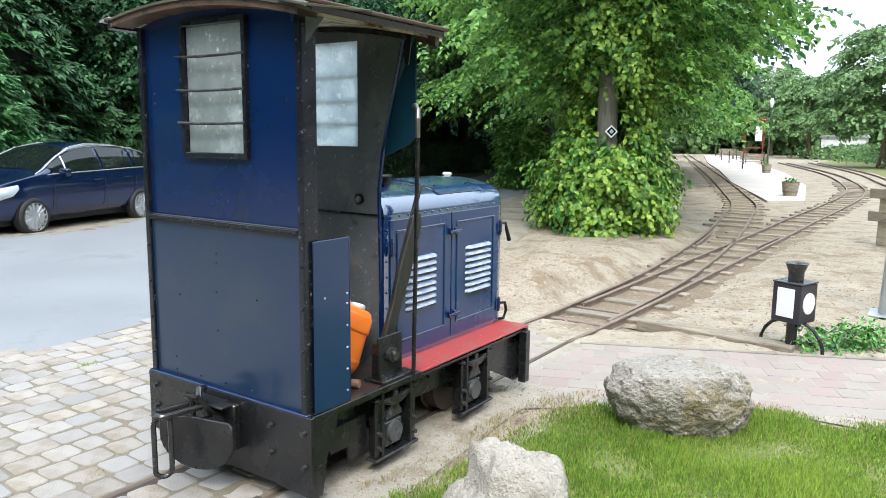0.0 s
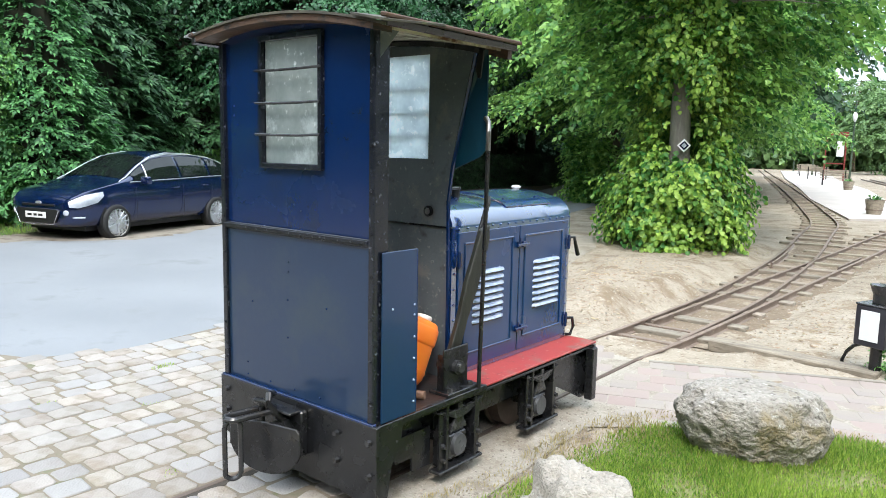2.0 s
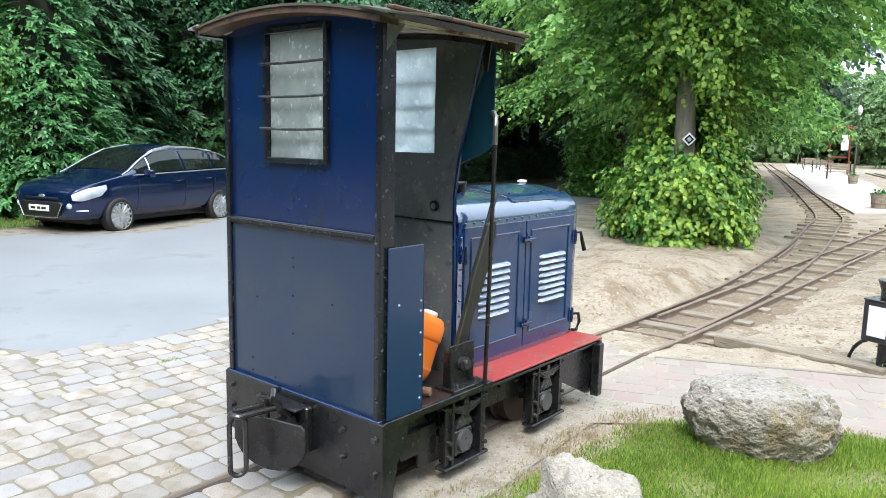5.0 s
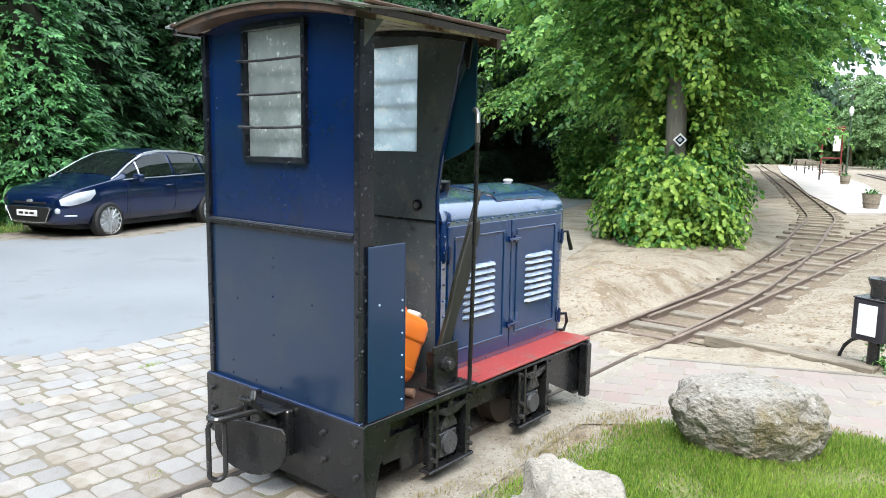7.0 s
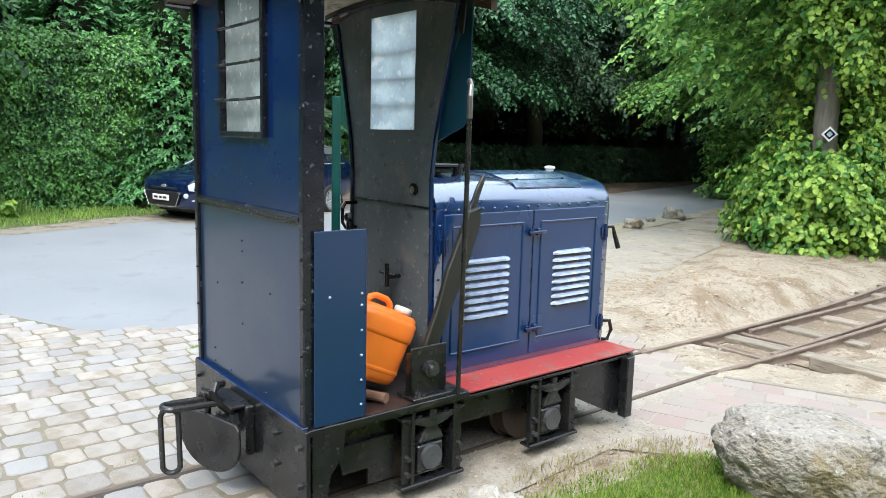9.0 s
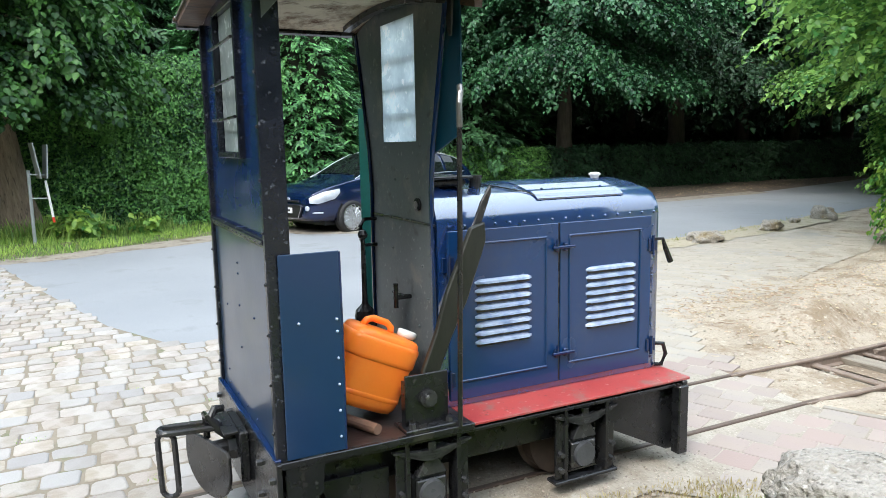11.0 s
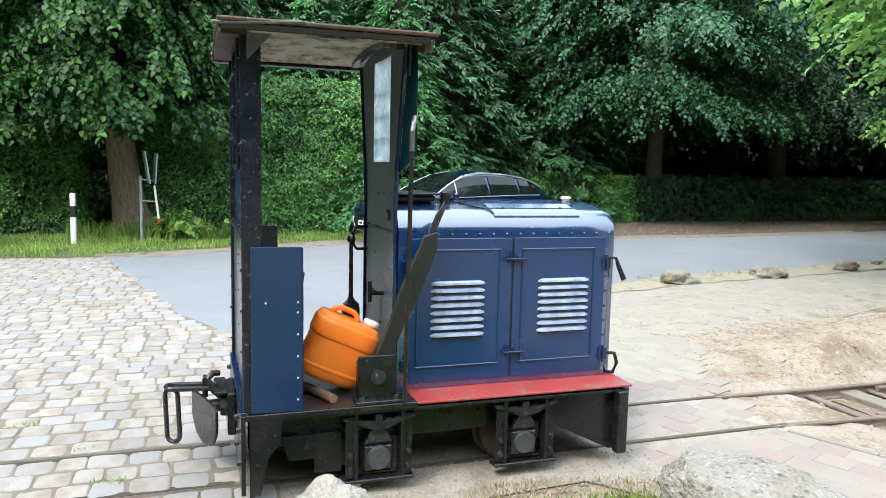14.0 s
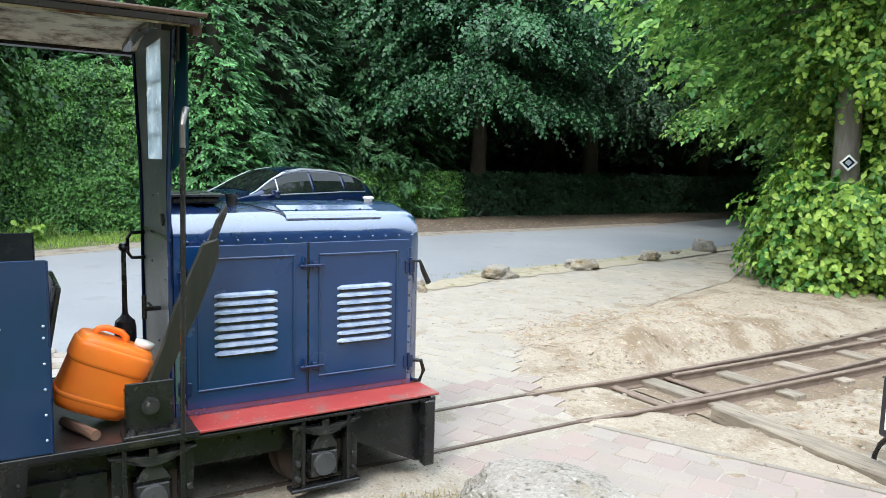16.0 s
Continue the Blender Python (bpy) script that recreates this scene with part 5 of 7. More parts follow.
for i, (x, y, s, h) in enumerate([(-5.25, 6.75, 0.31, 0.15), (-5.6, 8.85, 0.36, 0.155), (-6.0, 10.9, 0.30, 0.16), (-6.5, 12.2, 0.14, 0.08), (-6.7, 13.3, 0.27, 0.24), (-4.75, 5.0, 0.2, 0.13)]):
    stone("kerb_stone", x, y, h * 0.35, s * 0.7, s, h, 11 + i, BOULDER, "low field stone marking the lane edge", "stone", 20 * i, 4, 0.3, 0.5)


# ---- vegetation ----
def fill_blob(rng, n, centre, radii, shell=0.55):
    """Points in the outer layer of an ellipsoid, and their outward ways."""
    d = rng.normal(0, 1, (n, 3))
    d /= np.linalg.norm(d, axis=1, keepdims=True)
    r = 1 - shell * rng.random(n) ** 1.6
    return np.array(centre) + d * r[:, None] * np.array(radii), d


def unit(v):
    return v / (np.linalg.norm(v, axis=1, keepdims=True) + 1e-9)


def leaf_blades(name, base, d, up, length, width, material, rng, broad=True):
    """A folded leaf at each base, lying along d with its upper face towards up."""
    n = len(base)
    s = unit(np.cross(d, up))
    u = np.cross(s, d)
    ln = (length * rng.uniform(0.65, 1.2, n))[:, None]
    wd = (width * rng.uniform(0.7, 1.2, n))[:, None]
    fold = u * wd * 0.18
    tip = base + d * ln - u * wd * 0.2
    i = np.arange(n)
    if broad:
        near, far = base + d * ln * 0.28 + fold, base + d * ln * 0.7 + fold * 0.6
        verts = np.stack([base, near + s * wd * 0.5, far + s * wd * 0.4, tip, far - s * wd * 0.4, near - s * wd * 0.5], 1).reshape(-1, 3)
        i = i * 6
        return from_arrays(name, verts, np.concatenate([np.stack([i, i + 1, i + 2, i + 3], 1), np.stack([i, i + 3, i + 4, i + 5], 1)]), material)
    mid = base + d * ln * 0.45 + fold
    verts = np.stack([base, mid + s * wd * 0.5, tip, mid - s * wd * 0.5], 1).reshape(-1, 3)
    i = i * 4
    return from_arrays(name, verts, np.concatenate([np.stack([i, i + 1, i + 2], 1), np.stack([i, i + 2, i + 3], 1)]), material)


def sprays(base, d, up, length, m, rng, angle=0.95, hang=0.35, loose=0.3):
    """m leaves left and right along each twig, in the twig's plane; the twig bends down to its tip."""
    n = len(base)
    d, s = unit(d), unit(np.cross(d, up))
    ln = length * rng.uniform(0.7, 1.25, n)
    P, D, U = [], [], []
    for k in range(m):
        f = (k + 0.4) / m
        side = (1 if k % 2 else -1) * (0.25 if k == m - 1 else 1)
        p = base + d * (ln * f)[:, None]
        p[:, 2] -= hang * ln * f * f
        w = d * math.cos(angle) + s * side * math.sin(angle) + rng.normal(0, loose, (n, 3))
        w[:, 2] -= hang * (0.5 + f)
        P.append(p)
        D.append(unit(w))
        U.append(up + rng.normal(0, loose, (n, 3)))
    return np.concatenate(P), np.concatenate(D), np.concatenate(U)


def trunk_mesh(h, r, seed, lean=0.0, flare=1.5):
    rg = random.Random(seed)
    pts, rad = [], []
    for i in range(11):
        t = (i / 10) ** 1.4
        pts.append((lean * t * h + rg.uniform(-0.004, 0.004) * h, rg.uniform(-0.004, 0.004) * h, h * t))
        rad.append(r * (1 - 0.75 * t) * (flare if i == 0 else 1 + (flare - 1) * 0.35 if i == 1 else 1))
    bm = tube(pts, rad, 18)
    for v in bm.verts:
        c = Vector((lean * v.co.z, 0, v.co.z))
        o = v.co - c
        v.co = c + o * (1 + 0.12 * noise.noise(Vector((o.x * 3 / r, o.y * 3 / r, v.co.z * 1.2 + seed))))
    return bm


def tree(name, x, y, h, r, crown_z, crown_r, boughs, twigs, m, leaf, width, leafmat, barkmat, seed, label, lean=0.0, twig=0.6, drop=0.15, rise=0.25, hang=0.35, limb_z=None, keep=None, broad=False, tight=0.16, weep=0.0, bare=0.3):
    """Trunk, arching boughs and flat leafy sprays along them, bough over bough with gaps between."""
    rng = np.random.default_rng(seed)
    t = tagged(empty(name, x, y, 0), label, "tree")
    lo = limb_z or crown_z + 0.9
    zm = lo + 0.3 * (h - lo)
    limbs, B, D, U = [], [], [], []
    for i in range(boughs):
        a = i * 2.39996 + rng.uniform(-0.3, 0.3)
        z0 = lo + (h * 0.96 - lo) * ((i + rng.random()) / boughs) ** 1.15
        reach = crown_r * (math.sqrt(max(0.03, 1 - ((z0 - zm) / (h - zm)) ** 2)) if z0 > zm else 0.9) * rng.uniform(0.72, 1.08)
        out = np.array([math.cos(a), math.sin(a), 0])
        side = np.array([-math.sin(a), math.cos(a), 0])
        bend = rng.uniform(-0.25, 0.25)
        lift, fall = rise * rng.uniform(0.6, 1.3), (rise + drop) * rng.uniform(0.75, 1.3)
        f = 0.18 + 0.85 * rng.random(twigs) ** 0.75
        def along(q):
            q = np.atleast_1d(q)
            p = out * (reach * q)[:, None] + side * (reach * bend * q * q)[:, None]
            p[:, 0] += lean * z0
            p[:, 2] = z0 + reach * (lift * q - fall * q * q)
            return p
        if i % 2 == 0 and z0 > lo + bare:
            limbs.append(tube([tuple(p) for p in along(np.linspace(0, 0.7, 5))], [r * 0.22, r * 0.16, r * 0.11, r * 0.06, r * 0.015], 5))
        p = along(f)
        turn = rng.uniform(-1.15, 1.15, twigs)
        d = out * np.cos(turn)[:, None] + side * np.sin(turn)[:, None]
        d[:, 2] += (lift - 2 * fall * f) * 0.5 - weep + rng.normal(0, 0.12, twigs)
        p = p + side * (rng.normal(0, 0.12, twigs) * reach * f)[:, None] + rng.normal(0, tight, (twigs, 3)) * np.array([1, 1, 0.7])
        up = np.array([0, 0, 1.0]) + out * 0.35 + rng.normal(0, 0.3, (twigs, 3))
        B.append(p)
        D.append(d)
        U.append(up)
    B, D, U = np.concatenate(B), np.concatenate(D), np.concatenate(U)
    ok = B[:, 2] > crown_z + 0.25 * rng.random(len(B))
    if keep is not None:
        ok &= keep(B)
    B, D, U = B[ok], D[ok], U[ok]
    part("trunk", join(trunk_mesh(h * 0.92, r, seed, lean), *limbs), barkmat, t, smooth=True)
    P, W, N = sprays(B, D, U, twig, m, rng, 0.95, hang)
    c = new("crown", leaf_blades("crown", P, W, N, leaf, width, leafmat, rng, broad))
    c.parent = t
    return t


def leaf_thing(name, me, label, category, core=None):
    h = tagged(empty(name), label, category)
    f = new("foliage", me)
    f.parent = h
    if core is not None:
        part("core", core, INNER_SHADE, h, "near-black core for the shade inside the foliage")
    return h


# Near-black cores put the inner shade of hedges and conifers into colour.
INNER_SHADE = mat("inner_shade", (0.012, 0.016, 0.008), (0.022, 0.024, 0.012), rough=0.95, bump=0.3)


def hedge(name, x0, x1, y0, y1, z0, z1, n, leafmat, seed, label, leaf=0.09, width=0.06, lump=0.12, round_top=0.25, m=6):
    """A clipped hedge: dark core, short leafy shoots in an uneven layer over front, top and ends."""
    rng = np.random.default_rng(seed)
    a_front, a_top, a_end = (y1 - y0) * (z1 - z0), (y1 - y0) * (x1 - x0), (x1 - x0) * (z1 - z0)
    pr = np.array([a_front * 1.5, a_top * 0.5, a_end * 0.5, a_end * 0.5])
    pick = rng.choice(4, n, p=pr / pr.sum())
    u, v = rng.random(n), rng.random(n)
    p = np.zeros((n, 3))
    o = np.zeros((n, 3))
    f = pick == 0
    p[f] = np.stack([np.full(f.sum(), x1), y0 + u[f] * (y1 - y0), z0 + v[f] * (z1 - z0)], 1)
    o[f] = (1, 0, 0.15)
    f = pick == 1
    p[f] = np.stack([x0 + u[f] * (x1 - x0), y0 + v[f] * (y1 - y0), np.full(f.sum(), z1)], 1)
    o[f] = (0.3, 0, 1)
    for k, yy, s in ((2, y0, -1), (3, y1, 1)):
        f = pick == k
        p[f] = np.stack([x0 + u[f] * (x1 - x0), np.full(f.sum(), yy), z0 + v[f] * (z1 - z0)], 1)
        o[f] = (0.2, s, 0.15)
    w = np.array([noise.noise(Vector(c * 1.1)) for c in p]) * lump * 1.8 + np.array([noise.noise(Vector(c * 4.5)) for c in p]) * lump * 0.9
    p += o * (w[:, None] - 0.12 - 0.16 * rng.random(n)[:, None])
    hi = np.clip((p[:, 2] - z1 + round_top * 2) / (round_top * 2), 0, 1)
    p[:, 0] -= hi ** 2 * round_top * (p[:, 0] > (x0 + x1) / 2)
    d = o + rng.normal(0, 0.45, (n, 3))
    up = np.array([0, 0, 0.55]) + o * 0.9 + rng.normal(0, 0.3, (n, 3))
    P, W, N = sprays(p, d, up, leaf * 2.2, m, rng, 0.9, 0.45, 0.25)
    me = leaf_blades("foliage", P, W, N, leaf, width, leafmat, rng, False)
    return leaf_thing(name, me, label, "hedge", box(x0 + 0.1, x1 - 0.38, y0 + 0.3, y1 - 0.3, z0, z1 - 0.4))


def conifer(name, x, y, h, r, n, seed, label, leafmat, frond=0.4, leaf=0.13, width=0.035, m=12, taper=0.7, hang=0.45):
    """A dense cone of flat drooping fronds in uneven tiers."""
    rng = np.random.default_rng(seed)
    t = tagged(empty(name, x, y, 0), label, "conifer")
    part("trunk", tube([(0, 0, 0), (0, 0, h * 0.5), (0, 0, h * 0.97)], [r * 0.12, r * 0.08, 0.02], 8), BARK, t, smooth=True)
    part("core", lathe([(r * 0.62, 0.15), (r * 0.6, h * 0.15), (r * 0.5, h * 0.4), (r * 0.3, h * 0.7), (0.02, h * 0.92)], 14), INNER_SHADE, t, "near-black core for the shade inside the foliage")
    z = h * (1 - np.sqrt(rng.random(n))) * 0.98 + 0.05
    a = rng.random(n) * 2 * np.pi
    prof = r * np.clip(1 - z / h, 0, 1) ** taper
    lob = 1 + 0.10 * np.sin(a * 5 + z * 2.1 + seed) + 0.10 * np.sin(a * 11 - z * 4.7) + 0.06 * np.sin(z * 9 + 2 * np.sin(a * 3 + seed))
    rad = prof * lob * (1 - 0.25 * rng.random(n) ** 2) - frond * 0.5
    out = np.stack([np.cos(a), np.sin(a), np.zeros(n)], 1)
    p = out * rad[:, None]
    p[:, 2] = z + 0.12
    d = out + rng.normal(0, 0.35, (n, 3))
    d[:, 2] += 0.05
    up = np.array([0, 0, 1.0]) + out * 0.6 + rng.normal(0, 0.25, (n, 3))
    P, W, N = sprays(p, d, up, frond, m, rng, 0.6, hang, 0.14)
    c = new("crown", leaf_blades("crown", P, W, N, leaf, width, leafmat, rng, False))
    c.parent = t
    return t


hedge("hedge", -16.0, -13.9, -12, -2.6, 0, 2.3, 10000, HEDGE, 21, "dark clipped hedge beside the verge", 0.085, 0.055, 0.16)
hedge("hedge", -16.2, -13.9, -1.9, 0.9, 0.1, 2.85, 9000, HEDGE, 22, "clipped green hedge beside the verge", 0.082, 0.055, 0.2, 0.3)
hedge("hedge", -16.2, -13.85, 0.7, 3.9, 0.1, 3.75, 12000, HEDGE, 25, "tall clipped green hedge block beside the car", 0.082, 0.055, 0.2, 0.3)
hedge("hedge", -18.5, -16.6, 6.2, 13.4, 0, 1.55, 7000, HEDGE, 23, "low clipped hedge along the far lane edge", 0.10, 0.06)
hedge("hedge", -18.6, -16.7, 13.6, 32, 0, 1.5, 6000, DEEP, 24, "low hedge along the far lane edge, shade in its leaf colour", 0.12, 0.075)
conifer("cypress", -14.6, 4.7, 6.6, 1.75, 3000, 31, "dense green cypress beside the parked car", THUJA, 0.34, 0.15, 0.065, 9, 0.7, 0.3)
conifer("cypress", -15.9, 2.9, 7.0, 1.9, 3200, 32, "dense green cypress beside the parked car", THUJA, 0.34, 0.15, 0.065, 9, 0.7, 0.3)
for i, (x, y, h, r) in enumerate([(-19, -6, 12, 3.4), (-19.5, 0, 13, 3.4), (-18.5, 6.5, 13, 3.4), (-20, 11, 14, 3.6), (-22, 3, 15, 4), (-21, -12, 12, 3.6)]):
    conifer("spruce", x, y, h, r, 4200, 40 + i, "tall dark conifer behind the hedge", SPRUCE, 0.6, 0.24, 0.10, 10, 0.6, 0.35)
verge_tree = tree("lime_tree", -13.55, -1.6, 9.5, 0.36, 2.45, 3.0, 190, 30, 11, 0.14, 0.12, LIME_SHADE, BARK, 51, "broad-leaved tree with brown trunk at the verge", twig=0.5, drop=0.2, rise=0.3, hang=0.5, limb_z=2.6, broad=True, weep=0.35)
verge_tree.matrix_world = pose(-13.55, -1.6, 0, 6, 0, 0)
tree("lime_tree", -17.2, 14.4, 11, 0.30, 3.1, 5.2, 150, 36, 10, 0.16, 0.125, LIME_DARK, BARK_SHADED, 52, "lime tree beside the lane, its shade in the leaf colour", twig=0.75, drop=0.2, rise=0.25, hang=0.45, limb_z=3.7)
tree("lime_tree", -18.4, 20.6, 12, 0.36, 3.0, 5.8, 110, 32, 10, 0.17, 0.13, DEEP, BARK_SHADED, 53, "lime tree beside the lane, its shade in the leaf colour", twig=0.8, drop=0.2, rise=0.25, hang=0.45, limb_z=3.7)
for i, (x, y) in enumerate([(-19, 28), (-24, 16), (-25, 24), (-23, 36), (-26, 8), (-15, 45)]):
    tree("lime_tree", x, y, 12.5, 0.36, 2.6, 5.6, 80, 20, 9, 0.32, 0.25, DEEP, BARK_SHADED, 60 + i, "grove tree with the canopy's shade in its leaf colour", twig=1.3, limb_z=3.8)
for i, (x, y) in enumerate([(-9.5, 34), (-9.1, 21.6)]):
    tree("lime_tree", x, y, 12.5, 0.3, 2.4, 5.0, 120, 24, 10, 0.2, 0.16, LIME_CROWN, BARK_SHADED, 66 + i, "lime tree in the row beside the track", twig=0.9, drop=0.15, limb_z=3.2)
rng = np.random.default_rng(171)
pp, oo = [], []
for i in range(38):
    p, o = fill_blob(rng, 34, (-9.25 + rng.uniform(-0.8, 0.7), 20.6 + rng.uniform(-0.4, 0.4), rng.uniform(0.2, 2.3)), (0.4, 0.4, 0.35), 0.8)
    pp.append(p)
    oo.append(o)
pp, oo = np.concatenate(pp), np.concatenate(oo)
pp[:, 2] = np.maximum(pp[:, 2], 0.15)
P, W, N = sprays(pp, oo, oo * 0.5 + np.array([0, 0, 1.0]), 0.3, 6, rng)
leaf_thing("shrub", leaf_blades("foliage", P, W, N, 0.13, 0.10, LIME_CROWN, rng), "dark leafy shrub of root shoots below a lime tree", "shrub")
# Trees added over the lane to cast shade on it.
for i, (x, y) in enumerate([(-9.0, 28.5), (-20.4, 26.5), (-20.5, 34)]):
    tree("lime_tree", x, y, 13, 0.34, 3.9, 6.6, 90, 22, 9, 0.32, 0.25, DEEP, BARK_SHADED, 160 + i, "tall tree added to shade the lane, leaves darkened", twig=1.3, limb_z=4.6)


# tree with sprouting base by the points
def clear_trunk(p):
    """Drops leaves before the bare trunk and trims the crown to the camera's view."""
    ahead = p[:, 0] * 0.43 - p[:, 1] * 0.90
    aside = p[:, 0] * 0.90 + p[:, 1] * 0.43
    low = 2.5 + 0.8 * np.maximum(0, -aside - 1.2) + 1.0 * np.maximum(0, aside - 1.4)
    return ~((ahead > 0.0) & (np.abs(aside) < 0.75) & (p[:, 2] < 3.4)) & ~((ahead > 0.7) & (np.abs(aside) < 1.9) & (p[:, 2] < 5.8)) & (p[:, 2] > low)


lime = tree("lime_tree", -2.59, 11.5, 10.5, 0.23, 1.9, 4.0, 250, 27, 10, 0.125, 0.105, LIME_CROWN, BARK_GREY, 71, "fresh green lime tree with leafy shoots round its base", twig=0.5, drop=0.12, rise=0.22, hang=0.35, limb_z=2.5, keep=clear_trunk, broad=True, bare=1.8)
rng = np.random.default_rng(72)
pp, oo = [], []
for i in range(230):
    a = rng.uniform(0, 2 * np.pi)
    rr = 1.15 * rng.random() ** 0.6
    zc = rng.uniform(0.1, 2.95 - 1.45 * rr)
    p, o = fill_blob(rng, 13, (math.cos(a) * rr * 1.05 - 0.1, math.sin(a) * rr, zc), (0.3, 0.3, 0.26), 0.6)
    pp.append(p)
    oo.append(o * 0.5 + np.array([math.cos(a), math.sin(a), 0.0]) * 0.8)
for i in range(105):
    a = rng.uniform(-0.9, 3.6)
    k = rng.random()
    p, o = fill_blob(rng, 10, (math.cos(a) * (0.7 - 0.25 * k), math.sin(a) * 0.5 + 0.15, 1.35 + 2.85 * k), (0.3, 0.26, 0.3), 0.6)
    pp.append(p)
    oo.append(o * 0.6 + np.array([math.cos(a), math.sin(a), 0.0]) * 0.6)
for i in range(90):
    p, o = fill_blob(rng, 10, (rng.uniform(-0.6, 0.95), rng.uniform(-0.8, -0.2), rng.uniform(3.0, 6.2)), (0.25, 0.25, 0.3), 0.6)
    pp.append(p)
    oo.append(o * 0.6 + np.array([0.2, -0.6, 0.0]))
pp, oo = np.concatenate(pp), np.concatenate(oo)
bare = (np.abs(pp[:, 0] * 0.90 + pp[:, 1] * 0.43 + 0.02) < 0.29) & (pp[:, 0] * 0.43 - pp[:, 1] * 0.90 > -0.1) & (pp[:, 2] > 1.68) & (pp[:, 2] < 2.8)
pp, oo = pp[~bare], oo[~bare]
pp[:, 2] = np.maximum(pp[:, 2], 0.12)
P, W, N = sprays(pp, oo + rng.normal(0, 0.3, pp.shape), unit(oo) * 1.0 + np.array([0, 0, 0.5]), 0.26, 5, rng, 0.9, 0.6, 0.35)
ok = (P[:, 2] > 0.03)
sh = tagged(new("shoot_growth", leaf_blades("shoot_growth", P[ok], W[ok], N[ok], 0.104, 0.092, LIME, rng)), "bright leafy shoots round the trunk base")
sh.parent = lime
plaque = part("plaque", moved(box(-0.09, 0.09, -0.01, 0.01, -0.09, 0.09, 0.004), pose(0.17, -0.28, 1.93, 0, 45, 30)), WHITE, lime, "white square plaque set on its corner")
part("mark", moved(box(-0.062, 0.062, -0.0135, -0.0105, -0.062, 0.062), pose(0.17, -0.28, 1.93, 0, 45, 30)), CAR_BLUE, plaque, "dark blue square ring")
part("centre", moved(box(-0.036, 0.036, -0.0165, -0.0136, -0.036, 0.036), pose(0.17, -0.28, 1.93, 0, 45, 30)), GALV, plaque)
tree("lime_tree", -4.6, 17.5, 11, 0.26, 2.2, 3.3, 170, 26, 10, 0.14, 0.115, LIME_CROWN, BARK_GREY, 73, "green lime tree in the row beside the track", twig=0.65, drop=0.15, limb_z=2.6)
tree("lime_tree", -6.6, 25, 11, 0.26, 2.0, 3.4, 120, 24, 10, 0.19, 0.15, LIME_CROWN, BARK_GREY, 74, "green lime tree in the row beside the track", twig=0.9, drop=0.15, limb_z=2.6)
for i, (x, y, h, r) in enumerate([(-11, 40, 11, 4.2), (-17, 55, 12, 5), (-24, 75, 13, 6), (-15, 95, 11, 5), (-30, 100, 16, 8), (-0.7, 56.5, 9.6, 4.5), (2.5, 66, 8, 3.4), (8, 44, 8.5, 3.4), (-9, 82, 8.5, 4.4), (3, 90, 9, 5), (12, 60, 10, 4.5)]):
    tree("broadleaf_tree", x, y, h, 0.25, 2.3, r, 70, 20, 8, 0.36, 0.28, FAR_LEAF, BARK, 80 + i, "green tree in the distance beyond the platform", twig=1.1, drop=0.08, limb_z=3.0)

def woods(name, n, seed, label, path, height, depth, leaf, leafmat):
    """A thick belt of far foliage along a path."""
    rng = np.random.default_rng(seed)
    P = [Vector((*p, 0)) for p in path]
    seg = rng.integers(0, len(P) - 1, n)
    t = rng.random(n)
    pts = np.array([P[k].lerp(P[k + 1], f) for k, f in zip(seg, t)])
    pts[:, 0] += rng.normal(0, depth, n)
    pts[:, 1] += rng.normal(0, depth, n)
    top = height * (0.8 + 0.3 * np.array([noise.noise(Vector((p[0] * 0.15, p[1] * 0.15, seed))) for p in pts]))
    pts[:, 2] = rng.random(n) * top
    o = rng.normal(0, 1, (n, 3))
    return tagged(new(name, leaf_mesh(name, pts, o, leaf, leaf * 0.75, leafmat, rng, 0.3)), label, "woods", kind="stuff")


# Backing sheet added behind the woods; near-black so no sky shows through.
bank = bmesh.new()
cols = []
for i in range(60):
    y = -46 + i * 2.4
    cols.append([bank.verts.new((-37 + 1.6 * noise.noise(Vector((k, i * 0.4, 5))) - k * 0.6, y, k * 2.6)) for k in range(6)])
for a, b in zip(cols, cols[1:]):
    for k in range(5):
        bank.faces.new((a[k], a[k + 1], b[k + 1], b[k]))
tagged(obj("woods_backing", bank, mat("dark_backing", (0.008, 0.014, 0.007), (0.02, 0.03, 0.014), rough=1.0, scale=1.2, fine=8, bump=1.0)), "dark sheet added behind the woods to hide the sky", "backdrop", kind="structure")
woods("shaded_woods", 32000, 301, "dense woods behind the lane, shade in the leaf colour", [(-30, -40), (-29, -10), (-30, 20), (-32, 50), (-36, 75)], 17, 1.5, 0.95, NIGHT)
woods("undergrowth", 20000, 302, "undergrowth below the grove, shade in the leaf colour", [(-24, -14), (-24, 20), (-25, 45), (-30, 64)], 2.6, 1.0, 0.4, NIGHT)
woods("far_woods", 26000, 303, "green woods at the far end of the line", [(-40, 84), (-24, 100), (0, 112), (30, 105), (70, 85)], 9, 3.0, 1.3, FAR_LEAF)
# Belt added out of view to close the horizon and fill reflections.
woods("far_woods", 14000, 304, "unseen green belt added to close the horizon for reflections", [(70, 85), (95, 30), (95, -40), (50, -80), (-20, -75), (-34, -40)], 11, 3.0, 1.4, FAR_LEAF)
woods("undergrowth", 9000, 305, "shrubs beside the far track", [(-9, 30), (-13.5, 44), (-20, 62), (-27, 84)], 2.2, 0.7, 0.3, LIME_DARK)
woods("undergrowth", 14000, 306, "low bushes and meadow growth beyond the platform", [(12, 34), (6, 52), (2, 66), (-8, 88)], 1.6, 2.0, 0.35, FAR_LEAF)

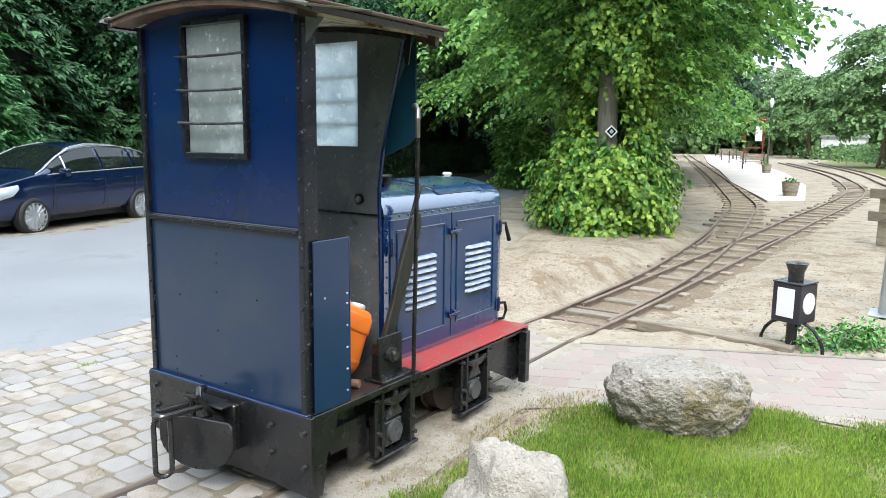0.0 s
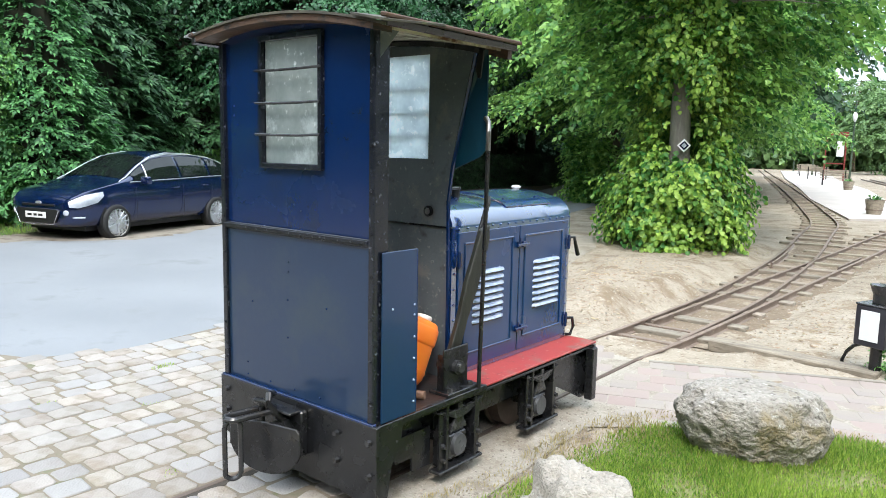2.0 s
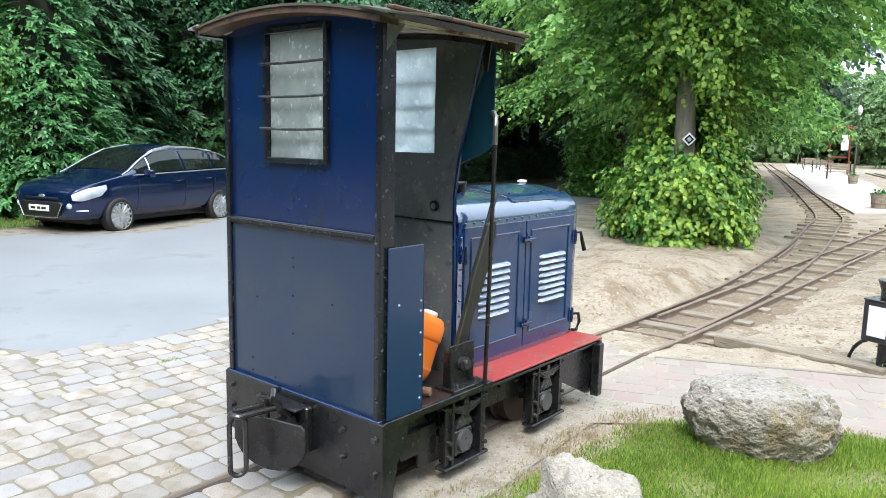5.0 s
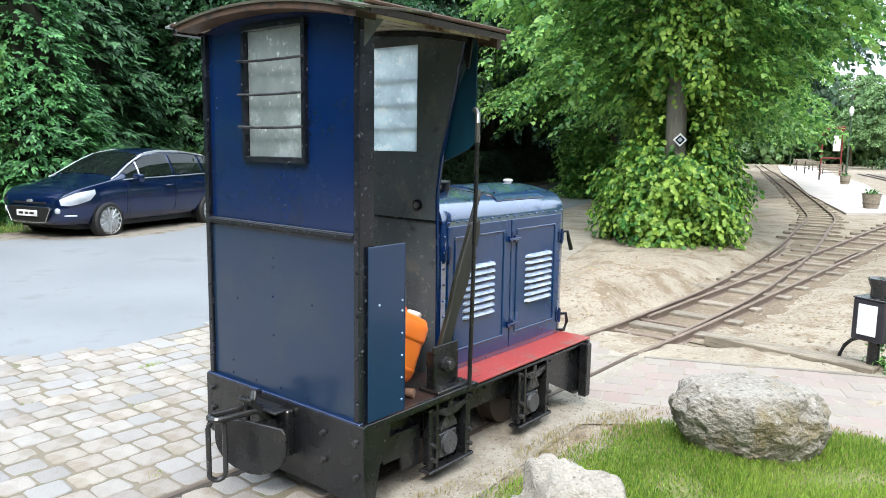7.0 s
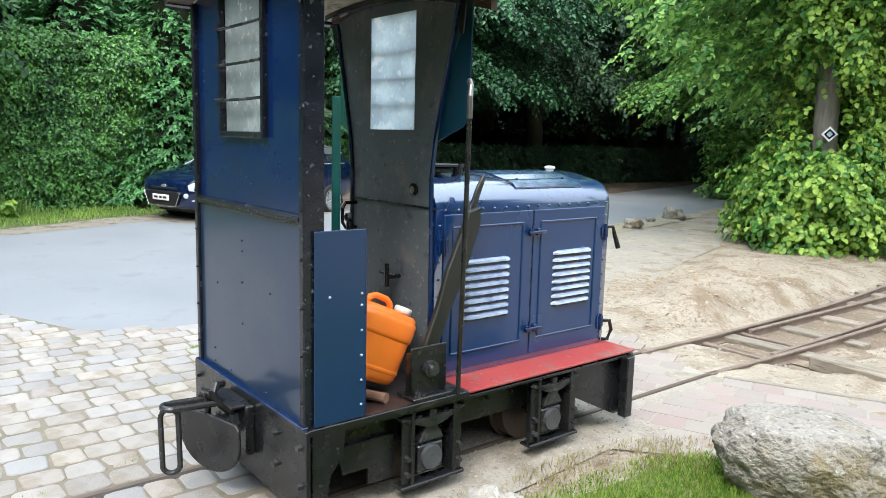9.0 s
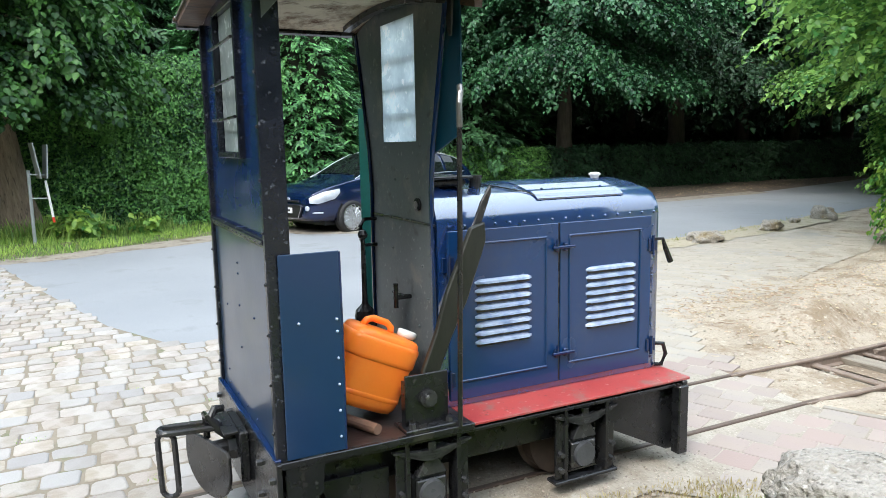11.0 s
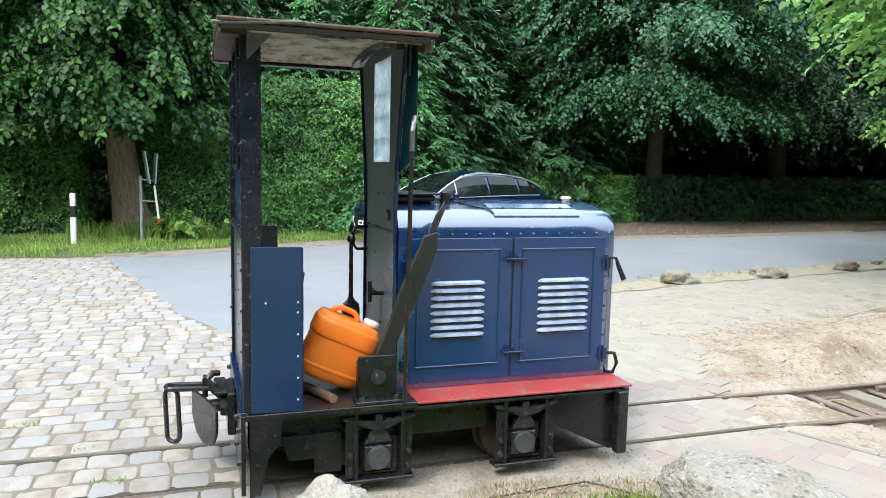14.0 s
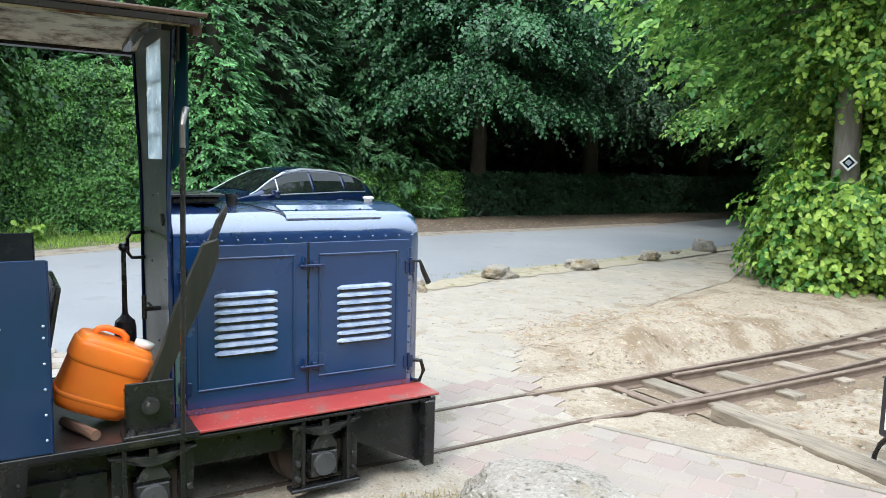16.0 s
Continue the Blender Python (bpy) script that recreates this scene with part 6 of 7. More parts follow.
# Unseen trees added behind the camera so paint and glass reflect dark.
woods("unseen_tree_belt", 16000, 307, "unseen tall trees added behind the viewer for reflections", [(-30, -24), (-8, -20), (12, -20), (26, -14)], 14, 1.5, 1.2, DEEP)
woods("unseen_tree_belt", 18000, 308, "unseen tall trees added beside the yard for reflections", [(22, -16), (27, -2), (27, 10), (25, 24)], 17, 1.5, 1.3, DEEP)

# grass blades on the lawn
def in_poly(px, py, poly):
    inside = np.zeros(len(px), bool)
    for (x0, y0), (x1, y1) in zip(poly, poly[1:] + poly[:1]):
        c = ((y0 > py) != (y1 > py)) & (px < (x1 - x0) * (py - y0) / (y1 - y0 + 1e-12) + x0)
        inside ^= c
    return inside


def grass(name, poly, n, height, seed, label, reach=(99, -99), blade=None, fade=0.01):
    rng = np.random.default_rng(seed)
    P = np.array(poly)
    x = rng.uniform(P[:, 0].min(), min(P[:, 0].max(), reach[0]), n)
    y = rng.uniform(max(P[:, 1].min(), reach[1]), P[:, 1].max(), n)
    ok = in_poly(x, y, poly)
    x, y = x[ok], y[ok]
    pn = np.array([noise.noise(Vector((a * 2.2, b * 2.2, 3))) for a, b in zip(x, y)])
    edge = np.full(len(x), 9.0)
    for (x0, y0), (x1, y1) in zip(poly, poly[1:] + poly[:1]):
        t = np.clip(((x - x0) * (x1 - x0) + (y - y0) * (y1 - y0)) / ((x1 - x0) ** 2 + (y1 - y0) ** 2), 0, 1)
        edge = np.minimum(edge, np.hypot(x - x0 - t * (x1 - x0), y - y0 - t * (y1 - y0)))
    ok = (pn + rng.uniform(-0.4, 0.6, len(x)) > -0.2) & (rng.random(len(x)) < 0.12 + edge / fade)
    x, y, pn = x[ok], y[ok], pn[ok]
    height = height * (1 + 0.9 * pn)
    p = np.stack([x, y, np.array([ground_height(a, b) for a, b in zip(x, y)]) * (y > 3) + 0.004], 1)
    me = leaf_mesh(name, p, np.tile((0, 0, 1.0), (len(x), 1)), height, 0.004 + height * 0.07, blade or GRASS, rng, 0, 0.35)
    return tagged(new(name, me), label, "grass", kind="stuff")


grass("grass", LAWN, 190000, 0.042, 91, "short green lawn grass", (4, -1.0), None, 0.22)
grass("grass", LAWN, 90000, 0.045, 97, "short green grass over the rest of the lawn", (99, -99), None, 0.3)
STRAW = leaf_mat("dry_grass", (0.30, 0.24, 0.11), (0.48, 0.42, 0.24), rough=0.7)
grass("dry_grass", [(0.6, 0.2), (0.95, 0.9), (1.0, 1.6), (1.35, 2.0), (2.3, 2.65), (3.4, 2.8), (3.4, 3.1), (2.2, 2.9), (1.0, 2.4), (0.7, 1.9), (0.7, 1.0)], 26000, 0.035, 94, "dry straw-coloured grass at the lawn edge", (99, -99), STRAW)
grass("dry_grass", LAWN, 26000, 0.035, 95, "scattered dry blades in the lawn", (4, -1.0), STRAW)
grass("moss", [(-4.2, 10.9), (-2.2, 10.2), (-1.1, 10.9), (-0.9, 12.4), (-2.0, 13.2), (-4.0, 12.8)], 9000, 0.022, 96, "yellowish moss and dry grass round the lime tree's foot", (99, -99), leaf_mat("dry_moss", (0.20, 0.19, 0.05), (0.42, 0.38, 0.14), rough=0.8), 0.8)
for i, (x, y) in enumerate([(-0.43, -0.9), (-0.6, -0.35), (-1.1, 0.3), (-0.95, -1.3), (-1.7, 0.1), (-0.5, -1.6), (-1.5, -1.0), (0.1, -0.7), (0.45, -0.55), (-2.4, 0.6), (-2.2, -0.4), (-0.75, 1.2)]):
    grass("joint_grass", [(x - 0.05, y - 0.09), (x + 0.04, y - 0.1), (x + 0.06, y + 0.08), (x - 0.03, y + 0.1)], 110, 0.022, 500 + i, "tiny grass tuft in a paving joint")
grass("verge_grass", GRASS_VERGE, 24000, 0.12, 92, "longer grass along the hedge foot", (99, -6), leaf_mat("verge_blades", (0.10, 0.24, 0.04), (0.42, 0.58, 0.13), vary=0.5))
for i, (x, y) in enumerate([(-13.1, -2.3), (-12.9, -1.5), (-12.5, -0.9), (-12.6, -0.2), (-12.9, 0.7)]):
    grass("tall_grass", [(x - 0.5, y - 0.5), (x + 0.45, y - 0.55), (x + 0.5, y + 0.5), (x - 0.45, y + 0.5)], 420, 0.34, 540 + i, "tall unmown grass at the hedge foot", (99, -99), leaf_mat("tall_blades", (0.10, 0.21, 0.04), (0.36, 0.48, 0.12), vary=0.5))
wr = np.random.default_rng(548)
wp, wo = [], []
for x, y, z in ((-12.3, -0.75, 0.25), (-12.2, -0.5, 0.4), (-12.4, -0.3, 0.22), (-12.3, 0.6, 0.2)):
    p, o = fill_blob(wr, 26, (x, y, z), (0.22, 0.22, 0.2), 0.9)
    wp.append(p)
    wo.append(o + np.array([0.5, 0, 0.3]))
wp, wo = np.concatenate(wp), np.concatenate(wo)
wp[:, 2] = np.maximum(wp[:, 2], 0.08)
P, W, N = sprays(wp, wo, wo + np.array([0, 0, 0.6]), 0.18, 4, wr)
leaf_thing("weeds", leaf_blades("foliage", P, W, N, 0.13, 0.10, LIME, wr), "broad-leaved bright green weeds at the hedge foot", "weeds")
grass("verge_grass", [(-5.4, 5.6), (-6.1, 10.6), (-6.9, 13.6), (-7.3, 13.5), (-6.5, 10.6), (-5.8, 5.6)], 2600, 0.05, 93, "thin yellowish grass between the kerb stones", (99, -99), leaf_mat("thin_grass", (0.20, 0.22, 0.05), (0.42, 0.42, 0.13)))


# ---- parked car ----
def make_car():
    car = tagged(empty("car"), "dark blue parked family car with silver alloy wheels", "car")
    L = 4.76
    # stations along the car: y from nose (0) to tail, half width, sill, belt, roof heights
    def lerp(t, pts):
        for (a, va), (b, vb) in zip(pts, pts[1:]):
            if t <= b:
                return va + (vb - va) * (t - a) / (b - a)
        return pts[-1][1]
    belt = [(0, 0.70), (0.08, 0.80), (0.3, 0.90), (0.9, 1.02), (1.25, 1.06), (2.6, 1.07), (4.2, 1.12), (4.6, 1.08), (4.76, 0.98)]
    roofl = [(0, 0.71), (0.08, 0.83), (0.3, 0.95), (0.9, 1.07), (1.2, 1.13), (1.7, 1.40), (2.1, 1.57), (2.6, 1.645), (3.4, 1.62), (4.0, 1.53), (4.45, 1.36), (4.65, 1.12), (4.76, 1.0)]
    half = [(0, 0.60), (0.05, 0.72), (0.12, 0.79), (0.3, 0.87), (0.7, 0.925), (2.4, 0.94), (4.0, 0.92), (4.5, 0.84), (4.76, 0.7)]
    sill = [(0, 0.34), (0.12, 0.26), (0.5, 0.24), (4.2, 0.26), (4.76, 0.38)]
    ys = [0, 0.04, 0.1, 0.2, 0.35, 0.55, 0.75, 0.95, 1.15, 1.3, 1.5, 1.7, 1.9, 2.1, 2.35, 2.6, 2.9, 3.2, 3.5, 3.8, 4.05, 4.25, 4.45, 4.58, 4.68, 4.74, 4.76]
    bm = bmesh.new()
    rings = []
    for y in ys:
        b, rf, w, s = lerp(y, belt), lerp(y, roofl), lerp(y, half), lerp(y, sill)
        rw = w * (0.90 if rf - b < 0.1 else 0.90 - 0.25 * min(1, (rf - b) / 0.55))
        ring = [(w * 0.85, s), (w * 0.97, s + 0.08), (w, (s + b) / 2), (w * 0.99, b - 0.12), (w * 0.95, b), ((w * 0.95 + rw) / 2 + 0.02, (b + rf) / 2), (rw, rf - 0.035), (rw * 0.8, rf - 0.008), (rw * 0.4, rf + 0.012), (0, rf + 0.018)]
        full = ring + [(-x, z) for x, z in ring[-2::-1]]
        rings.append([bm.verts.new((x, y, z)) for x, z in full])
    k = len(rings[0])
    for a, b in zip(rings, rings[1:]):
        for j in range(k):
            f = bm.faces.new((a[j], a[(j + 1) % k], b[(j + 1) % k], b[j]))
            f.smooth = True
    bm.faces.new(rings[0][::-1])
    bm.faces.new(rings[-1])
    bmesh.ops.recalc_face_normals(bm, faces=bm.faces[:])
    body = part("body", bm, CAR_BLUE, car)
    bodym = body.modifiers.new("round", "SUBSURF")
    bodym.levels = bodym.render_levels = 1

    def side_pt(y, f, s, out=0.012):
        b, rf, w = lerp(y, belt), lerp(y, roofl), lerp(y, half)
        rw = w * (0.90 - 0.25 * min(1, max(0, rf - b) / 0.55))
        xm, zm = (w * 0.95 + rw) / 2 + 0.02, (b + rf) / 2
        if f < 0.5:
            x, z = w * 0.95 + (xm - w * 0.95) * f * 2, b + (zm - b) * f * 2
        else:
            x, z = xm + (rw - xm) * (f - 0.5) * 2, zm + (rf - 0.035 - zm) * (f - 0.5) * 2
        return (s * (x + out), y, z + out * 0.4)

    for s in (-1, 1):
        for y0, y1, lean in ((1.42, 1.78, 0.3), (1.84, 2.72, 0.0), (2.80, 3.62, 0.0), (3.70, 4.30, -0.25)):
            g = bmesh.new()
            n = 6
            lo = [g.verts.new(side_pt(y0 + (y1 - y0) * i / n, 0.10, s)) for i in range(n + 1)]
            mi = [g.verts.new(side_pt(y0 + (y1 - y0) * i / n + (lean * 0.3 if i == 0 and lean > 0 else 0), 0.5, s)) for i in range(n + 1)]
            hi = [g.verts.new(side_pt(y0 + (y1 - y0) * i / n, 0.88, s)) for i in range(n + 1)]
            for a, b in ((lo, mi), (mi, hi)):
                for i in range(n):
                    g.faces.new((a[i], a[i + 1], b[i + 1], b[i]))
            bmesh.ops.recalc_face_normals(g, faces=g.faces[:])
            part("side_window", g, CAR_GLASS, car, "dark tinted window")
        part("window_trim", tube([side_pt(y, 0.96, s, 0.016) for y in (1.9, 2.1, 2.3, 2.6, 3.0, 3.4, 3.8, 4.1, 4.35)], 0.014, 6), CHROME, car, "bright chrome window trim")
        part("belt_trim", tube([side_pt(y, 0.04, s, 0.016) for y in (1.35, 1.8, 2.3, 3.0, 3.6, 4.3)], 0.010, 6), CHROME, car)
        mir = part("wing_mirror", moved(box(-0.11, 0.11, -0.07, 0.06, -0.07, 0.08, 0.04, 3), pose(s * 1.04, 1.62, 1.10)), CAR_BLUE, car, smooth=True)
        # headlight: a swept patch a little proud of the wing
        hl = bmesh.new()
        grid = []
        for i in range(11):
            y = 0.06 + 0.62 * i / 10
            top = lerp(y, belt) - 0.02 - 0.035 * (i / 10)
            low = 0.615 + 0.14 * (i / 10) + (0.09 * (i - 8) / 2 if i > 8 else 0) + (0.04 * (2 - i) / 2 if i < 2 else 0)
            row = []
            for j in range(5):
                z = low + (top - low) * j / 4
                bulge = 0.022 * math.sin(math.pi * j / 4) * math.sin(math.pi * min(1, i / 10 + 0.05))
                row.append(hl.verts.new((s * (lerp(y, half) * (1.0 - 0.05 * max(0, z - lerp(y, belt) + 0.12) / 0.12) + 0.004 + bulge), y - 0.015 - bulge * (1 - i / 10), z)))
            grid.append(row)
        for a, b in zip(grid, grid[1:]):
            for j in range(4):
                hl.faces.new((a[j], a[j + 1], b[j + 1], b[j]))
        bmesh.ops.recalc_face_normals(hl, faces=hl.faces[:])
        part("headlight", hl, LAMP_GLASS, car, "clear swept-back headlight", smooth=True)
        part("round_lamp", moved(lathe([(0.05, 0), (0.052, 0.015), (0.03, 0.024), (0.0001, 0.026)], 18), pose(s * 0.665, 0.035, 0.555, 90, 0, s * 28)), LAMP_GLASS, car, "small round clear lamp", smooth=True)
        part("pillar_trim", tube([side_pt(y, 1.0, s, 0.02) for y in (1.12, 1.3, 1.5, 1.7, 1.9, 2.1)], [0.010, 0.014, 0.016, 0.016, 0.015, 0.014] if s > 0 else 0.007, 8), CHROME, car, "bright silver windscreen pillar")
        part("quarter_frame", tube([side_pt(1.80, 0.06, s, 0.018), side_pt(1.81, 0.5, s, 0.018), side_pt(1.83, 0.9, s, 0.018)], 0.011, 6), CHROME, car)
        part("fog_light", moved(box(-0.11, 0.11, -0.02, 0.02, -0.015, 0.015, 0.006), pose(s * 0.80, 0.19, 0.47, 0, 0, s * 50)), LAMP_GLASS, car)
        for yw in (0.95, 3.80):
            wh = part("wheel", moved(lathe([(0.20, -0.11), (0.30, -0.115), (0.335, -0.09), (0.34, 0), (0.335, 0.09), (0.30, 0.115), (0.225, 0.11), (0.215, 0.06), (0.0001, 0.05)], 40), pose(s * 0.845, yw, 0.335, 0, s * 90, 0)), RUBBER, car, "black tyre on silver alloy wheel", smooth=True)
            rim = join(lathe([(0.23, 0.085), (0.25, 0.105), (0.257, 0.118), (0.247, 0.12), (0.237, 0.095)], 40), cyl((0, 0, 0.06), (0, 0, 0.115), 0.055, 0.045, 20), *[moved(box(0.03, 0.245, -0.016, 0.016, 0.09, 0.118, 0.004), pose(0, 0, 0, 0, 0, 360 * i / 15)) for i in range(13)])
            part("rim", moved(rim, pose(s * 0.85, yw, 0.335, 0, s * 90, 0)), ALLOY, wh, "silver many-spoked rim")
            part("arch_gap", moved(lathe([(0.0001, -0.05), (0.36, -0.05), (0.36, 0.0), (0.0001, 0.001)], 36), pose(s * (lerp(yw, half) * 0.985), yw, 0.375, 0, s * 90, 0)), BLACK_PLASTIC, car)
        part("door_handle", moved(box(-0.015, 0.015, -0.09, 0.09, -0.012, 0.012, 0.008), pose(s * 0.945, 2.55, 0.93)), CAR_BLUE, car)
        part("door_handle", moved(box(-0.015, 0.015, -0.09, 0.09, -0.012, 0.012, 0.008), pose(s * 0.94, 3.45, 0.95)), CAR_BLUE, car)
        for y in (1.45, 2.76, 3.66):
            part("door_gap", tube([(s * 0.953, y, 0.35), (s * 0.953, y, 0.7), (s * 0.94, y, 0.98)], 0.004, 5), BLACK_PLASTIC, car)
    ws = bmesh.new()
    rows = []
    for y in (1.24, 1.45, 1.7, 1.9, 2.06):
        rf, w = lerp(y, roofl), lerp(y, half)
        b = lerp(y, belt)
        rw = w * (0.90 - 0.25 * min(1, max(0, rf - b) / 0.55)) * 0.93
        rows.append([ws.verts.new((rw * f, y - 0.012, rf + 0.03 - 0.05 * abs(f) ** 3)) for f in (-1, -0.6, -0.2, 0.2, 0.6, 1)])
    for a, b in zip(rows, rows[1:]):
        for j in range(5):
            ws.faces.new((a[j], a[j + 1], b[j + 1], b[j]))
    bmesh.ops.recalc_face_normals(ws, faces=ws.faces[:])
    part("windscreen", ws, CAR_GLASS, car, "dark reflecting windscreen", smooth=True)
    gr = part("grille", plate([(-0.55, 0.16), (-0.42, -0.06), (0.42, -0.06), (0.55, 0.16), (0.5, 0.2), (-0.5, 0.2)], 0.08, Matrix.Translation((0, 0.0, 0.42)) @ plane_y(0), 0.01), BLACK_PLASTIC, car)
    part("grille_trim", tube([(-0.57, -0.045, 0.60), (-0.43, -0.05, 0.345), (0.0, -0.055, 0.335), (0.43, -0.05, 0.345), (0.57, -0.045, 0.60)], 0.007, 6), ALLOY, car)
    part("upper_grille", box(-0.42, 0.42, -0.012, 0.06, 0.66, 0.70, 0.01), BLACK_PLASTIC, car)
    part("badge", moved(cyl((0, 0, 0), (0, -0.02, 0), 0.05, n=20), pose(0, 0.02, 0.715) @ Matrix.Diagonal((1.5, 1, 0.7, 1))), CHROME, car)
    npl = part("number_plate", box(-0.26, 0.26, -0.075, -0.06, 0.45, 0.56, 0.004), WHITE, car, "white plate with dark bars")
    for i, (a, b) in enumerate(((-0.2, -0.09), (-0.04, 0.04), (0.08, 0.19))):
        part("bar", box(a, b, -0.078, -0.075, 0.485, 0.525), BLACK_PLASTIC, npl)
    part("wiper", tube([(-0.4, 1.2, 1.08), (0.0, 1.26, 1.13), (0.3, 1.28, 1.13)], 0.01, 5), BLACK_PLASTIC, car)
    part("shadow_gap", box(-0.72, 0.72, 0.4, 4.4, 0.2, 0.3), BLACK_PLASTIC, car)
    for s in (-1, 1):
        part("roof_bar", tube([side_pt(y, 1.0, s * 0.94, 0.02) for y in (2.2, 2.6, 3.2, 3.9)], 0.014, 6), CHROME, car)
    return car


car = make_car()
car.matrix_world = pose(-11.04, 2.97, -0.05, 0, 0, 15.5) @ pose(0, 0.23, 0) @ Matrix.Diagonal((1, 0.95, 1, 1))

# ---- roadside things ----
def marker_post(x, y):
    p = tagged(empty("marker_post", x, y, 0.02), "white roadside marker post with black band", "marker post")
    part("post", moved(box(-0.06, 0.06, -0.05, 0.05, 0, 1.0, 0.02, 2), Matrix()), WHITE, p)
    part("band", moved(box(-0.063, 0.063, -0.053, 0.053, 0.52, 0.76, 0.02, 2), Matrix()), BLACK_PLASTIC, p)
    return p


marker_post(-11.6, -2.52).matrix_world = pose(-11.6, -2.52, 0.02, 0, -2, 0)
sign = tagged(empty("sign_post", -11.7, -1.3, 0.02), "galvanised post with bent white sign plates seen edge-on", "sign post")
part("post", cyl((0, 0, 0), (-0.02, 0, 1.35), 0.03, n=10), GALV, sign)
part("sign_plate", moved(box(-0.3, 0.3, -0.012, 0.012, -0.32, 0.32, 0.004), pose(0, 0.12, 1.52, 0, 0, 0) @ pose(0, 0, 0, 8, 0, 8)), GALV, sign)
part("sign_plate", moved(box(-0.3, 0.3, -0.012, 0.012, -0.30, 0.30, 0.004), pose(0, 0.28, 1.5, 0, 0, 0) @ pose(0, 0, 0, -4, 0, 8)), GALV, sign)
part("lower_plate", moved(box(-0.06, 0.06, -0.02, 0.02, -0.38, 0.38, 0.006), pose(0, 0.30, 0.78, 6, 0, 0)), WHITE, sign, "white reflector board")
part("reflector", moved(box(-0.061, 0.061, -0.021, 0.021, -0.38, -0.28, 0.004), pose(0, 0.30, 0.78, 6, 0, 0)), RED_PLASTIC, sign)
part("arm", cyl((-0.02, 0, 1.28), (0, 0.26, 1.26), 0.015), GALV, sign)
part("arm", cyl((-0.01, 0, 0.85), (0, 0.28, 0.84), 0.015), GALV, sign)


def lantern():
    """Signal lantern of the points: white panes in a dark box, on curled iron feet."""
    e = tagged(empty("points_lantern", 2.02, 4.75, 0), "old points signal lantern with white panes and black chimney", "lantern")
    b = part("housing", box(-0.14, 0.14, -0.14, 0.14, 0.25, 0.60, 0.008), mat("lantern_black", (0.012, 0.012, 0.02), (0.03, 0.028, 0.035), rough=0.4, bump=0.1), e)
    for a in range(4):
        if a == 1:
            part("pane", moved(cyl((0, -0.141, 0.43), (0, -0.15, 0.43), 0.095, n=24), pose(0, 0, 0, 0, 0, 90 * a)), WHITE, b, "round white milk-glass pane")
            continue
        if a == 3:
            continue
        part("pane", moved(box(-0.085, 0.085, -0.150, -0.1405, 0.30, 0.56, 0.002), pose(0, 0, 0, 0, 0, 90 * a)), WHITE, b, "white milk-glass pane")
    part("lid", box(-0.146, 0.146, -0.146, 0.146, 0.60, 0.615, 0.005), GREASE, e)
    part("chimney", lathe([(0.07, 0.62), (0.07, 0.69), (0.10, 0.77), (0.105, 0.775), (0.09, 0.778), (0.0001, 0.76)], 20), GREASE, e)
    for s in (-1, 1):
        part("foot", tube([(s * 0.03, 0, 0.255), (s * 0.12, 0, 0.245), (s * 0.21, 0, 0.20), (s * 0.275, 0, 0.13), (s * 0.31, 0, 0.05), (s * 0.315, 0, -0.01)], 0.017, 8), BLACK, e, "curved black iron hoop leg")
    part("stem", cyl((0, 0, 0), (0, 0, 0.25), 0.05), BLACK, e)
    e.matrix_world = pose(1.97, 4.52, 0, 0, 0, -22) @ Matrix.Diagonal((0.92, 0.92, 0.97, 1))
    return e


lantern()
rng = np.random.default_rng(99)
pp, oo = [], []
for i in range(12):
    p, o = fill_blob(rng, 26, (2.02 + 0.62 * i / 11 + rng.uniform(-0.06, 0.06), 4.6 + 0.5 * i / 11 + rng.uniform(-0.06, 0.12), 0.05), (0.16, 0.16, 0.12), 0.9)
    pp.append(p)
    oo.append(o + np.array((0, 0, 0.5)))
pp = np.concatenate(pp)
pp[:, 2] = np.abs(pp[:, 2])
oo = np.concatenate(oo)
P, W, N = sprays(pp, oo, np.array([0, 0, 1.0]) + rng.normal(0, 0.4, pp.shape), 0.1, 4, rng)
P[:, 2] = np.maximum(P[:, 2], 0.01)
leaf_thing("ground_ivy", leaf_blades("foliage", P, W, N, 0.042, 0.028, HEDGE, rng), "small leafy weeds round the lantern foot", "weeds")

# platform with its furniture
PLAT = [(-1.3, 20.8), (-4.4, 29.9), (-7.9, 42), (-12.2, 56), (-20, 84), (-15.5, 84), (-8.6, 56), (-4.4, 42), (-1.6, 30), (-0.4, 21.6)]
bm = bmesh.new()
lo = [bm.verts.new((x, y, -0.02)) for x, y in PLAT]
hi = [bm.verts.new((x, y, 0.05)) for x, y in PLAT]
bm.faces.new(hi)
for i in range(len(PLAT)):
    j = (i + 1) % len(PLAT)
    bm.faces.new((lo[i], lo[j], hi[j], hi[i]))
bmesh.ops.recalc_face_normals(bm, faces=bm.faces[:])
tagged(obj("platform", bm, CONCRETE), "long pale paved station platform between the tracks", "platform", kind="structure")


def platform_lamp(x, y, h):
    e = tagged(empty("platform_lamp", x, y, 0.05), "green platform lamp post with white globe lantern", "lamp post", group="platform lamps")
    part("post", cyl((0, 0, 0), (0, 0, h), 0.07, 0.045, 10), mat("lamp_green", (0.06, 0.09, 0.06), rough=0.5), e)
    part("globe", lathe([(0.05, h * 0.74), (0.14, h * 0.78), (0.15, h * 0.82), (0.06, h * 0.86)], 12), WHITE, e)
    part("arm", cyl((0, 0, h * 0.74), (0.1, 0, h * 0.76), 0.02), GALV, e)
    return e


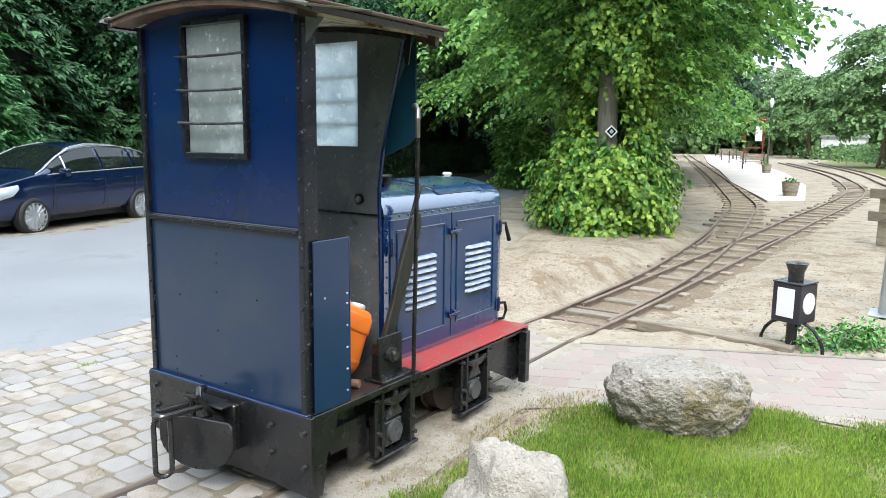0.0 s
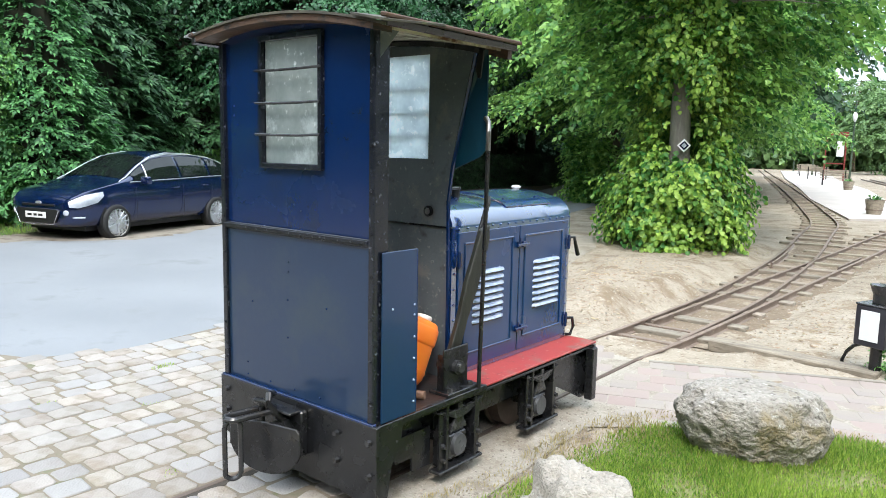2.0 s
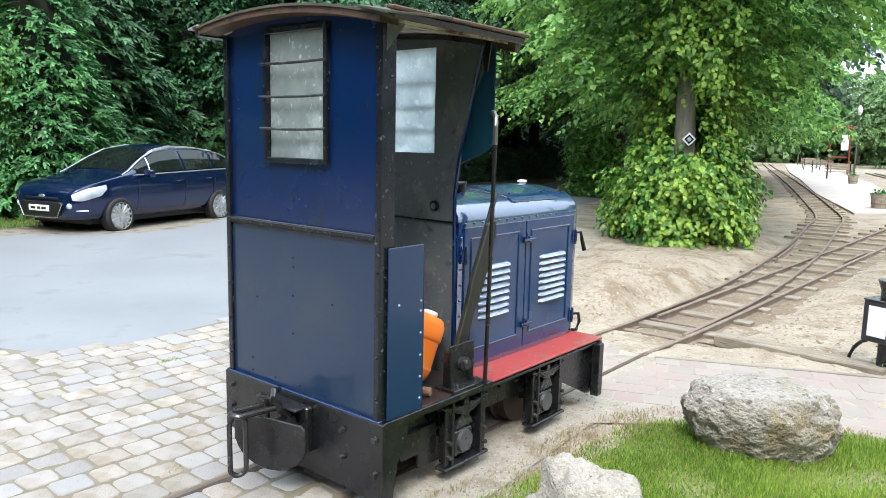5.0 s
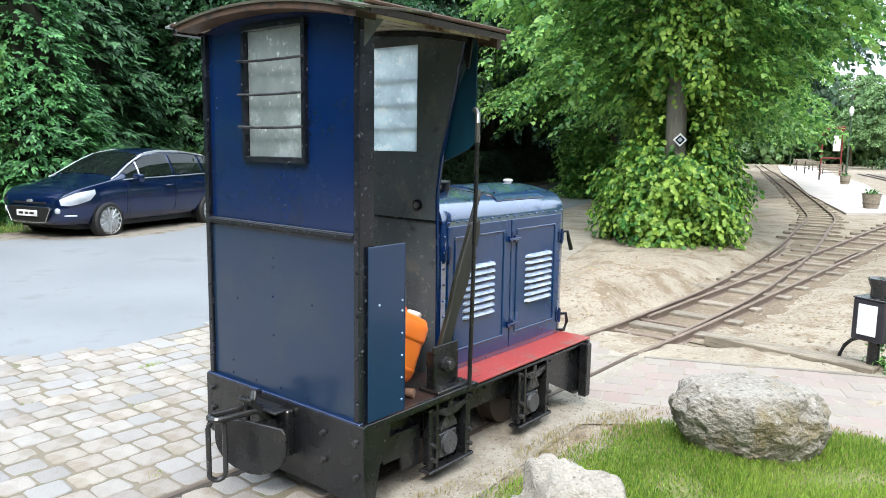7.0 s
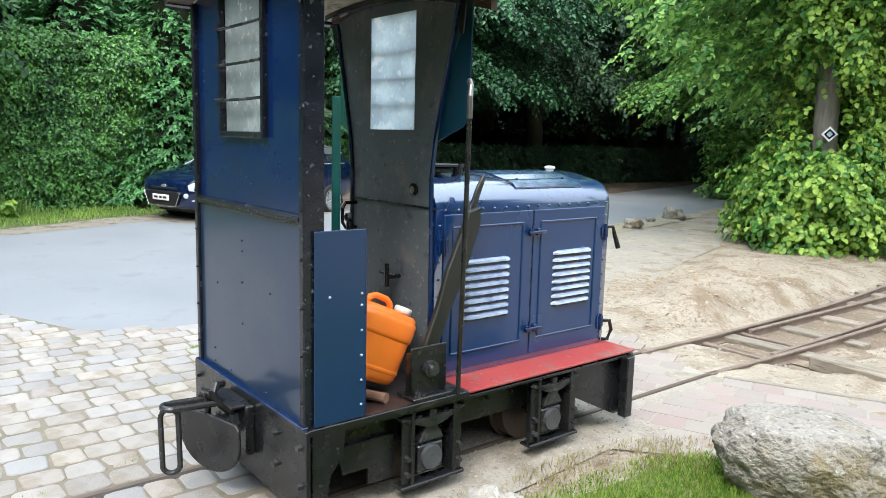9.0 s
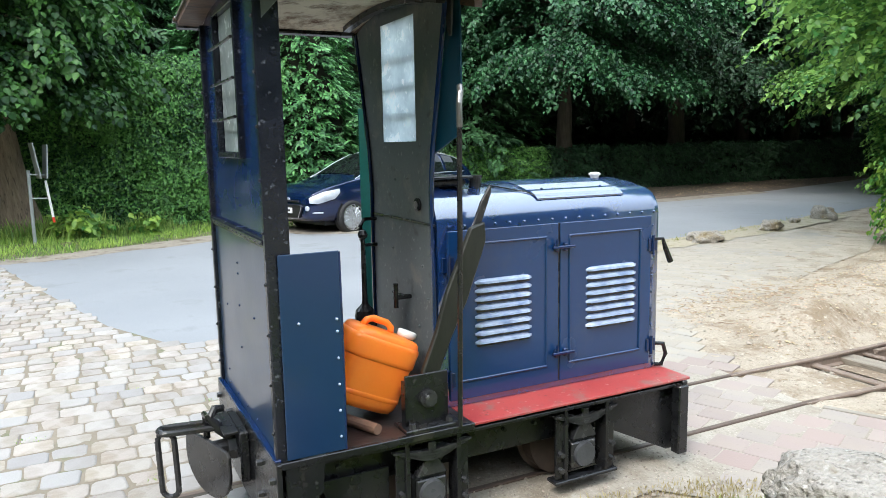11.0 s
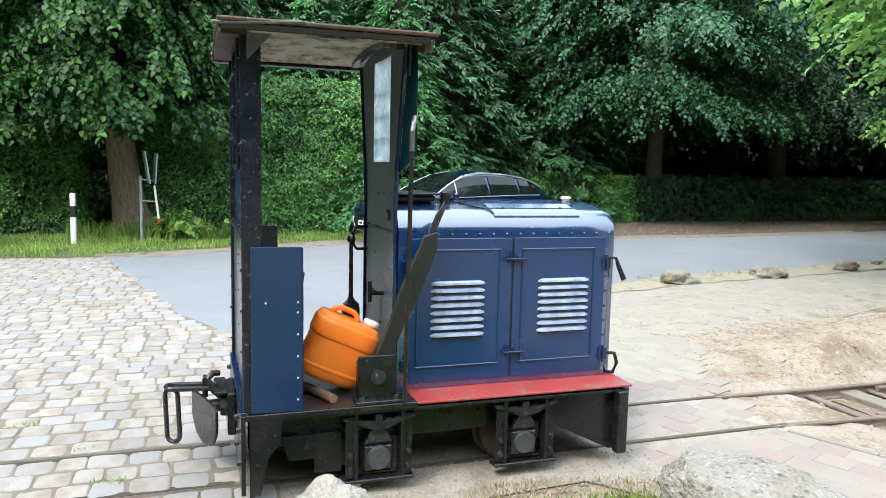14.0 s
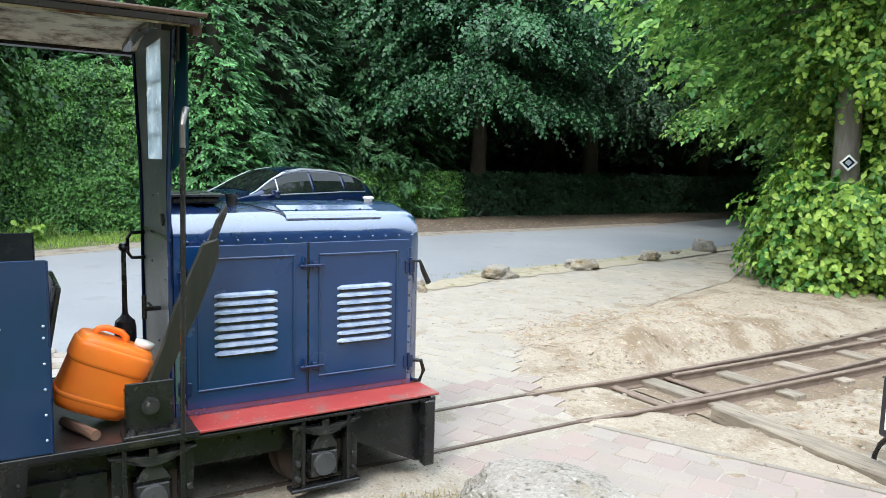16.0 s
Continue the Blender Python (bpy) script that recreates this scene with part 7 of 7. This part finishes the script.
def planter(x, y, s=1.0):
    e = tagged(empty("planter", x, y, 0.05), "round weathered stave planter tub", "planter", group="planters")
    part("tub", lathe([(0.20, 0), (0.27, 0.42), (0.29, 0.45), (0.25, 0.45), (0.24, 0.38), (0.0001, 0.38)], 16), TIMBER, e)
    part("hoop", lathe([(0.232, 0.12), (0.24, 0.12), (0.245, 0.16), (0.236, 0.16)], 16), RUST, e)
    r = np.random.default_rng(int(abs(x * 10)))
    p, o = fill_blob(r, 140, (0, 0, 0.46), (0.2, 0.2, 0.1), 0.9)
    f = new("plant", leaf_mesh("plant", p, o, 0.08, 0.06, HEDGE, r))
    f.parent = e
    tagged(f, "low green bedding plants", kind="stuff")
    return e


def bench(x, y, rz):
    e = tagged(empty("bench", x, y, 0.05), "brown slatted platform bench", "bench", group="platform benches")
    for i in range(3):
        part("seat_slat", box(-0.75, 0.75, -0.2 + i * 0.14, -0.08 + i * 0.14, 0.42, 0.46, 0.005), TIMBER, e)
        part("back_slat", box(-0.75, 0.75, 0.22, 0.25, 0.55 + i * 0.13, 0.65 + i * 0.13, 0.005), TIMBER, e)
    for s in (-0.6, 0.6):
        part("leg", join(box(s - 0.03, s + 0.03, -0.2, 0.24, 0.38, 0.42), box(s - 0.03, s + 0.03, -0.2, -0.14, 0, 0.4), box(s - 0.03, s + 0.03, 0.2, 0.25, 0, 0.9)), BLACK, e)
    e.matrix_world = pose(x, y, 0.05, 0, 0, rz)
    return e


for x, y, h in ((-7.4, 53, 5.4), (-13.6, 70, 4.3), (-18.2, 82, 4.3)):
    platform_lamp(x, y, h)
planter(-1.1, 23.3)
planter(-5.1, 40.6)
planter(-9.0, 60)
for x, y in ((-6.9, 46), (-10.4, 57.5), (-12.8, 65), (-14.4, 71)):
    bench(x, y, 15)
booth = tagged(empty("notice_shelter", -9.0, 56, 0.05), "red timber notice frame on the platform", "notice board")
for s in (-1, 1):
    part("post", box(s * 0.5 - 0.04, s * 0.5 + 0.04, -0.04, 0.04, 0, 2.8, 0.01), BOOTH_RED, booth)
part("header", box(-0.6, 0.6, -0.08, 0.08, 2.6, 2.85, 0.01), BOOTH_RED, booth)
booth.matrix_world = pose(-9.0, 56, 0.05, 0, 0, 12) @ Matrix.Diagonal((1.25, 1.25, 1.2, 1))
part("board", box(0.05, 0.42, -0.03, 0.03, 1.4, 2.3, 0.01), WHITE, booth, "white notice sheet")
part("rail", box(-0.44, 0.44, -0.03, 0.03, 0.95, 1.03, 0.01), BOOTH_RED, booth)
part("rail", box(-0.44, 0.44, -0.03, 0.03, 0.55, 0.63, 0.01), BOOTH_RED, booth)
shed = tagged(empty("white_shed", -6.5, 92, 0), "pale far-off garden sheds", "shed")
part("wall", box(-2.5, 2.0, -1, 1, 0, 2.2, 0.02), WHITE, shed)
part("roof", plate([(-2.7, 2.2), (2.2, 2.2), (2.0, 2.5), (-2.5, 2.5)], 2.4, plane_y(0)), GALV, shed)

# fence at the side of the line
def fence():
    e = tagged(empty("fence", 2.35, 12.6, 0), "weathered brown post and rail fence", "fence")
    for i in range(4):
        part("post", box(-0.09 + i * 1.6, 0.09 + i * 1.6, -0.07, 0.07, 0, 1.0, 0.015), TIMBER, e)
    for z in (0.42, 0.82):
        part("board", box(-0.25, 5.2, -0.11, -0.07, z, z + 0.17, 0.008), TIMBER, e)
    e.matrix_world = pose(2.16, 12.5, 0, 0, 0, -28)
    return e


fence()
pst = tagged(empty("steel_post", 2.62, 6.47, 0), "grey steel post at the lawn edge", "post")
part("tube", lathe([(0.12, 0.0), (0.11, 0.25), (0.10, 0.6), (0.09, 1.1), (0.085, 2.6)], 16), GALV, pst)
part("base", box(-0.2, 0.2, -0.2, 0.2, 0, 0.015, 0.003), GALV, pst)


# ---- litter on the ground ----
def litter(name, n, area, smallest, largest, material, seed, label, flat=0.5, along=1.0):
    """Small loose bits, each a rough four-sided chip."""
    rng = np.random.default_rng(seed)
    A = np.array(area)
    x = rng.uniform(A[:, 0].min(), A[:, 0].max(), n)
    y = rng.uniform(A[:, 1].min(), A[:, 1].max(), n)
    ok = in_poly(x, y, area)
    x, y = x[ok], y[ok]
    n = len(x)
    z = np.array([ground_height(a, b) for a, b in zip(x, y)])
    size = smallest + (largest - smallest) * rng.random(n) ** 3
    a = rng.random(n) * 6.283
    ux = np.stack([np.cos(a), np.sin(a), np.zeros(n)], 1) * (size * along)[:, None]
    uy = np.stack([-np.sin(a), np.cos(a), np.zeros(n)], 1) * (size * 0.6)[:, None]
    c = np.stack([x, y, z - 0.004], 1)
    up = np.stack([np.zeros(n), np.zeros(n), size * flat + 0.004], 1)
    j = lambda k: 1 + rng.uniform(-k, k, (n, 1))
    base = [c + ux * j(0.3), c + uy * j(0.3), c - ux * j(0.3), c - uy * j(0.3)]
    top = [c + up + (b - c) * 0.55 * j(0.3) for b in base]
    v = np.stack(base + top, 1).reshape(-1, 3)
    k = np.arange(n)[:, None] * 8
    quads = np.concatenate([k + np.array(q) for q in ((0, 1, 5, 4), (1, 2, 6, 5), (2, 3, 7, 6), (3, 0, 4, 7), (4, 5, 6, 7))])
    return tagged(new(name, from_arrays(name, v, quads, material)), label, "litter", kind="stuff")


PEBBLE = mat("pebble", (0.33, 0.29, 0.235), (0.23, 0.195, 0.155), rough=0.85, bump=0.3, vary=0.3)
TWIG = mat("dry_twig", (0.20, 0.145, 0.09), (0.30, 0.23, 0.15), rough=0.9, bump=0.3, vary=0.3)
SANDY = [(-4.5, 4.2), (-1.3, 3.9), (0.4, 3.6), (3.6, 5.1), (4, 12.5), (-4.3, 12.5)]
hoop = tagged(obj("ground_hoop", tube([(0.16 * math.cos(math.pi * k / 10), 0, 0.13 * math.sin(math.pi * k / 10) - 0.01) for k in range(11)], 0.012, 8), RUST), "low rusty iron hoop among the weeds", "hoop")
hoop.matrix_world = pose(2.5, 5.05, 0, 0, 0, 42)
litter("gravel", 4000, SANDY, 0.004, 0.022, PEBBLE, 401, "loose gravel and pebbles on the sand")
litter("dry_twigs", 700, SANDY, 0.004, 0.011, TWIG, 402, "dry twigs and bark on the sand", 0.4, 7.0)
litter("dry_twigs", 380, [(-2.5, 4.6), (-0.7, 4.6), (-0.7, 6.6), (-2.6, 6.6)], 0.004, 0.011, TWIG, 403, "dry twigs on the sand heap", 0.4, 7.0)
litter("bark_chips", 2600, [(-2.4, 4.5), (-0.5, 4.3), (-0.45, 8), (-2.0, 8.5), (-3.0, 6.5)], 0.004, 0.018, mat("pale_chips", (0.25, 0.18, 0.11), (0.38, 0.31, 0.22), rough=0.9, bump=0.3, vary=0.35), 407, "pale bark chips and clods on the sand heap", 0.35, 1.7)
litter("bark_chips", 900, [(0.5, 4.3), (2.6, 4.7), (3.4, 7.5), (0.6, 8)], 0.005, 0.02, TWIG, 408, "bark chips on the sand", 0.35, 1.9)
litter("gravel", 6000, [(0.36, -1), (0.85, -1), (0.85, 1.9), (1.0, 2.3), (-0.6, 2.4), (-0.6, 0.2)], 0.004, 0.018, PEBBLE, 404, "fine gravel beside the engine")
litter("gravel", 1600, [(-6.2, 3.0), (-3, 2.2), (-0.6, 2.3), (-1.3, 4), (-4.5, 11)], 0.005, 0.02, PEBBLE, 405, "scattered grit on the yard")
litter("fallen_leaves", 5000, [(-11.9, 8), (-14.6, 26), (-17, 26), (-16.6, 8)], 0.02, 0.06, TWIG, 406, "brown fallen leaves along the verge", 0.2)


# ---- setts and pavers, stone by stone ----
def block_mesh(name, lx, ly, h, seed, material, jitter, crown):
    """A worn block: vertical sides, rounded shoulder, slightly uneven top."""
    rg = random.Random(seed)
    cut = min(lx, ly) * (0.12 if crown > 0.003 else 0.03)
    a, b = lx / 2, ly / 2
    outline = [(-a + cut, -b), (a - cut, -b), (a, -b + cut), (a, b - cut), (a - cut, b), (-a + cut, b), (-a, b - cut), (-a, -b + cut)]
    corner = [(rg.uniform(-jitter, jitter), rg.uniform(-jitter, jitter)) for _ in range(4)]
    jit = [corner[k] for k in (0, 1, 1, 2, 2, 3, 3, 0)]
    verts = []
    for shrink, z in ((1.0, -h), (1.0, -crown), (0.96, -crown * 0.3), (0.84, 0.0)):
        for (px, py), (jx, jy) in zip(outline, jit):
            wob = rg.uniform(-0.25, 0.25) * jitter if z > -h else 0
            verts.append((px * shrink + jx * shrink + wob, py * shrink + jy * shrink - wob, z + (rg.uniform(-0.25, 0.2) * crown if z == 0 else 0)))
    verts.append((0, 0, crown * rg.uniform(-0.1, 0.3)))
    faces = []
    for q in (0, 8, 16):
        for k in range(8):
            w = (k + 1) % 8
            faces += [(q + k, q + w, q + 8 + w), (q + k, q + 8 + w, q + 8 + k)]
    for k in range(8):
        faces.append((24 + k, 24 + (k + 1) % 8, 32))
    me = bpy.data.meshes.new(name)
    me.from_pydata(verts, [], faces)
    me.materials.append(material)
    for p in me.polygons:
        p.use_smooth = crown > 0.003
    return me


def lay(name, places, sizes, h, material, parent, near, jitter, crown, top):
    """Places are (x, y, turn, size index); those for which near() holds become parts, the rest one joined mesh."""
    rg = random.Random(len(places))
    variants = [[block_mesh(name, lx, ly, h, i * 17 + k, material, jitter, crown) for k in range(5)] for i, (lx, ly) in enumerate(sizes)]
    places = sorted(places, key=near)
    V, F, n = [], [], 0
    for i, (x, y, rz, k) in enumerate(places):
        me = rg.choice(variants[k])
        m = pose(x, y, top(x, y) + rg.uniform(-0.002, 0.002) * (2 if crown > 0.003 else 0.6), rg.uniform(-1.2, 1.2), rg.uniform(-1.2, 1.2), rz + rg.choice((0, 180)))
        if i < 300:
            o = new(name, me)
            o.parent = parent
            o.matrix_local = m
        else:
            V += [tuple(m @ v.co) for v in me.vertices]
            F += [tuple(c + n for c in p.vertices) for p in me.polygons]
            n += len(me.vertices)
    if V:
        ob = new(name + "_rest", from_arrays(name, np.array(V), np.array(F), material))
        ob.parent = parent
        tagged(ob, kind="stuff")


def inside(x, y, poly):
    return bool(in_poly(np.array([x]), np.array([y]), poly)[0])


SETT_AREA = [(-9.6, -1.78), (-6.5, -1.0), (-4.4, -0.45), (-3.4, 0.0), (-3.1, 0.6), (-3.2, 1.6), (-3.3, 2.4), (-0.65, 2.3), (-0.6, 0.25), (0.62, 0.15), (0.75, -0.6), (0.9, -3), (0.9, -6.5), (-9.2, -6.5)]
sheet(SETT_AREA, 0.0105, "sett_bed", JOINT, "sandy joints between granite setts", "pavement")
setts = tagged(empty("sett_paving"), "worn pale granite setts laid in staggered courses", "pavement", kind="structure")
rg = random.Random(8)
SETT_SIZES = [(0.174, 0.17), (0.177, 0.19), (0.172, 0.155), (0.174, 0.205)]
places = []
rows = [-0.193, 0.0, 0.193] + [-0.437 - 0.184 * i for i in range(50)] + [0.437 + 0.184 * i for i in range(3)]
for x in rows:
    y = -6.5 + rg.uniform(0, 0.2)
    while y < 2.4:
        k = rg.choice((0, 0, 1, 2, 3))
        ly = SETT_SIZES[k][1]
        cx, cy = x + rg.uniform(-0.004, 0.004), y + ly / 2
        if inside(cx, cy, SETT_AREA):
            bend = 0.03 * math.sin(cy * 1.3 + cx) * min(1, max(0, abs(cx) - 0.5))
            places.append((cx + bend, cy, rg.uniform(-2.5, 2.5) * (1 if abs(cx) > 0.5 else 0.4), k))
        y += ly + 0.008 + rg.uniform(0, 0.008)
lay("sett", places, SETT_SIZES, 0.05, COBBLE, setts, lambda p: abs(p[0] + 0.9) * 0.7 + abs(p[1] + 0.6), 0.008, 0.006, lambda x, y: 0.0155)

PAVER_AREA = [(-0.9, 2.25), (-3.3, 2.4), (-4.0, 3.4), (-5.0, 5.3), (-5.45, 6.9), (-5.8, 9.0), (-6.1, 11.2), (-4.7, 11.0), (-3.4, 8.4), (-2.7, 6.2), (-1.3, 4.05), (0.42, 3.48), (2.72, 4.52), (4.4, 5.3), (5.4, 4.3), (4.4, 3.0), (3.3, 3.0), (2.25, 2.85), (1.5, 2.55), (1.0, 2.3), (0.6, 2.2)]
path = tagged(empty("paver_path"), "pinkish grey clinker pavers of the crossing path", "pavement", kind="structure")
PAVER_SIZES = [(0.197, 0.097), (0.197, 0.197)]
places = []
ang = radians(24)
ca, sa = math.cos(ang), math.sin(ang)
for j in range(-36, 56):
    off = 0.1 if j % 2 else 0
    for i in range(-50, 50):
        u, v = i * 0.202 + off, j * 0.202
        x, y = u * ca - v * sa, u * sa + v * ca + 3.0
        if min(abs(x - G), abs(x + G)) < 0.13 and y < 4:
            continue
        if inside(x, y, PAVER_AREA):
            places.append((x, y, 24 + rg.uniform(-0.9, 0.9), 1))
lay("paver", [p for p in places if p[0] > -0.75], PAVER_SIZES, 0.04, PAVER, path, lambda p: abs(p[0] - 1.0) * 0.8 + abs(p[1] - 3.2), 0.002, 0.0018, lambda x, y: 0.0022)
yard_paving = tagged(empty("yard_paving"), "dusty grey pavers of the yard between lane and track", "pavement", kind="structure")
lay("paver", [p for p in places if p[0] <= -0.75], PAVER_SIZES, 0.04, GREY_PAVER, yard_paving, lambda p: abs(p[0] + 1.5) + abs(p[1] - 3.5), 0.002, 0.0018, lambda x, y: 0.001)
edge = tagged(empty("path_edging"), "thin stone edging between path and sand", "edging", kind="structure")
for i in range(8):
    t = i / 8
    a, b = Vector((0.42, 3.52, 0)), Vector((4.4, 5.36, 0))
    c = a.lerp(b, t + 0.0625)
    part("edging_stone", moved(box(-0.272, 0.272, -0.022, 0.022, -0.06, 0.012, 0.004), pose(c.x, c.y, 0, 0, 0, 24.8)), EDGING, edge)
